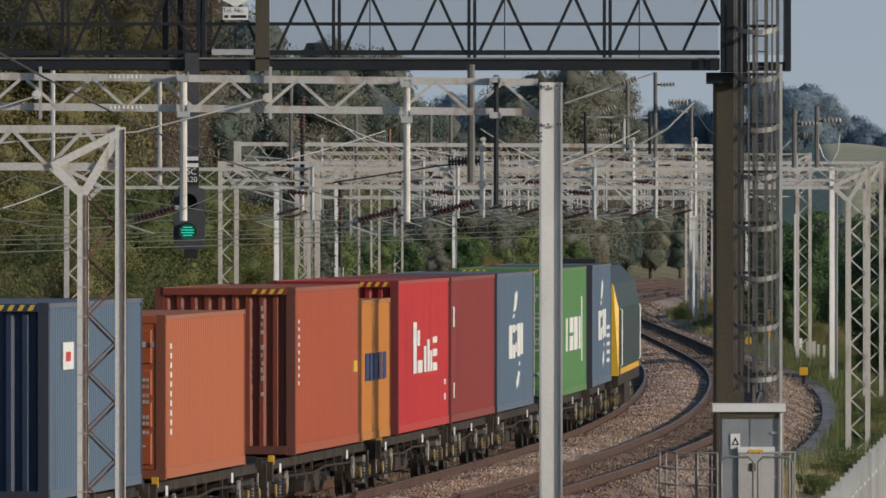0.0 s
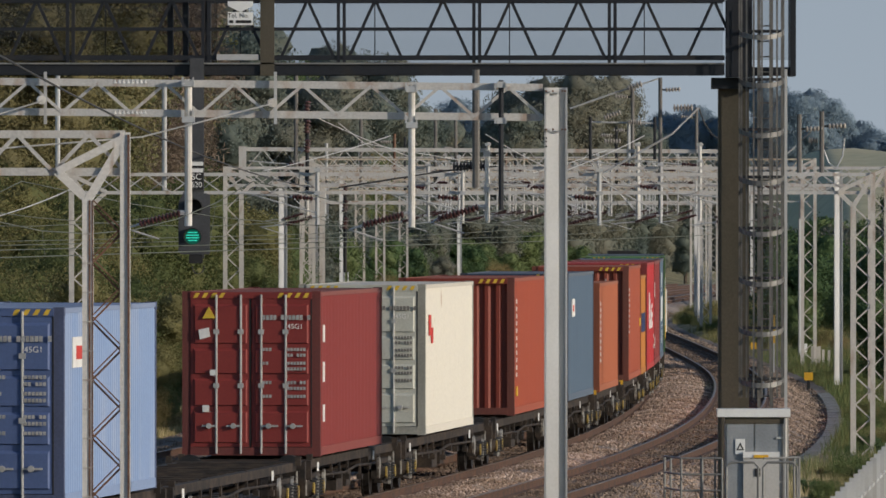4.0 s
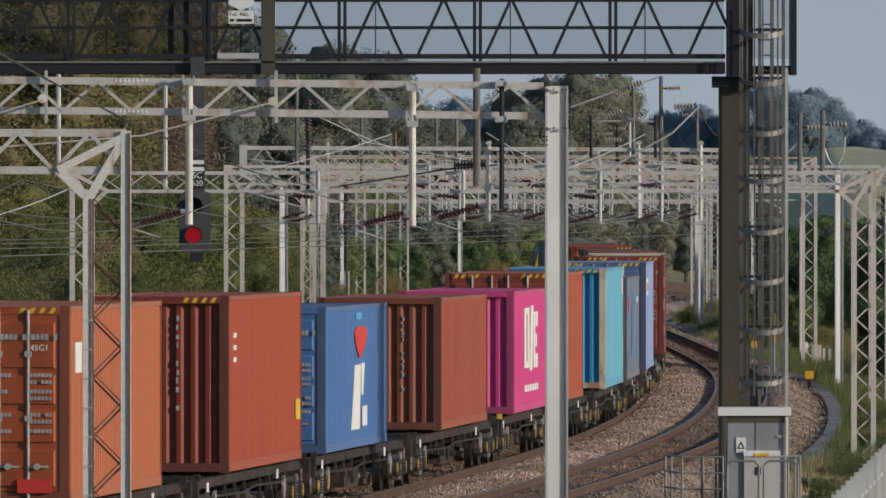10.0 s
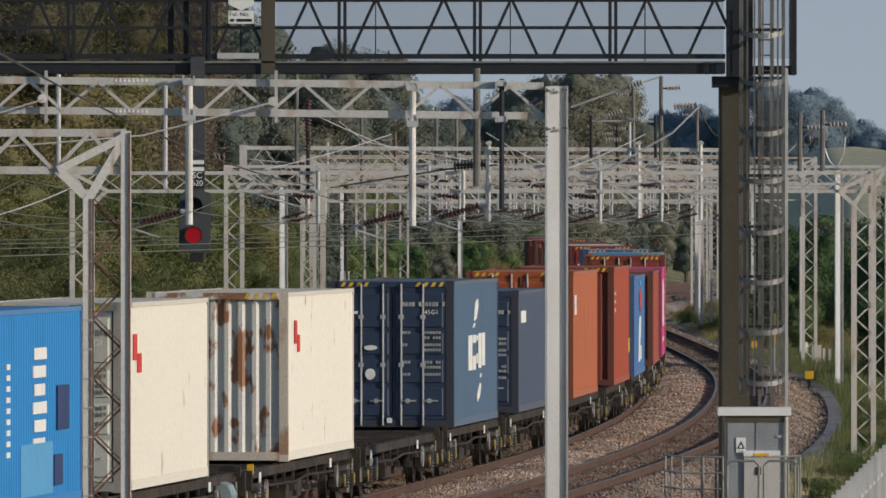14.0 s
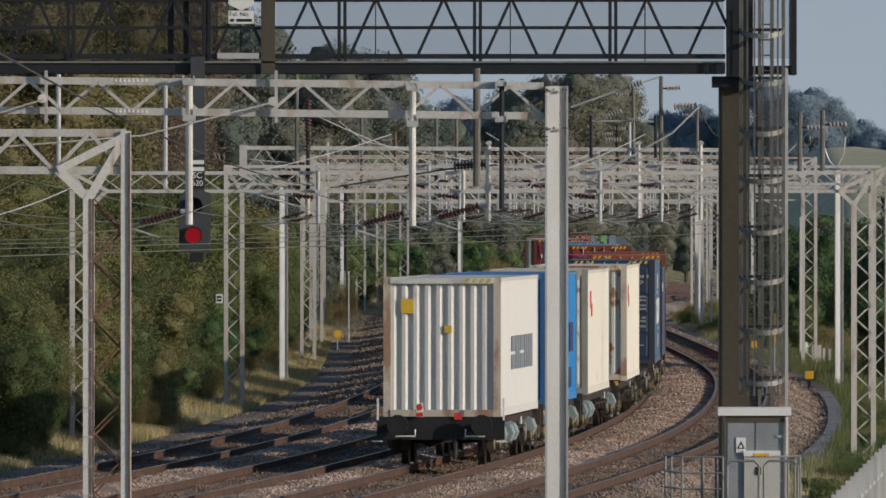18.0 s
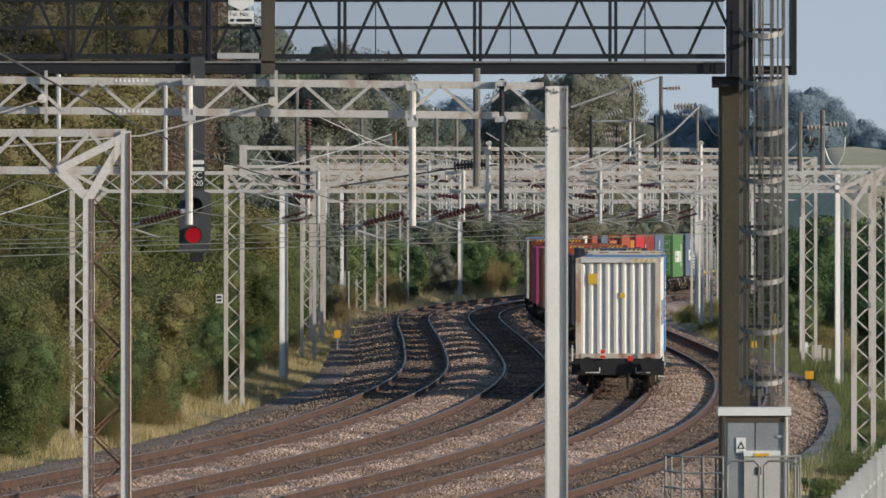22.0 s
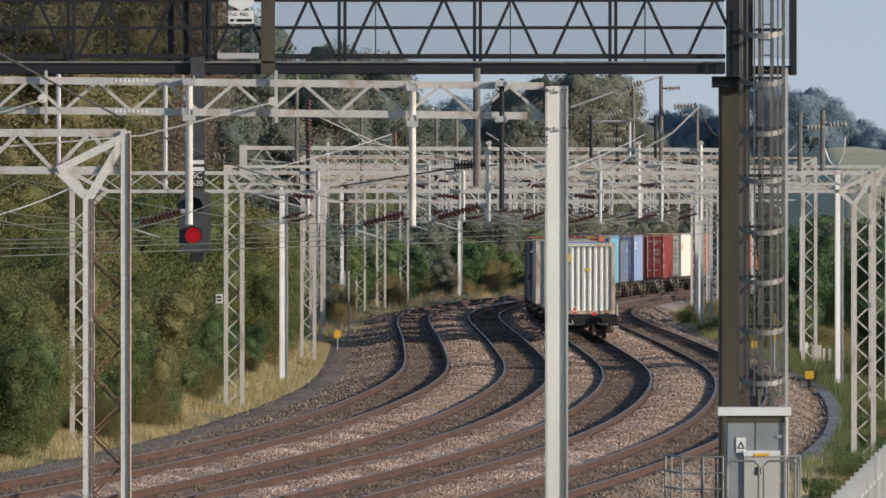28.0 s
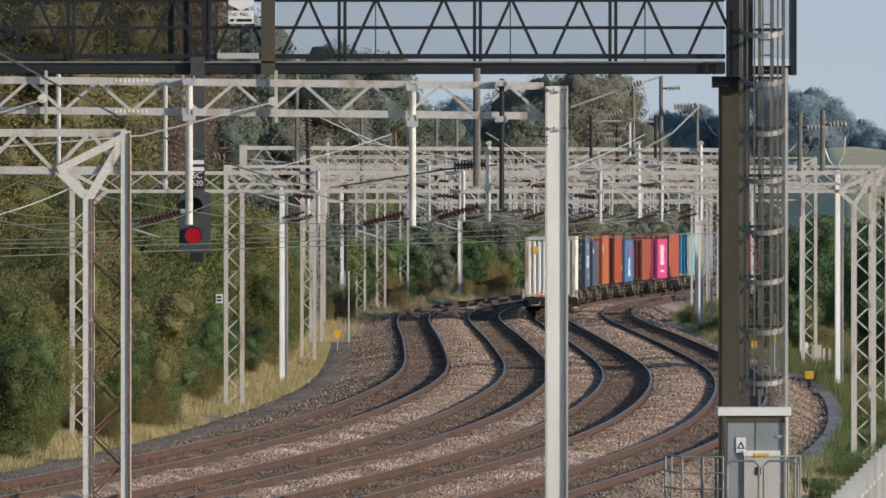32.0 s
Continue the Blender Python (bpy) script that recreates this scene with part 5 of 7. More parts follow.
C_CREAMEND = paint("grey_door_paint", (0.50, 0.50, 0.44), (0.36, 0.32, 0.25), 0.35)
# Side paints darkened so the shade on the ends is in their colour
C_RUST_END = paint("oxide_red_shaded_end", (0.20, 0.036, 0.021))
C_RUST2_END = paint("faded_oxide_shaded_end", (0.21, 0.046, 0.026))
C_BROWN_END = paint("brown_oxide_shaded_end", (0.20, 0.055, 0.032))
C_ORANGE_END = paint("orange_shaded_end", (0.33, 0.078, 0.026))
C_RED_END = paint("bright_red_shaded_end", (0.27, 0.018, 0.02))
M_LOGO_RED = material("red_marking", (0.62, 0.05, 0.035), 0.5, 0, 0.1, 4, 20, 0.0)
M_LOGO_BLUE = material("blue_patch", (0.115, 0.20, 0.34), 0.5, 0, 0.1, 2, 20, 0.0)
M_LOGO_SKY = material("pale_blue_patch", (0.10, 0.34, 0.60), 0.5, 0, 0.1, 2, 20, 0.0)
M_LOGO_GREY = material("grey_marking", (0.22, 0.24, 0.27), 0.5, 0, 0.1, 2, 20, 0.0)
M_LOGO_NAVY = material("navy_marking", (0.03, 0.05, 0.14), 0.5, 0, 0.1, 2, 20, 0.0)
W = M_MARK
code = bars(-5.5, -5.35, 1.2, 2.4, 9, W, 0.5, False)
CONTAINERS = [
    ("steel-blue shipping container with white lettering bars", C_MBLUE, 121.0, True, "folds", swoosh(W) + bars(3.0, 4.6, 0.5, 1.5, 5, W, 0.45, False)),
    ("green shipping container with tall white lettering bars", C_GREEN, 105.8, True, "doors", glyphs(-4, 4, 1.0, 1.75, 'iehi', W) + [('side', 3.5, 3.9, 0.7, 2.2, W)]),
    ("steel-blue shipping container with white lettering block", C_MBLUE, 83.2, True, "folds", swoosh(W)),
    ("plain rust-red shipping container", C_MAROON, 70.4, True, "folds", [("side", -5.4, -5.2, 0.5, 0.8, W), ("side", -5.5, -5.2, 1.9, 2.3, W)]),
    ("bright red shipping container with large white lettering", C_RED, 57.8, True, "folds", [('side', -2.6, -1.9, 1.1, 2.08, W), ('side', -1.7, -1.1, 1.62, 1.92, W), ('side', -1.6, -0.5, 1.10, 1.34, W), ('side', -0.1, 0.4, 1.1, 1.6, W), ('side', 0.7, 1.2, 1.1, 1.72, W), ('side', 1.4, 1.8, 1.1, 1.5, W), ('side', 2.0, 3.0, 1.1, 1.26, W), ('side', 2.0, 3.0, 1.38, 1.52, W), ('side', 2.0, 3.0, 1.64, 1.76, W)] + [("side", 4.8, 5.1, 0.5, 0.62, W), ("side", 4.8, 5.1, 0.8, 0.9, W)]),
    ("short amber shipping container with dark lettering", C_YELLOW, 50.0, False, "folds", bars(-2.2, 2.4, 1.1, 1.6, 5, M_LOGO_NAVY)),
    ("faded rust-red tall shipping container with folded end", C_RUST2, 37.4, True, "folds", code + endcol(0.62, 1.0, 2.6, 12) + [('end', -0.2, 0.35, 0.30, 0.52, M_STRIPE_Y), ('side', 4.9, 5.5, 1.3, 1.5, M_STRIPE_Y)]),
    ("orange-red standard shipping container with white code", C_ORANGE, 16.8, False, "doors", bars(-5.4, -5.2, 0.7, 2.2, 10, W, 0.6, False)),
    ("navy tall shipping container with grey-blue sides", C_MBLUE, 1.4, True, "folds", [("side", -4.3, -3.0, 1.9, 2.3, W), ("side", -4.0, -3.4, 2.02, 2.16, M_LOGO_RED), *endcol(-0.2, 0.8, 2.5, 11)]),
    ("rust-red tall shipping container with folded end", C_RUST, -18.4, True, "folds", bars(-5.4, -5.2, 0.8, 2.5, 11, W, 0.6, False) + endcol(0.3, 1.1, 2.6, 11) + [('end', -1.0, -0.78, 0.42, 0.64, M_STRIPE_Y), ('side', -5.45, -5.15, 0.4, 0.6, M_STRIPE_Y)]),
    ("cream tall shipping container with grey doors", C_CREAM, -42.6, True, "doors", [("side", -5.2, -4.7, 1.9, 2.3, M_LOGO_RED), ("side", -4.6, -4.2, 1.75, 2.05, M_LOGO_RED)]),
    ("maroon tall shipping container with white door codes", C_MAROON, -64.4, True, "doors", [("side", -5.6, -5.3, 0.6, 0.9, W), ("side", -5.6, -5.3, 1.3, 1.65, W), ("side", -5.6, -5.3, 2.0, 2.3, W), ("endpoly", ((-0.90, 2.05), (-0.72, 2.10), (-0.74, 2.26), (-0.92, 2.22)), W), ("endpoly", ((-0.85, 2.42), (-0.62, 2.42), (-0.74, 2.62)), M_STRIPE_Y), ("end", -0.72, -0.62, 1.42, 1.52, W), ("end", -0.85, -0.74, 0.78, 0.9, W)]),
    ("pale blue tall shipping container with a small red mark", C_PALEBLUE, -102.8, True, "doors", [("side", -5.0, -3.0, 2.0, 2.45, W), ("side", -4.6, -3.4, 2.12, 2.32, M_LOGO_RED)]),
    ("grey-blue standard shipping container with blue repair patches", C_GREY, -122.9, False, "doors", [("sidepoly", ((-1.5, 0.55), (1.6, 0.6), (2.0, 1.3), (1.7, 2.2), (0.2, 2.15), (-1.4, 2.05)), M_LOGO_BLUE), ("sidepoly", ((-5.0, 0.3), (-3.2, 0.34), (-3.0, 0.75), (-4.9, 0.72)), M_LOGO_BLUE), ("side", 3.4, 5.2, 0.5, 0.72, M_LOGO_BLUE), ("side", 3.2, 4.0, 1.9, 2.05, W), ("side", -5.0, -4.7, 1.7, 2.1, M_LOGO_RED)]),
    ("sky-blue tall shipping container with a deeply folded end", C_CYAN, -138.2, True, "folds", [*endcol(0.2, 0.5, 2.5, 11, 0.09), ("side", 5.0, 5.3, 2.2, 2.6, W)]),
    ("rust-red tall shipping container with locking bars", C_RUST2, -162.5, True, "doors", bars(-5.5, -5.2, 0.8, 2.5, 9, W, 0.6, False)),
    ("magenta shipping container with large white lettering", C_PINK, -177.0, False, "folds", [('side', -2.5, -1.9, 0.92, 2.2, W), ('side', -1.9, -1.5, 0.92, 1.06, W), ('side', -1.9, -1.5, 2.08, 2.2, W), ('side', -1.5, -0.9, 0.92, 2.2, W), ('sidepoly', ((-0.7, 0.86), (0.1, 0.86), (0.5, 2.24), (-0.3, 2.24)), W), ('side', 0.55, 1.1, 0.9, 2.1, W), ('side', 1.2, 2.0, 0.9, 1.2, W), ('side', 1.2, 1.7, 1.35, 1.62, W), ('side', 1.2, 2.0, 1.78, 2.1, W)] + bars(-2.4, 2.4, 0.42, 0.56, 6, W) + endcol(0.5, 0.9, 2.2, 9)),
    ("brown standard shipping container with folded end", C_BROWN, -197.2, False, "folds", endcol(0.45, 0.75, 2.25, 11)),
    ("blue standard shipping container with a white block and red mark", C_BLUE, -221.8, False, "doors", [("sidepoly", ((-1.1, 0.34), (0.5, 0.34), (0.75, 1.5), (-0.4, 1.5)), W), ("sidepoly", ((0.9, 0.95), (1.2, 0.95), (1.5, 1.52), (0.9, 1.52)), W), ("side", 1.1, 2.0, 0.38, 0.74, W), ("sidepoly", ((0.35, 1.62), (0.8, 1.64), (1.6, 1.84), (2.0, 2.06), (1.6, 2.19), (0.75, 2.18), (-0.1, 2.19), (-0.55, 2.06), (-0.2, 1.84)), M_LOGO_RED), ("side", -0.3, 0.8, 2.32, 2.44, M_LOGO_SKY)]),
    ("rust-red tall shipping container with a yellow-marked post", C_RUST, -238.3, True, "folds", bars(-5.3, -4.9, 1.8, 2.4, 3, W, 0.4, False) + endcol(0.35, 1.0, 2.6, 11) + [('side', 5.0, 5.7, 0.7, 1.05, M_STRIPE_Y), ('endpoly', ((-0.66, 1.78), (-0.44, 1.78), (-0.48, 1.95), (-0.62, 1.95)), M_STRIPE_Y)]),
    ("orange tall shipping container with panelled doors", C_ORANGE, -260.4, True, "doors", [("side", -5.4, -4.6, 1.9, 2.35, W), ("end", 0.45, 0.95, 0.15, 0.35, M_LOGO_RED)]),
    ("slate-blue standard shipping container with white codes", C_SLATE, -281.0, False, "doors", [("side", -5.2, -3.6, 1.9, 2.15, W)]),
    ("dark blue tall shipping container with four locking bars", C_DBLUE, -299.5, True, "doors", swoosh(W) + [('endpoly', ((-1.00, 1.52), (-0.76, 1.52), (-0.88, 1.72)), M_STRIPE_Y), ('end', -1.00, -0.75, 0.92, 1.22, M_TIMBER), ('endpoly', [(-0.43 + 0.10 * math.cos(k * 0.524), 1.06 + 0.11 * math.sin(k * 0.524)) for k in range(12)], W), ('endpoly', [(-0.42 + 0.13 * math.cos(k * 0.524), 1.58 + 0.05 * math.sin(k * 0.524)) for k in range(12)], W), ('endpoly', ((-1.06, 2.22), (-0.68, 2.25), (-0.68, 2.30), (-1.06, 2.28)), W), ('endpoly', ((-1.02, 2.36), (-0.84, 2.33), (-0.92, 2.40)), W), ('end', -0.10, 0.0, 0.10, 0.20, W)]),
    ("rust-streaked cream tall shipping container", C_CREAM_R, -334.0, True, "folds", [("side", -4.9, -4.5, 2.0, 2.4, M_LOGO_RED), ("side", -4.4, -4.0, 1.85, 2.15, M_LOGO_RED)]),
    ("cream tall shipping container with grey doors and rust stains", C_CREAM, -359.0, True, "doors", [("side", -4.7, -4.2, 2.0, 2.4, M_LOGO_RED), ("side", -4.1, -3.6, 1.8, 2.1, M_LOGO_RED)]),
    ("bright blue shipping container with white lettering", C_BRIGHT, -376.5, True, "folds", [('side', 0.1 + 0.15 * (k % 2), 1.5 + 0.1 * (k % 3), 0.85 + 0.26 * k, 1.02 + 0.26 * k, W) for k in range(6)] + [('side', -1.4, 2.4, 0.2, 0.95, M_LOGO_SKY), ('side', 3.0, 4.4, 1.1, 1.75, M_LOGO_NAVY)] + bars(-3.0, -2.6, 0.8, 2.2, 9, W, 0.5, False) + [("side", 2.6, 3.6, 0.3, 0.75, M_LOGO_NAVY)]),
    ("grey-white shipping container closing the train", C_WHITE, -392.0, True, "folds", glyphs(-2.6, 4.4, 0.95, 1.65, 'eoeoo', M_LOGO_GREY) + [("end", -0.85, -0.60, 2.15, 2.45, M_STRIPE_Y), ("end", 0.05, 0.20, 1.75, 1.9, M_STRIPE_Y)]),
]
for label, mat, s0, tall, end, marks in CONTAINERS:
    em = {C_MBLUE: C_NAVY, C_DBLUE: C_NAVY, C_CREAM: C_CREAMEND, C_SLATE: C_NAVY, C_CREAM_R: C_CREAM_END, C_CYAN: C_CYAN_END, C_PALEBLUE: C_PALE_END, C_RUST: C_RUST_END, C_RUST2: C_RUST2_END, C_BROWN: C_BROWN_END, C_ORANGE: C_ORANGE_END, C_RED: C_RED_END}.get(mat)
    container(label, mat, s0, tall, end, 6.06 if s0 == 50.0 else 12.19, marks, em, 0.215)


WHEEL = Shape()
WHEEL.tube([(-0.07, 0, 0), (-0.04, 0, 0), (-0.04, 0, 0), (0.07, 0, 0)], [0.45, 0.45, 0.42, 0.42], 20)
WHEEL_MESH = WHEEL.mesh("wheel")
WHEEL_MESH.materials.append(M_WHEEL)
HUB_MESH = Shape().tube([(0.05, 0, 0), (0.16, 0, 0)], [0.14, 0.10], 12).mesh("axle_box")
HUB_MESH.materials.append(M_UNDER)
M_OCHRE = material("grimy_ochre_paint", (0.46, 0.32, 0.07), 0.55, 0, 0.4, 6, 25, 0.05, (0.18, 0.12, 0.05), 0.45, 0.1)
COVER_MESH = Shape().tube([(0.15, 0, 0), (0.175, 0, 0), (0.18, 0, 0)], [0.115, 0.115, 0.05], 14).mesh("axle_cover")
COVER_MESH.materials.append(M_OCHRE)
SPRING_MESH = Shape().ribbed((0, 0, 0.30), (0, 0, 0.62), 0.06, 0.105, 6).mesh("coil_spring")
SPRING_MESH.materials.append(M_BLACK)
HANGER_MESH = Shape().box(-0.02, 0.02, -0.06, 0.06, 0.44, 0.82).box(-0.05, 0.05, -0.11, 0.11, 0.40, 0.50).mesh("hanger_bracket")
HANGER_MESH.materials.append(M_UNDER)
M_TEAL = material("pale_teal_paint", (0.30, 0.37, 0.38), 0.5, 0.1, 0.2, 3, 20, 0.05)
M_BRIGHT = material("worn_bright_steel", (0.62, 0.59, 0.53), 0.35, 0.4, 0.35, 9, 20, 0.05, (0.22, 0.19, 0.16), 0.5, 0.05)


def bogie(parent, y):
    fr = Shape()
    for sx in (-1, 1):
        x = sx * 0.98
        fr.box(x - 0.06, x + 0.06, y - 1.25, y + 1.25, 0.52, 0.70)
        fr.box(x - 0.08, x + 0.08, y - 0.42, y + 0.42, 0.24, 0.56)
        for q in (-0.9, 0.9):
            fr.box(x - 0.09, x + 0.09, y + q - 0.17, y + q + 0.17, 0.33, 0.60)
    fr.box(-0.95, 0.95, y - 0.2, y + 0.2, 0.45, 0.75)
    b = part("bogie_frame", fr, M_UNDER, parent)
    for q in (-0.62, -0.3, 0.3, 0.62):
        o = part("coil_spring", SPRING_MESH, None, b)
        o.location = (1.09, y + q, 0)
    for q in (-0.9, 0.9):
        o = part("axle_cover", COVER_MESH, None, b, "grimy ochre axle cover")
        o.location = (1.0, y + q, 0.45)
    part("brake_lever", Shape().bar((1.14, y - 0.05, 0.22), (1.14, y + 0.06, 0.74), 0.05, 0.03), M_BRIGHT, b, "worn pale brake lever")
    part("brake_rod", Shape().tube([(1.10, y - 1.35, 0.30), (1.10, y - 0.4, 0.24), (1.10, y + 1.3, 0.33)], 0.022, 6), M_UNDER, b)
    for sx in (-1, 1):
        for q in (-0.9, 0.9):
            o = part("wheel", WHEEL_MESH, None, b)
            o.location = (sx * 0.79, y + q, 0.45)
            if sx < 0:
                o.rotation_euler = (0, 0, math.pi)
            o = part("axle_box", HUB_MESH, None, b)
            o.location = (sx * 1.0, y + q, 0.45)
            if sx < 0:
                o.rotation_euler = (0, 0, math.pi)


CROSS_MESH = Shape().box(-0.91, 0.91, -0.07, 0.07, 0.80, 0.965).mesh("cross_member")
CROSS_MESH.materials.append(M_UNDER)


def wagon(s0, s1, last=False):
    """A skeletal container flat on two bogies."""
    L = s1 - s0
    w = thing("flat_wagon", "grimy dark container flat wagon on two bogies", "wagon", "wagons of the train")
    hl = L / 2
    for sx in (-1, 1):
        x = sx * 0.98
        part("side_beam", Shape().box(x - 0.07, x + 0.07, -hl + 0.15, hl - 0.15, 0.80, 0.95), M_UNDER, w)
    part("centre_sill", Shape().box(-0.25, 0.25, -hl, hl, 0.60, 0.90), M_UNDER, w)
    for y in np.arange(-hl + 0.6, hl - 0.4, 1.5):
        o = part("cross_member", CROSS_MESH, None, w)
        o.location = (0, y, 0)
    for sy in (-1, 1):
        part("headstock", Shape().box(-1.2, 1.2, sy * (hl - 0.12) - 0.1, sy * (hl - 0.12) + 0.1, 0.62, 0.96), M_BLACK if last and sy < 0 else M_UNDER, w)
        for sx in (-1, 1):
            part("buffer", Shape().tube([(sx * 0.87, sy * hl, 0.85), (sx * 0.87, sy * (hl + 0.25), 0.85), (sx * 0.87, sy * (hl + 0.25), 0.85), (sx * 0.87, sy * (hl + 0.34), 0.85)], [0.09, 0.09, 0.22, 0.22], 14), M_BLACK, w)
            part("spigot", Shape().box(sx * 1.12 - 0.05, sx * 1.12 + 0.05, sy * (hl - 0.6) - 0.05, sy * (hl - 0.6) + 0.05, 0.9, 1.06), M_YELLOW if sx > 0 and sy < 0 and int(abs(s0)) % 3 == 0 else M_UNDER, w)
        bogie(w, sy * (hl - 1.9))
    for k, y in enumerate(np.arange(-hl + 3.4, hl - 3.3, 1.9)):
        o = part("hanger_bracket", HANGER_MESH, None, w)
        o.location = (1.0, y + 0.33 * ((k * 5) % 3), 0.05 * ((k * 7) % 4))
    part("brake_pipe", Shape().tube([(1.04, -hl + 0.3, 0.66), (1.05, -1.0, 0.60), (1.03, 1.5, 0.67), (1.04, hl - 0.3, 0.62)], 0.025, 6), M_UNDER, w)
    for sy in (-1, 1):
        part("hook_plate", Shape().box(1.07, 1.09, sy * (hl - 0.42) - 0.06, sy * (hl - 0.42) + 0.06, 0.34, 0.80), M_BRIGHT, w, "pale worn end plate")
    under = Shape()
    under.box(0.55, 0.95, -1.6, -0.3, 0.28, 0.62)
    under.box(0.60, 0.95, 0.4, 1.3, 0.32, 0.62)
    under.tube([(-0.6, -1.5, 0.5), (-0.6, 0.6, 0.5)], 0.2, 12)
    part("brake_gear", under, M_UNDER, w)
    for y in (-hl + 3.6, hl - 3.6):
        part("hand_brake_wheel", Shape().tube([(1.07, y, 0.55), (1.11, y, 0.55)], [0.2, 0.2], 14), M_BRIGHT, w, "worn bright hand-brake wheel")
        part("load_plate", Shape().box(1.052, 1.062, y - 0.9, y - 0.6, 0.72, 0.88), M_WHITE, w)
    if s0 < -360:
        for y in (-hl + 1.9, -hl + 4.4, -hl + 5.6, hl - 2.2):
            part("spring_cover", Shape().tube([(1.0, y - 0.45, 0.62), (1.0, y + 0.45, 0.62)], [0.24, 0.24], 8), M_TEAL, w, "pale blue-grey equipment cover")
    if last:
        part("end_board", Shape().box(-1.32, 1.32, -hl - 0.02, -hl + 0.06, 0.55, 1.02), M_BLACK, w)
        lamp = part("tail_lamp", Shape().box(-0.50, -0.36, -hl - 0.14, -hl - 0.03, 1.02, 1.30), M_WHITE, w, "red and white tail lamp")
        part("lamp_lens", disc(-0.43, -hl - 0.16, 1.22, 0.065), M_LOGO_RED, lamp)
        part("red_band", Shape().box(-0.505, -0.355, -hl - 0.15, -hl - 0.135, 1.03, 1.11), M_LOGO_RED, lamp)
        part("coupling_cover", Shape().box(0.28, 0.44, -hl - 0.06, -hl - 0.02, 0.96, 1.10), M_LOGO_RED, w)
        for x in (-0.72, 0.72):
            pts = [(x - 0.20, -hl - 0.1, 0.76), (x - 0.20, -hl - 0.16, 0.62), (x + 0.20, -hl - 0.16, 0.62), (x + 0.20, -hl - 0.1, 0.76)]
            part("shunter_handle", Shape().tube(pts, 0.018, 6), M_WHITE, w, "white-painted shunter's handle")
        for x in (-1.30, 1.27):
            part("white_step_end", Shape().box(x - 0.12, x + 0.10, -hl - 0.08, -hl - 0.04, 0.50, 0.53), M_WHITE, w)
        for x in (-1.30, 1.30):
            part("hand_pole", Shape().box(x - 0.02, x + 0.02, -hl - 0.04, -hl, 0.95, 1.40), M_WHITE, w)
        part("hose", Shape().tube([(0.3, -hl - 0.1, 0.6), (0.3, -hl - 0.16, 0.15)], 0.05, 8), M_BLACK, w)
    rolling(w, s0, s1, 0.0)


spans = sorted((c[2], c[2] + (6.06 if c[2] == 50.0 else 12.19)) for c in CONTAINERS)
spans = [a for a in spans if a[0] != 50.0]
edges = [spans[0][0] - 0.35]
for (a0, a1), (b0, b1) in zip(spans, spans[1:]):
    gap = b0 - a1
    if gap > 20:
        edges += [a1 + 2.0, b0 - 2.0]
    else:
        edges.append((a1 + b0) / 2)
edges.append(spans[-1][1] + 0.6)
for i, (a, b) in enumerate(zip(edges, edges[1:])):
    wagon(a + (0.0 if i == 0 else 0.42), b - 0.42, i == 0)


def locomotive(s0):
    """A heavy diesel locomotive; only its rear end and side are seen."""
    L, hw = 20.6, 1.32
    g = paint("loco_green_paint", (0.036, 0.050, 0.043))
    yl = paint("loco_yellow_paint", (0.70, 0.42, 0.03))
    o = thing("diesel_locomotive", "green diesel locomotive with yellow ends at the train's head", "locomotive")
    hl = L / 2
    prof = [(-hw, 1.1), (hw, 1.1), (hw, 2.75), (1.18, 3.35), (0.8, 3.75), (-0.8, 3.75), (-1.18, 3.35), (-hw, 2.75)]
    s = Shape().sweep(prof, [((0, -hl + 1.6, 0), (1, 0)), ((0, hl - 1.6, 0), (1, 0))])
    n = len(prof)
    part("body", s, g, o)
    for sy in (-1, 1):
        cabs = Shape().sweep(prof, [((0, sy * (hl - 1.6), 0), (1, 0)), ((0, sy * (hl - 0.35), 0), (1, 0))])
        part("cab", cabs, g, o)
        face = Shape().add([(x, sy * (hl - 0.35 + (0.3 if z < 2.2 else 0.0)), z) for x, z in prof], [tuple(range(n)) if sy < 0 else tuple(reversed(range(n)))])
        front = part("cab_front", face, yl, o)
        for x in (-0.62, 0.62):
            part("windscreen", Shape().box(x - 0.5, x + 0.5, sy * (hl - 0.33) - 0.02, sy * (hl - 0.33) + 0.02, 2.45, 3.2), M_BLACK, front)
        for x in (-0.9, 0.9):
            part("tail_light", disc(x, sy * (hl - 0.02), 1.5, 0.09), M_LOGO_RED, front)
        part("grab_rail", Shape().tube([(1.30, sy * (hl - 1.7), 1.3), (1.36, sy * (hl - 1.7), 1.35), (1.36, sy * (hl - 1.7), 2.7), (1.30, sy * (hl - 1.7), 2.75)], 0.02, 6), M_WHITE, o)
        bogie(o, sy * (hl - 3.2))
        bogie(o, sy * (hl - 5.2))
    part("fuel_tank", Shape().box(-1.25, 1.25, -2.5, 2.5, 0.3, 1.1), M_UNDER, o)
    part("underframe", Shape().box(-1.3, 1.3, -hl + 0.3, hl - 0.3, 0.85, 1.1), M_UNDER, o)
    part("yellow_stripe", Shape().box(1.322, 1.328, -hl + 1.7, hl - 1.7, 1.12, 1.26), M_YELLOW, o)
    part("roof_exhaust", Shape().box(-0.5, 0.5, -2, 1, 3.75, 3.95), M_BLACK, o)
    rolling(o, s0, s0 + L, 0.0)


locomotive(135.2)


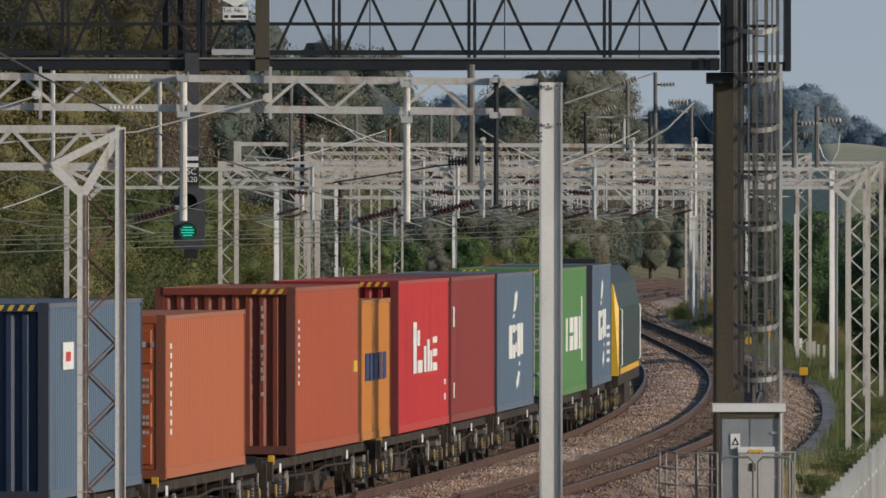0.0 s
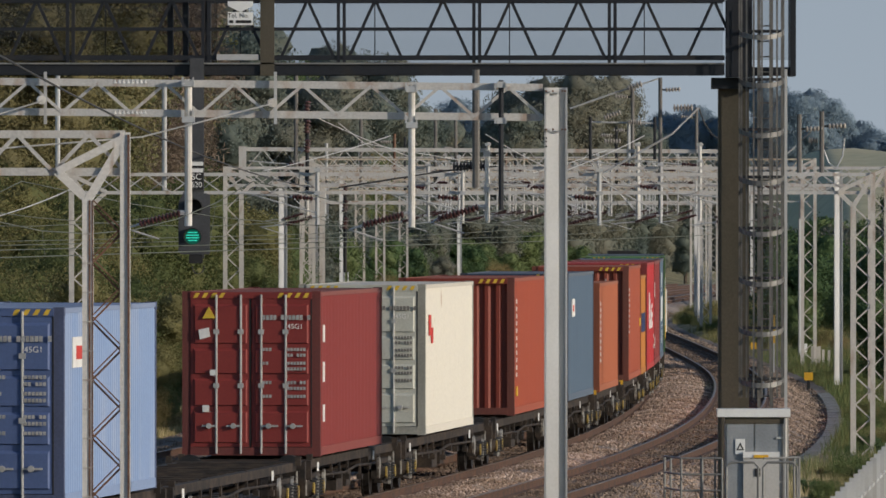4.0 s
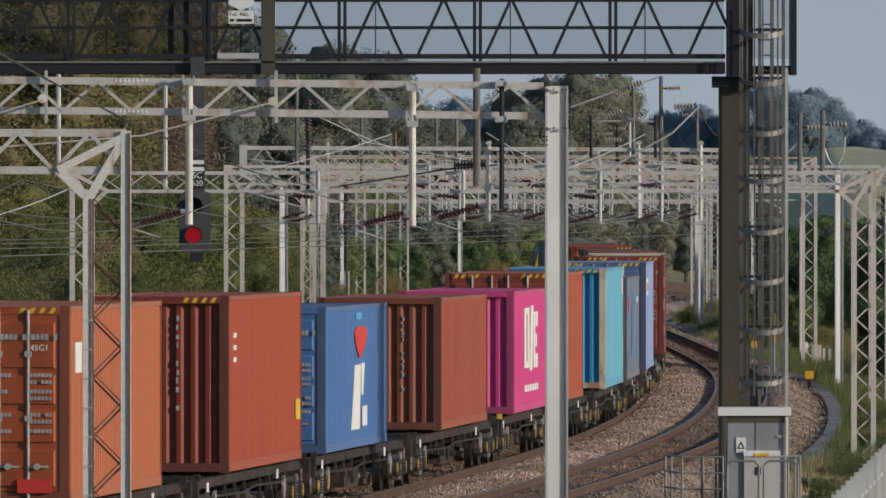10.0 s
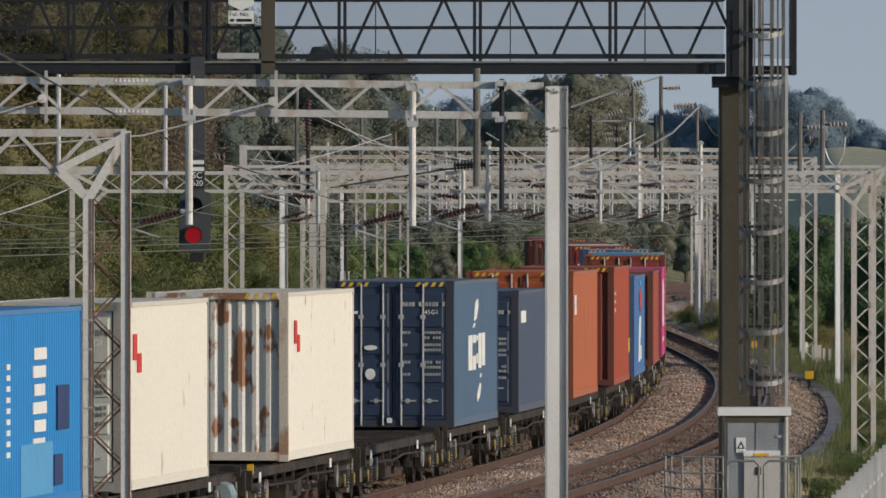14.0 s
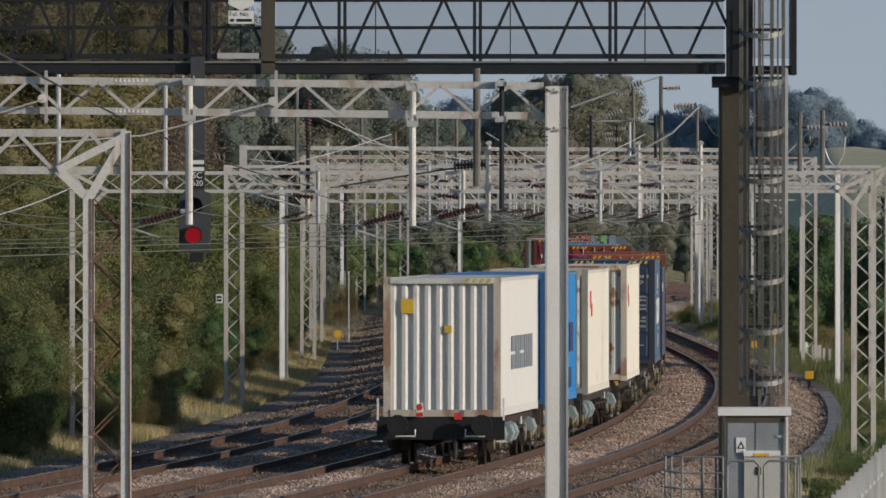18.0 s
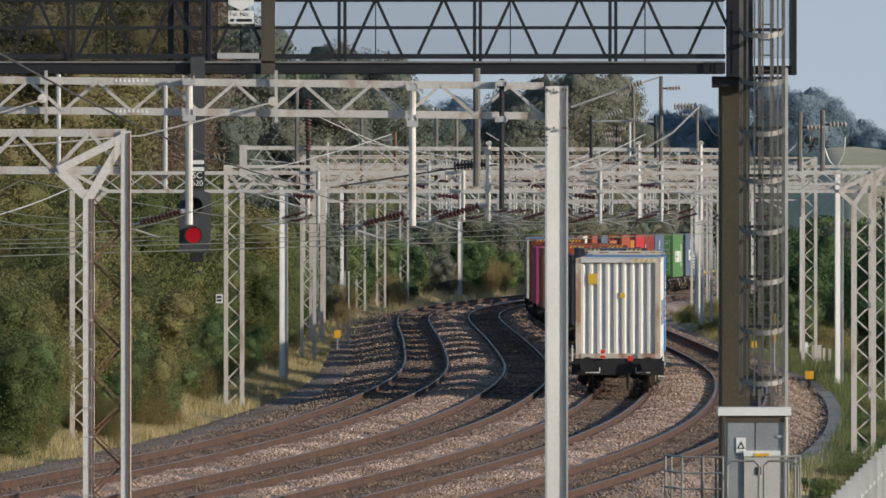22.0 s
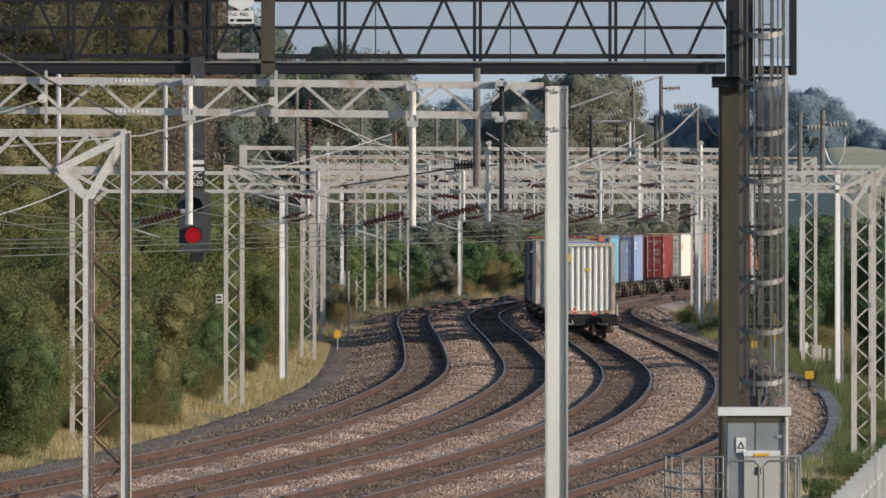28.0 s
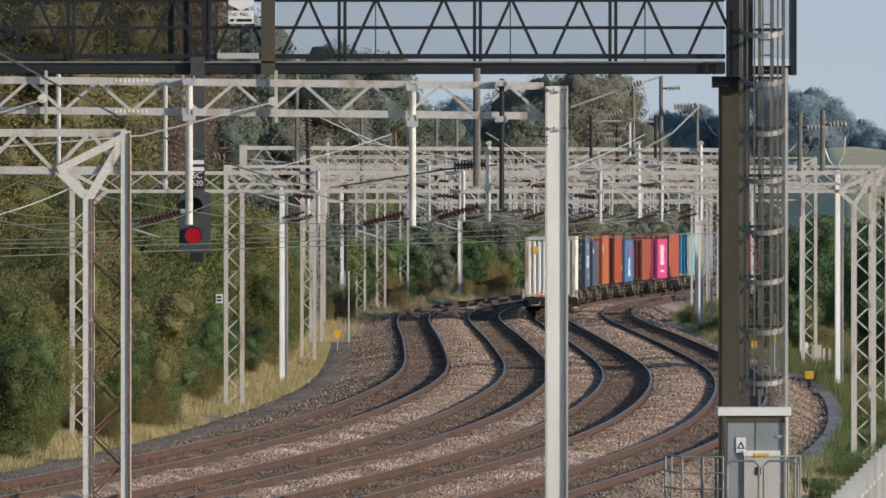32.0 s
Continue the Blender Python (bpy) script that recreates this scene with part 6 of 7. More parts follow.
# ---- vegetation ----
def leaf_cloud(n, size, lobes, seed, flat=0.6, slim=0.55, core=0.0):
    """Many small bent leaves scattered through the skin of several lobes (centre, radii); slim is a leaf's width over its length."""
    r = np.random.RandomState(seed)
    vol = np.array([lb[1][0] * lb[1][2] for lb in lobes])
    which = r.choice(len(lobes), n, p=vol / vol.sum())
    cen, rad = np.array([lb[0] for lb in lobes])[which], np.array([lb[1] for lb in lobes])[which]

    def unit(m):
        v = r.normal(size=(m, 3))
        return v / np.linalg.norm(v, axis=1, keepdims=True)
    d = unit(n)
    q = 0.50 + 0.55 * r.uniform(size=n) ** 0.45
    ph = which * 1.7
    q *= 1 + 0.17 * np.sin(5.1 * d[:, 0] + ph) * np.sin(4.3 * d[:, 2] + 2 * ph) + 0.13 * np.sin(11 * d[:, 1] + 3 * ph) * np.sin(9 * d[:, 2] + ph) + 0.05 * r.normal(size=n)
    p = cen + d * rad * q[:, None]
    keep = p[:, 2] > 0.02
    p, d = p[keep], d[keep]
    n = len(p)
    face = d * flat + unit(n) * (1 - flat)
    a = np.cross(face, unit(n))
    a /= np.linalg.norm(a, axis=1, keepdims=True) + 1e-9
    b = np.cross(face, a)
    b /= np.linalg.norm(b, axis=1, keepdims=True) + 1e-9
    k = (size * r.uniform(0.55, 1.4, n))[:, None]
    up = np.cross(a, b) * k * 0.25
    v = np.stack([p - a * k, p - b * k * slim + up, p + a * k, p + b * k * slim + up], 1)
    f = (np.array([0, 1, 2, 0, 2, 3])[None] + 4 * np.arange(n)[:, None]).reshape(-1)
    v, tri = v.reshape(-1, 3), [f]
    if core:
        # a lumpy inner mass of foliage behind the leaves
        ring, rows = 10, 6
        for (c, rr) in lobes:
            th, ph = np.meshgrid(np.linspace(0, 2 * math.pi, ring, endpoint=False), np.linspace(0.15, math.pi - 0.15, rows))
            q = core * (1 + 0.22 * r.normal(size=th.shape))
            pts = np.stack([c[0] + rr[0] * q * np.sin(ph) * np.cos(th), c[1] + rr[1] * q * np.sin(ph) * np.sin(th), np.maximum(0.02, c[2] + rr[2] * q * np.cos(ph))], -1).reshape(-1, 3)
            base = len(v)
            idx = [(base + i * ring + k, base + (i + 1) * ring + k, base + (i + 1) * ring + (k + 1) % ring, base + i * ring + k, base + (i + 1) * ring + (k + 1) % ring, base + i * ring + (k + 1) % ring) for i in range(rows - 1) for k in range(ring)]
            v = np.concatenate([v, pts])
            tri.append(np.array(idx).reshape(-1))
    f = np.concatenate(tri)
    me = bpy.data.meshes.new("leaves")
    me.vertices.add(len(v))
    me.vertices.foreach_set("co", v.reshape(-1).astype(np.float32))
    me.loops.add(len(f))
    me.loops.foreach_set("vertex_index", f.astype(np.int32))
    me.polygons.add(len(f) // 3)
    me.polygons.foreach_set("loop_start", np.arange(0, len(f), 3, dtype=np.int32))
    me.update(calc_edges=True)
    return me


def make_tree(name, label, height, spread, leaves, size, mat, bark, seed, trunk=0.16, lobes=9, low=0.3, cat="tree", flat=0.55, slim=0.55, core=0.0):
    rng = random.Random(seed)
    t = thing(name, label, cat, m=pose(0, 0, -60))
    w = Shape()
    top = Vector((rng.uniform(-0.3, 0.3), rng.uniform(-0.3, 0.3), height * 0.78))
    w.tube([(0, 0, -0.6), (0.05, 0, height * 0.25), tuple(top * 0.65), tuple(top)], [trunk, trunk * 0.8, trunk * 0.5, trunk * 0.15], 7)
    lb = []
    for i in range(lobes):
        a = 2.4 * i + rng.uniform(-0.4, 0.4)
        q = low + (1 - low) * ((i + 0.5) / lobes)
        rad = spread * (0.75 * math.sin(math.pi * min(1, 0.25 + 0.75 * (1 - q) + 0.15)) + 0.1) * rng.uniform(0.5, 1.0)
        z = height * q * 0.92
        c = (math.cos(a) * rad * 0.75, math.sin(a) * rad * 0.75, z)
        rr = spread * rng.uniform(0.34, 0.52)
        lb.append((c, (rr, rr, rr * rng.uniform(0.7, 1.0))))
        base = top * (0.25 + 0.6 * q * 0.8)
        w.tube([tuple(base), tuple(base.lerp(Vector(c), 0.6) + Vector((0, 0, 0.1))), c], [trunk * 0.4, trunk * 0.25, trunk * 0.08], 5)
    part("trunk", w, bark, t)
    part("crown", leaf_cloud(leaves, size, lb, seed, flat, slim, core), mat, t)
    return t


def scatter(proto, places, rng, lo=0.8, hi=1.2):
    for x, y, z, k in places:
        q = k * rng.uniform(lo, hi)
        c = copy_thing(proto, Matrix.Identity(4))
        c.matrix_basis = Matrix.LocRotScale((x, y, z), Euler((0, 0, rng.uniform(0, 6.28))), (q, q, q * rng.uniform(0.9, 1.15)))


def drop_proto(ob):
    for o in (*ob.children_recursive, ob):
        bpy.data.objects.remove(o)


rng = random.Random(11)
bush_a = make_tree("hawthorn_bush", "dense olive-green hawthorn bush on the railway bank", 4.2, 2.3, 42000, 0.036, M_LEAF, M_BARK, 1, 0.09, 17, 0.10, "bush", 0.5, core=0.56)
bush_b = make_tree("hawthorn_bush", "dark green leafy bush beside the railway", 3.4, 2.0, 38000, 0.034, M_LEAF_DARK, M_BARK, 2, 0.08, 15, 0.10, "bush", 0.5, core=0.56)
bush_c = make_tree("bramble_bush", "brownish autumn bush on the railway bank", 3.0, 1.9, 30000, 0.034, M_LEAF_AUTUMN, M_BARK, 3, 0.07, 18, 0.08, "bush", 0.3, 0.35)
tree_a = make_tree("ash_tree", "tall olive-green tree on the railway bank", 10.5, 3.6, 70000, 0.052, M_LEAF_TREE, M_BARK, 4, 0.2, 26, 0.22, "tree", 0.5, core=0.56)
tree_b = make_tree("birch_tree", "slender birch tree with bare reddish twigs and pale trunk", 11.0, 2.6, 26000, 0.11, M_TWIG, M_BIRCH, 5, 0.10, 20, 0.25, "tree", 0.2, 0.07)
tree_c = make_tree("oak_tree", "broad dark green tree beside the railway", 10.0, 4.4, 70000, 0.060, M_LEAF_DARK, M_BARK, 6, 0.25, 26, 0.18, "tree", 0.5, core=0.56)
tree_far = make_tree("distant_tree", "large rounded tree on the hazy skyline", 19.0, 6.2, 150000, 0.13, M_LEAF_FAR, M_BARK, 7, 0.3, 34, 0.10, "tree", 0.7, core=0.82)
weeds = make_tree("weed_clump", "low green weeds on the verge beside the path", 2.4, 2.6, 12000, 0.085, M_WEED, M_BARK, 8, 0.05, 20, 0.1, "weeds", 0.2, 0.3)
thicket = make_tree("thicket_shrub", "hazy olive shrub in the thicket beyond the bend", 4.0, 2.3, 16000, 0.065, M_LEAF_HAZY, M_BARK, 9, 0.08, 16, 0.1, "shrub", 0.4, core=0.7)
thicket_dark = make_tree("thicket_shrub", "hazy dark green shrub in the thicket beyond the bend", 3.6, 2.2, 16000, 0.065, M_LEAF_DARK, M_BARK, 10, 0.08, 16, 0.1, "shrub", 0.4, core=0.7)
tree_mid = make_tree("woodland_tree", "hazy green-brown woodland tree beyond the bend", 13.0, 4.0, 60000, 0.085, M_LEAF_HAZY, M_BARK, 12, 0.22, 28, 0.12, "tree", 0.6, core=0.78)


def bank_places(y0, y1, o0, o1, n, k0=0.8, k1=1.3):
    out = []
    for _ in range(n):
        y, o = rng.uniform(y0, y1), rng.uniform(o0, o1)
        p = beside(y, o)
        out.append((p.x, p.y, lift(o, y), rng.uniform(k0, k1)))
    return out


def edge_places(y0, y1, edge, n, k0, k1, reach, side=-1, size=2.0):
    """Bushes of scale k whose skirts stop short of an edge line."""
    out = []
    for _ in range(n):
        y, k = rng.uniform(y0, y1), rng.uniform(k0, k1)
        o = side * (edge + size * k * 0.95 + rng.uniform(0, reach) + 0.7 * noise.noise((y * 0.06, 0, 9)))
        p = beside(y, o)
        out.append((p.x, p.y, lift(o, y) - 0.1, k))
    return out


# the wooded bank on the left
scatter(bush_a, edge_places(292, 345, 10.4, 36, 0.35, 0.9, 2.5), rng)
scatter(bush_b, edge_places(292, 350, 10.5, 18, 0.3, 0.7, 2), rng)
scatter(bush_c, edge_places(290, 345, 10.3, 12, 0.2, 0.45, 1), rng)
scatter(bush_c, edge_places(345, 400, 11.2, 8, 0.25, 0.5, 1.5) + edge_places(400, 660, 11.1, 36, 0.2, 0.5, 1.5), rng)
scatter(bush_b, edge_places(345, 400, 11.0, 18, 0.4, 1.0, 3) + edge_places(400, 720, 11.0, 50, 0.35, 1.0, 3), rng)
scatter(bush_a, edge_places(345, 400, 11.3, 30, 0.5, 1.2, 7) + edge_places(400, 720, 11.2, 62, 0.5, 1.2, 6), rng)
scatter(bush_c, edge_places(300, 640, 12.8, 34, 0.6, 1.2, 6), rng)
scatter(tree_a, bank_places(340, 900, -34, -19, 56, 0.75, 1.1), rng)
scatter(tree_b, bank_places(350, 560, -30, -20, 16, 0.8, 1.15), rng)
scatter(tree_c, bank_places(420, 900, -34, -20, 22, 0.7, 1.05), rng)
scatter(tree_a, [(rng.uniform(-17.5, -13.2), rng.uniform(470, 560), 1.2, rng.uniform(1.15, 1.45)) for _ in range(10)], rng)
scatter(tree_b, [(rng.uniform(-15.0, -10.8), rng.uniform(480, 540), 1.2, rng.uniform(1.1, 1.3)) for _ in range(11)], rng)
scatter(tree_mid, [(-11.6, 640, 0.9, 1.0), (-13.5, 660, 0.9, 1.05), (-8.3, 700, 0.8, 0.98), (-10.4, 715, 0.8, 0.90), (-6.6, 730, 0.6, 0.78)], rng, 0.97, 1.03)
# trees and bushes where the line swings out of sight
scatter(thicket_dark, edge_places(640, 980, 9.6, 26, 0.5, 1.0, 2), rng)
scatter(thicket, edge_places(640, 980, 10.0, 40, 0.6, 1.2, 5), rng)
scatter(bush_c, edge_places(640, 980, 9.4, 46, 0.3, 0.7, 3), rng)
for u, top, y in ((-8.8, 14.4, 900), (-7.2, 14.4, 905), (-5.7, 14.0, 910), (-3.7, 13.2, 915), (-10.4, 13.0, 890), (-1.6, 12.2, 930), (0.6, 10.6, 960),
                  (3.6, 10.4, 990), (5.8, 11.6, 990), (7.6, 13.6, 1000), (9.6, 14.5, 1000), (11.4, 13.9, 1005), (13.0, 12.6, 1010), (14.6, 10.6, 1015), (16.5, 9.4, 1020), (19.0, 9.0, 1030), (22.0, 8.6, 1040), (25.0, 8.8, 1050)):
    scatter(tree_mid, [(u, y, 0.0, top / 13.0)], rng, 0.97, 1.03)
# bushes along the right side
scatter(weeds, edge_places(540, 780, 6.6, 36, 0.08, 0.3, 3, 1), rng)
scatter(weeds, edge_places(262, 420, 7.2, 60, 0.08, 0.26, 4, 1), rng)
scatter(weeds, edge_places(700, 950, 8.6, 40, 0.15, 0.45, 6, 1), rng)
scatter(weeds, edge_places(225, 330, 6.3, 90, 0.04, 0.11, 3.0, 1), rng)
scatter(weeds, edge_places(330, 460, 6.6, 50, 0.08, 0.22, 3, 1), rng)
scatter(bush_b, [(15.755, 445, -0.6, 1.2), (16.318, 450, -0.6, 1.4), (16.439, 470, -0.6, 1.3), (14.856, 430, -0.6, 0.9)], rng, 0.95, 1.05)
scatter(thicket_dark, [(rng.uniform(17.6, 24), rng.uniform(615, 690), -0.5, rng.uniform(1.1, 1.4)) for _ in range(8)], rng)
scatter(thicket, [(rng.uniform(17.6, 24), rng.uniform(615, 690), -0.5, rng.uniform(1.0, 1.3)) for _ in range(8)], rng)
scatter(thicket_dark, [(rng.uniform(16.4, 19), rng.uniform(600, 640), -0.5, rng.uniform(0.5, 0.9)) for _ in range(8)], rng)
scatter(bush_c, edge_places(420, 600, 8.6, 14, 0.15, 0.3, 2, 1), rng)
scatter(tree_c, bank_places(660, 900, 18, 34, 14, 0.5, 0.8), rng)
scatter(bush_b, edge_places(256, 330, 6.8, 30, 0.05, 0.13, 3.5, 1), rng)
scatter(bush_a, edge_places(246, 300, 7.0, 16, 0.05, 0.11, 3.0, 1), rng)
scatter(thicket_dark, [(15.9, 600, -0.5, 1.1), (17.0, 610, -0.5, 1.2), (15.2, 560, -0.5, 0.5), (14.2, 520, -0.5, 0.35)], rng, 0.95, 1.05)
# distant skyline
hill = Shape()
for i in range(13):
    for k in range(21):
        q = k / 20
        hill.v.append((30.424 + 40 * q, 1150 + 25 * i, -2 + 13.0 * math.sin(math.pi * i / 12) ** 0.7 * min(1, 7 * q) ** 0.6 + 0.8 * noise.noise((q * 7, i * 0.6, 1))))
hill.f = [(i * 21 + k, i * 21 + k + 1, (i + 1) * 21 + k + 1, (i + 1) * 21 + k) for i in range(12) for k in range(20)]
part("field_hill", hill, M_FIELD, kind="structure", smooth=True)
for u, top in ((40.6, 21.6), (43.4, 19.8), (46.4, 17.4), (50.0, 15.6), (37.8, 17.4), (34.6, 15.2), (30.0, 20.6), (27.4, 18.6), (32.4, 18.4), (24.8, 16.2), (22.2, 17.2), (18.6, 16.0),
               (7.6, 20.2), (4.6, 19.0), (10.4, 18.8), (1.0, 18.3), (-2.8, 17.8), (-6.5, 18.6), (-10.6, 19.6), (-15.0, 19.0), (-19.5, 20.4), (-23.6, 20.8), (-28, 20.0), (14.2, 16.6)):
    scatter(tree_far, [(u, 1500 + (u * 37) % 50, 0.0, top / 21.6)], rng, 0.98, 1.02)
for proto in (weeds, thicket, thicket_dark, bush_a, bush_b, bush_c, tree_a, tree_b, tree_c, tree_mid, tree_far):
    drop_proto(proto)


def grass_mass(name, label, y0, y1, o0, o1, n, h, mat, gap=-0.05):
    s = Shape()
    r = random.Random(name)
    for _ in range(n):
        y, o = r.uniform(y0, y1), r.uniform(o0, o1)
        if noise.noise((o * 0.5, y * 0.15, 5)) < gap + 0.35 * r.random():
            continue
        p = beside(y, o)
        z = lift(o, y) - 0.05
        k = h * r.uniform(0.4, 1.1)
        a = r.uniform(0, 6.28)
        dx, dy = 0.008 * math.cos(a), 0.008 * math.sin(a)
        lx, ly = k * r.uniform(-0.35, 0.35), k * r.uniform(-0.35, 0.35)
        s.add([(p.x - dx, p.y - dy, z), (p.x + dx, p.y + dy, z), (p.x + lx, p.y + ly, z + k)], [(0, 1, 2)])
    return tagged(part(name, s, mat), label, "grass", kind="stuff")


grass_mass("dry_grass", "pale dry grass along the foot of the bank", 286, 700, -12.8, -10.4, 260000, 0.34, M_STRAW, -0.18)
grass_mass("green_grass", "green tufts of grass along the bank", 285, 700, -14.2, -10.4, 130000, 0.36, M_GRASS, -0.2)
grass_mass("verge_grass", "tall mixed grass beside the access path", 215, 520, 6.35, 15, 130000, 0.42, M_GRASS)
grass_mass("verge_weeds", "green weedy grass along the access path", 285, 520, 6.35, 14, 90000, 0.5, M_WEED, -0.3)
grass_mass("verge_straw", "straw-coloured grass beside the access path", 215, 305, 6.5, 13, 50000, 0.40, M_STRAW, -0.1)
grass_mass("far_grass", "dry grass and weeds beyond the bend", 560, 960, -12.5, -8.9, 40000, 0.7, M_STRAW)
grass_mass("inner_verge_grass", "rough grass and weeds inside the bend", 520, 820, 6.3, 13, 50000, 0.6, M_GRASS)


# ---- lineside details ----
# concrete cable trough along the right-hand side, one lid after another
M_LID = material("grimy_concrete", (0.30, 0.30, 0.30), 0.85, 0, 0.35, 1.5, 25, 0.1)
trough = thing("cable_trough", "grey concrete cable trough with butted lids beside the ballast", "cable trough")
LID = Shape().box(-0.19, 0.19, -0.48, 0.48, -0.06, 0.0).mesh("trough_lid")
LID.materials.append(M_LID)
for k in range(172):
    y = 245 + k * 1.0
    p = beside(y, 6.2, -0.475 + 0.012 * ((k * 7) % 3))
    lid = part("trough_lid", LID, None, trough)
    lid.matrix_basis = pose(p.x, p.y, p.z, 0, 0, -math.degrees(math.atan(line(y)[1])) + (k * 5 % 3 - 1) * 0.6)

# palisade fence on the right
fence = thing("palisade_fence", "pale grey steel palisade fence stepping up the verge", "fence")
PALE = Shape().add([(-0.035, 0, 0), (0.035, 0, 0), (0.035, 0, 1.72), (0, 0, 1.80), (-0.035, 0, 1.72), (-0.035, 0.012, 0), (0.035, 0.012, 0), (0.035, 0.012, 1.72), (0, 0.012, 1.80), (-0.035, 0.012, 1.72)],
                   [(0, 1, 2, 3, 4), (9, 8, 7, 6, 5), (0, 5, 6, 1), (1, 6, 7, 2), (2, 7, 8, 3), (3, 8, 9, 4), (4, 9, 5, 0)]).mesh("pale")
PALE.materials.append(M_WHITE_STEEL)
for k in range(17):
    y0 = 182 + 2.6 * k
    zt = -0.62 + 0.012 * k
    x0, x1 = 5.609 + 0.0565 * (y0 - 188), 5.609 + 0.0565 * (y0 + 2.6 - 188)
    part("fence_post", Shape().box(x0 - 0.05, x0 + 0.05, y0 - 0.05, y0 + 0.05, -0.9, zt + 1.85), M_GALV, fence)
    for z in (0.35, 1.45):
        part("fence_rail", Shape().bar((x0, y0, zt + z), (x1, y0 + 2.6, zt + z), 0.05), M_GALV, fence)
    for j in range(16):
        q = (j + 0.5) / 16
        o = part("pale", PALE, None, fence)
        o.matrix_basis = pose(x0 + (x1 - x0) * q - 0.03, y0 + 2.6 * q, zt, 0, 0, 86.5)

box = thing("yellow_box", "small yellow trackside box on a short black post", "trackside box")
yb = 428
part("box_body", Shape().box(11.759, 12.035, yb, yb + 0.2, -0.221, 0.036), M_YELLOW, box)
part("short_post", Shape().box(11.833, 11.943, yb + 0.05, yb + 0.15, -0.62, -0.221), M_BLACK, box)
marker = thing("marker_post", "short white trackside marker post", "marker post")
part("post", Shape().box(14.1, 14.232, 514, 514.1, -0.8, 0.097), M_WHITE, marker)
for u, v in ((13.579, 0.319), (13.767, 0.288), (13.986, 0.184), (14.206, 0.162), (13.84, 0.303)):
    stub = thing("fence_stake", "grey weathered wooden fence stake in the grass", "stake", "stakes of an old fence")
    part("stake", Shape().box(u - 0.05, u + 0.05, 470 + u, 470.1 + u, -1.0, v), M_CONC, stub)
for x0, x1, y, z0, z1 in ((11.819, 12.035, 505, -0.028, 0.232), (11.785, 11.866, 470, 0.565, 1.572), (-4.362, -4.112, 530, 0.116, 0.411)):
    sg = thing("yellow_plate", "small yellow plate on a thin post beside the line", "sign")
    part("plate", Shape().box(x0, x1, y, y + 0.03, z0, z1), M_YELLOW, sg)
    part("thin_post", Shape().box((x0 + x1) / 2 - 0.02, (x0 + x1) / 2 + 0.02, y + 0.03, y + 0.07, -0.9, z1), M_GALV, sg)
tag = thing("location_plate", "small white number plate on the portal leg", "sign")
part("plate", Shape().box(-6.491, -6.297, 376.75, 376.78, 2.608, 2.866), M_WHITE, tag)
for v in (2.785, 2.688):
    part("writing_bar", Shape().box(-6.459, -6.329, 376.738, 376.745, v - 0.03, v + 0.03), M_BLACK, tag)
lone = thing("slim_mast", "slim grey trackside mast", "mast")
part("pole", Shape().tube([(13.789, 509, -0.9), (13.789, 509, 4.969)], 0.05, 8), M_GALV, lone)
lone2 = thing("slim_mast", "slim grey trackside mast", "mast")
part("pole", Shape().tube([(-4.009, 560, -0.9), (-4.009, 560, 2.653)], 0.035, 8), M_GALV, lone2)


# ---- feeder cables and strain insulators ----
def cable(label, pts, r, mat, sag=0.0):
    c = thing("feeder_cable", label, "cable", "cables over the line")
    a, b = Vector(pts[0]), Vector(pts[-1])
    if len(pts) == 2 and sag:
        pts = [a.lerp(b, k / 12) - Vector((0, 0, sag * 4 * (k / 12) * (1 - k / 12))) for k in range(13)]
    part("conductor", Shape().tube(pts, r, 6), mat, c)
    return c


def string(parent, a, b, n=6, r=0.10, mat=None):
    part("insulator", Shape().ribbed(a, b, 0.03, r, n), mat or M_GLASSINS, parent, "pale ribbed insulator string")


c = cable("dark feeder cable slung across the line", [(-5.426, 150, 7.297), (-3.168, 330, 5.872)], 0.014, M_CABLE, 0.3)
c = cable("pale tensioned cable with an insulator string", [(3.652, 377, 8.213), (4.945, 377, 8.665), (6.173, 377, 9.069)], 0.025, M_GALV)
string(c, (5.3, 376.9, 8.778), (5.72, 376.9, 8.924), 5)
c = cable("pale feeder cable with a strain insulator", [(7.336, 377, 8.245), (6.561, 377, 7.486), (4.46, 377, 6.274)], 0.03, M_GALV)
string(c, (6.593, 376.9, 8.229), (7.175, 376.9, 8.245), 6, 0.11)
c = cable("dark jumper cable hanging from an insulator", [(7.336, 377.3, 8.245), (7.498, 377.3, 7.809), (7.724, 377.3, 7.469), (8.015, 377.3, 7.275)], 0.022, M_CABLE)
c = cable("pale busbar with insulators", [(4.492, 400, 7.977), (6.447, 400, 7.943)], 0.03, M_GALV)
string(c, (5.624, 399.9, 7.977), (6.035, 399.9, 7.96), 6, 0.10)
string(c, (4.904, 399.9, 8.097), (5.418, 399.9, 8.286), 6, 0.09)
string(c, (4.904, 399.9, 7.394), (5.418, 399.9, 7.394), 6, 0.09)
part("post", Shape().tube([(6.447, 400, 6.846), (6.447, 400, 8.132)], 0.05, 8), M_DARK, c)
part("post", Shape().tube([(4.492, 400, 6.846), (4.492, 400, 8.132)], 0.05, 8), M_DARK, c)
c = cable("pale strut with insulators beside the poles", [(8.118, 311.4, 6.614), (8.838, 311.4, 7.294)], 0.02, M_GALV)
string(c, (8.638, 311.3, 6.961), (8.878, 311.3, 6.961), 4, 0.08)
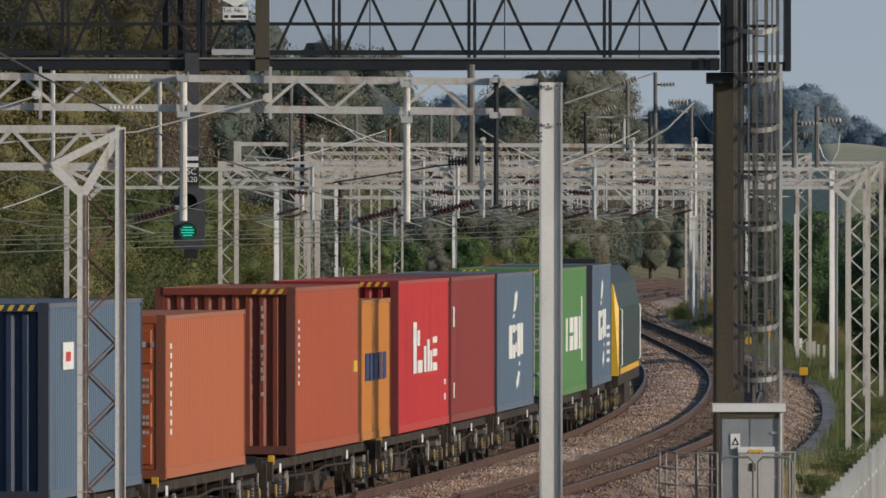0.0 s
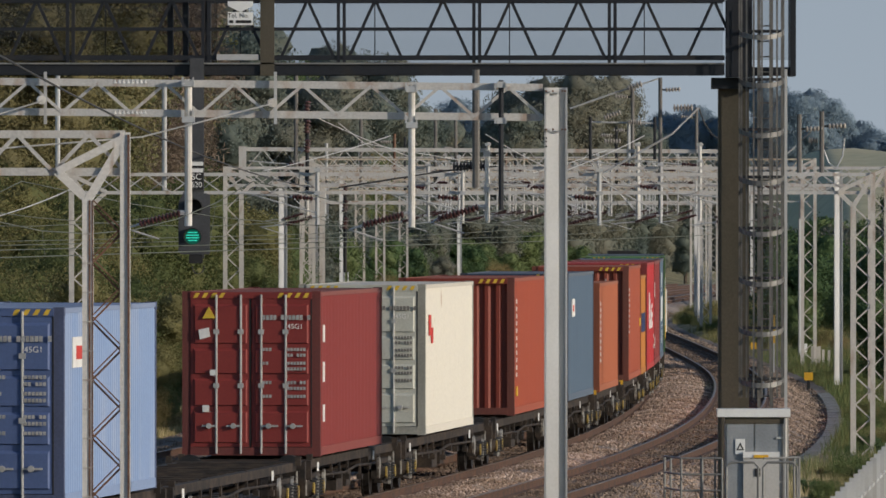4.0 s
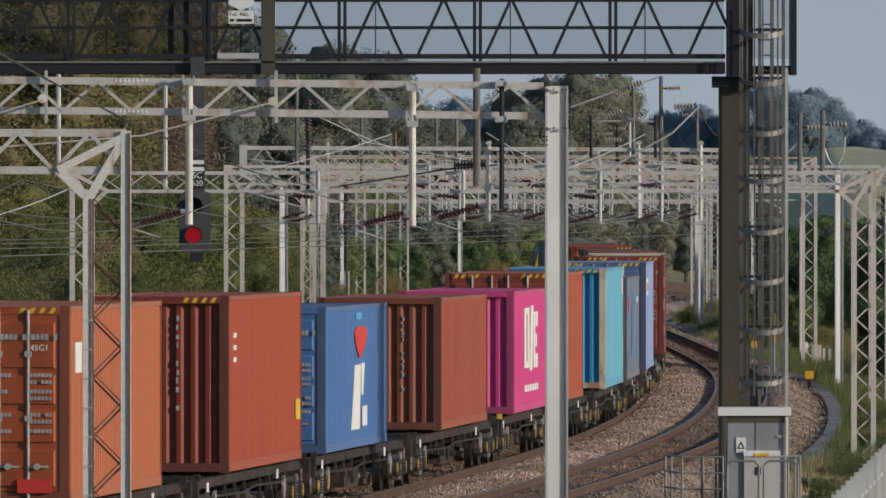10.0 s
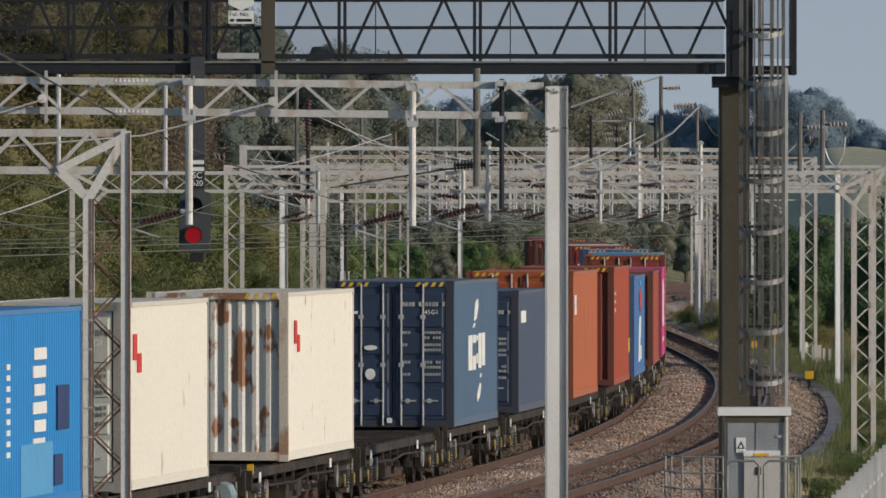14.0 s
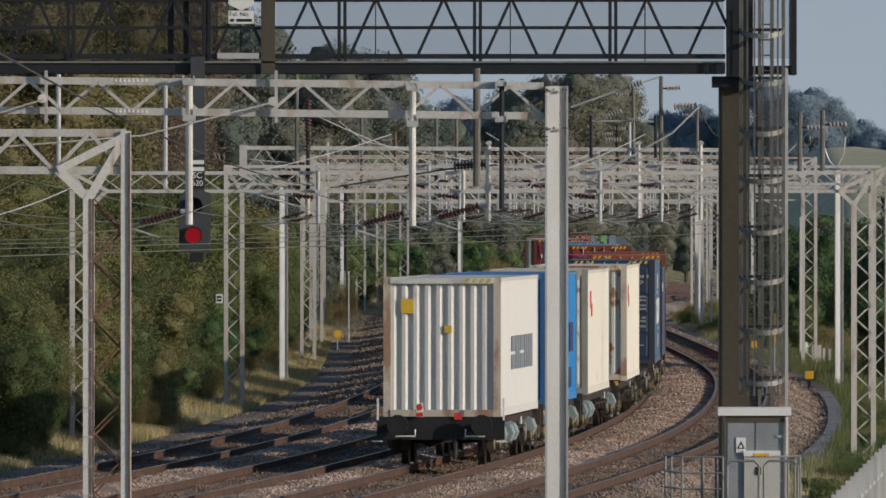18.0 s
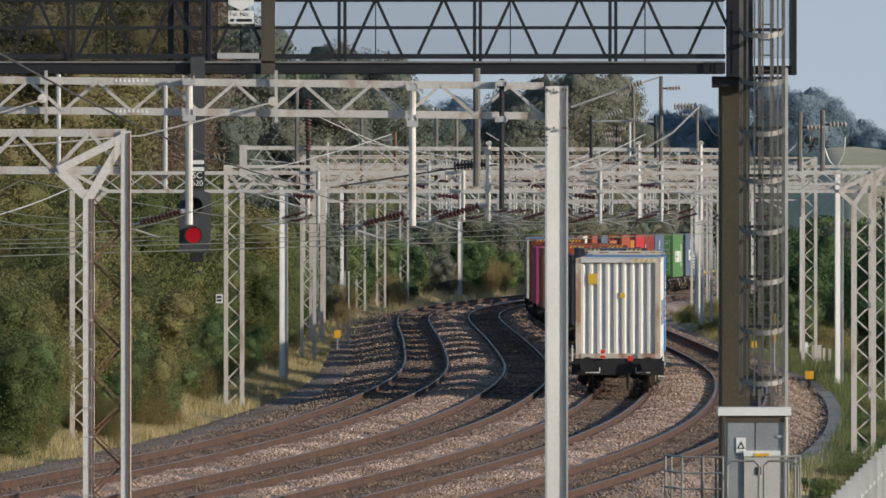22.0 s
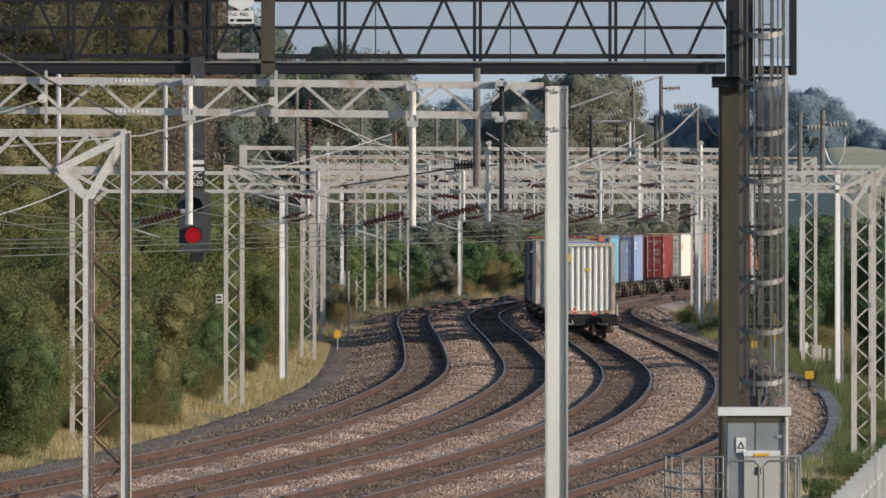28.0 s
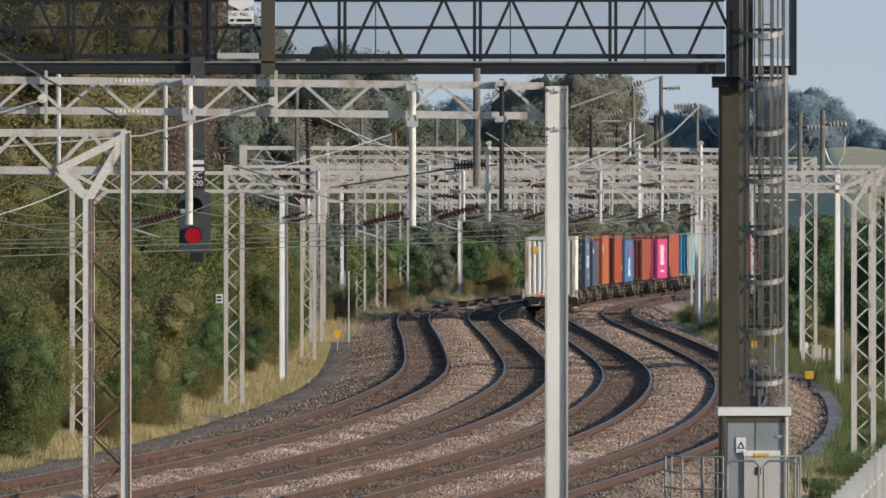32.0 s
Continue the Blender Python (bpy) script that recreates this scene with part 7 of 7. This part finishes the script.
c = cable("hanging jumper loop below an insulator", [(9.505, 311.4, 7.001), (9.451, 311.4, 6.574), (9.305, 311.4, 6.281), (9.118, 311.4, 6.441), (8.985, 311.4, 6.801)], 0.02, M_GALV)
c = cable("pale tie rod with a round clamp", [(-2.551, 197.64, 6.911), (-4.512, 197.64, 6.412), (-6.792, 197.64, 6.227)], 0.0126, M_TUBE)
c = cable("pale tie rod with a round clamp", [(-5.998, 197.64, 6.953), (-6.792, 197.64, 6.708)], 0.0126, M_TUBE)
beads = thing("insulator_row", "row of small pale insulators along the boom", "insulator")
for z in (7.240, 6.782):
    for k in range(8):
        x = -4.914 + k * 0.065
        part("bead", Shape().tube([(x, 197.80, z - 0.022), (x, 197.80, z - 0.002), (x, 197.80, z), (x, 197.80, z + 0.028)], [0.030, 0.030, 0.016, 0.020], 8), M_WHITE_STEEL, beads)
# long dark insulator assembly hanging behind the broad mast
c = cable("dark bus pipe with a large ribbed insulator", [(-2.366, 300, 5.823), (0.077, 300, 6.208), (1.234, 300, 6.311)], 0.02, M_CABLE)
string(c, (0.231, 299.9, 6.298), (1.003, 299.9, 6.324), 10, 0.12, M_DARK)
for k, (u0, v0, u1, v1, y) in enumerate(((-9.305, 5.136, -7.8, 5.773, 270), (-3.168, 7.641, -0.339, 6.509, 330), (-2.682, 7.565, -0.933, 6.326, 340),
                                      (-4.441, 6.297, -1.33, 7.216, 330), (1.173, 7.388, 3.179, 6.385, 360), (3.24, 6.356, 5.491, 7.331, 350),
                                      (-2.592, 7.462, 3.168, 6.562, 420), (1.989, 6.246, 5.075, 7.154, 400))):
    cable("slanting pale stay wire between the portals", [(u0, y, v0), (u1, y + 8, v1)], 0.013, M_GALV, 0.05)



def motions():
    for ob, s0, s1, z in RUNS:
        walk(ob, [(t, ride(s0, s1, z, t)) for t in range(33)])
    c = spectacle.location.copy()
    walk(spectacle, [(t, pose(c.x, c.y, c.z, 0, a, 0)) for t, a in ((0.0, 0), (4.4, 0), (4.45, 60), (4.5, 120), (4.55, 180), (32.0, 180))])


motions()
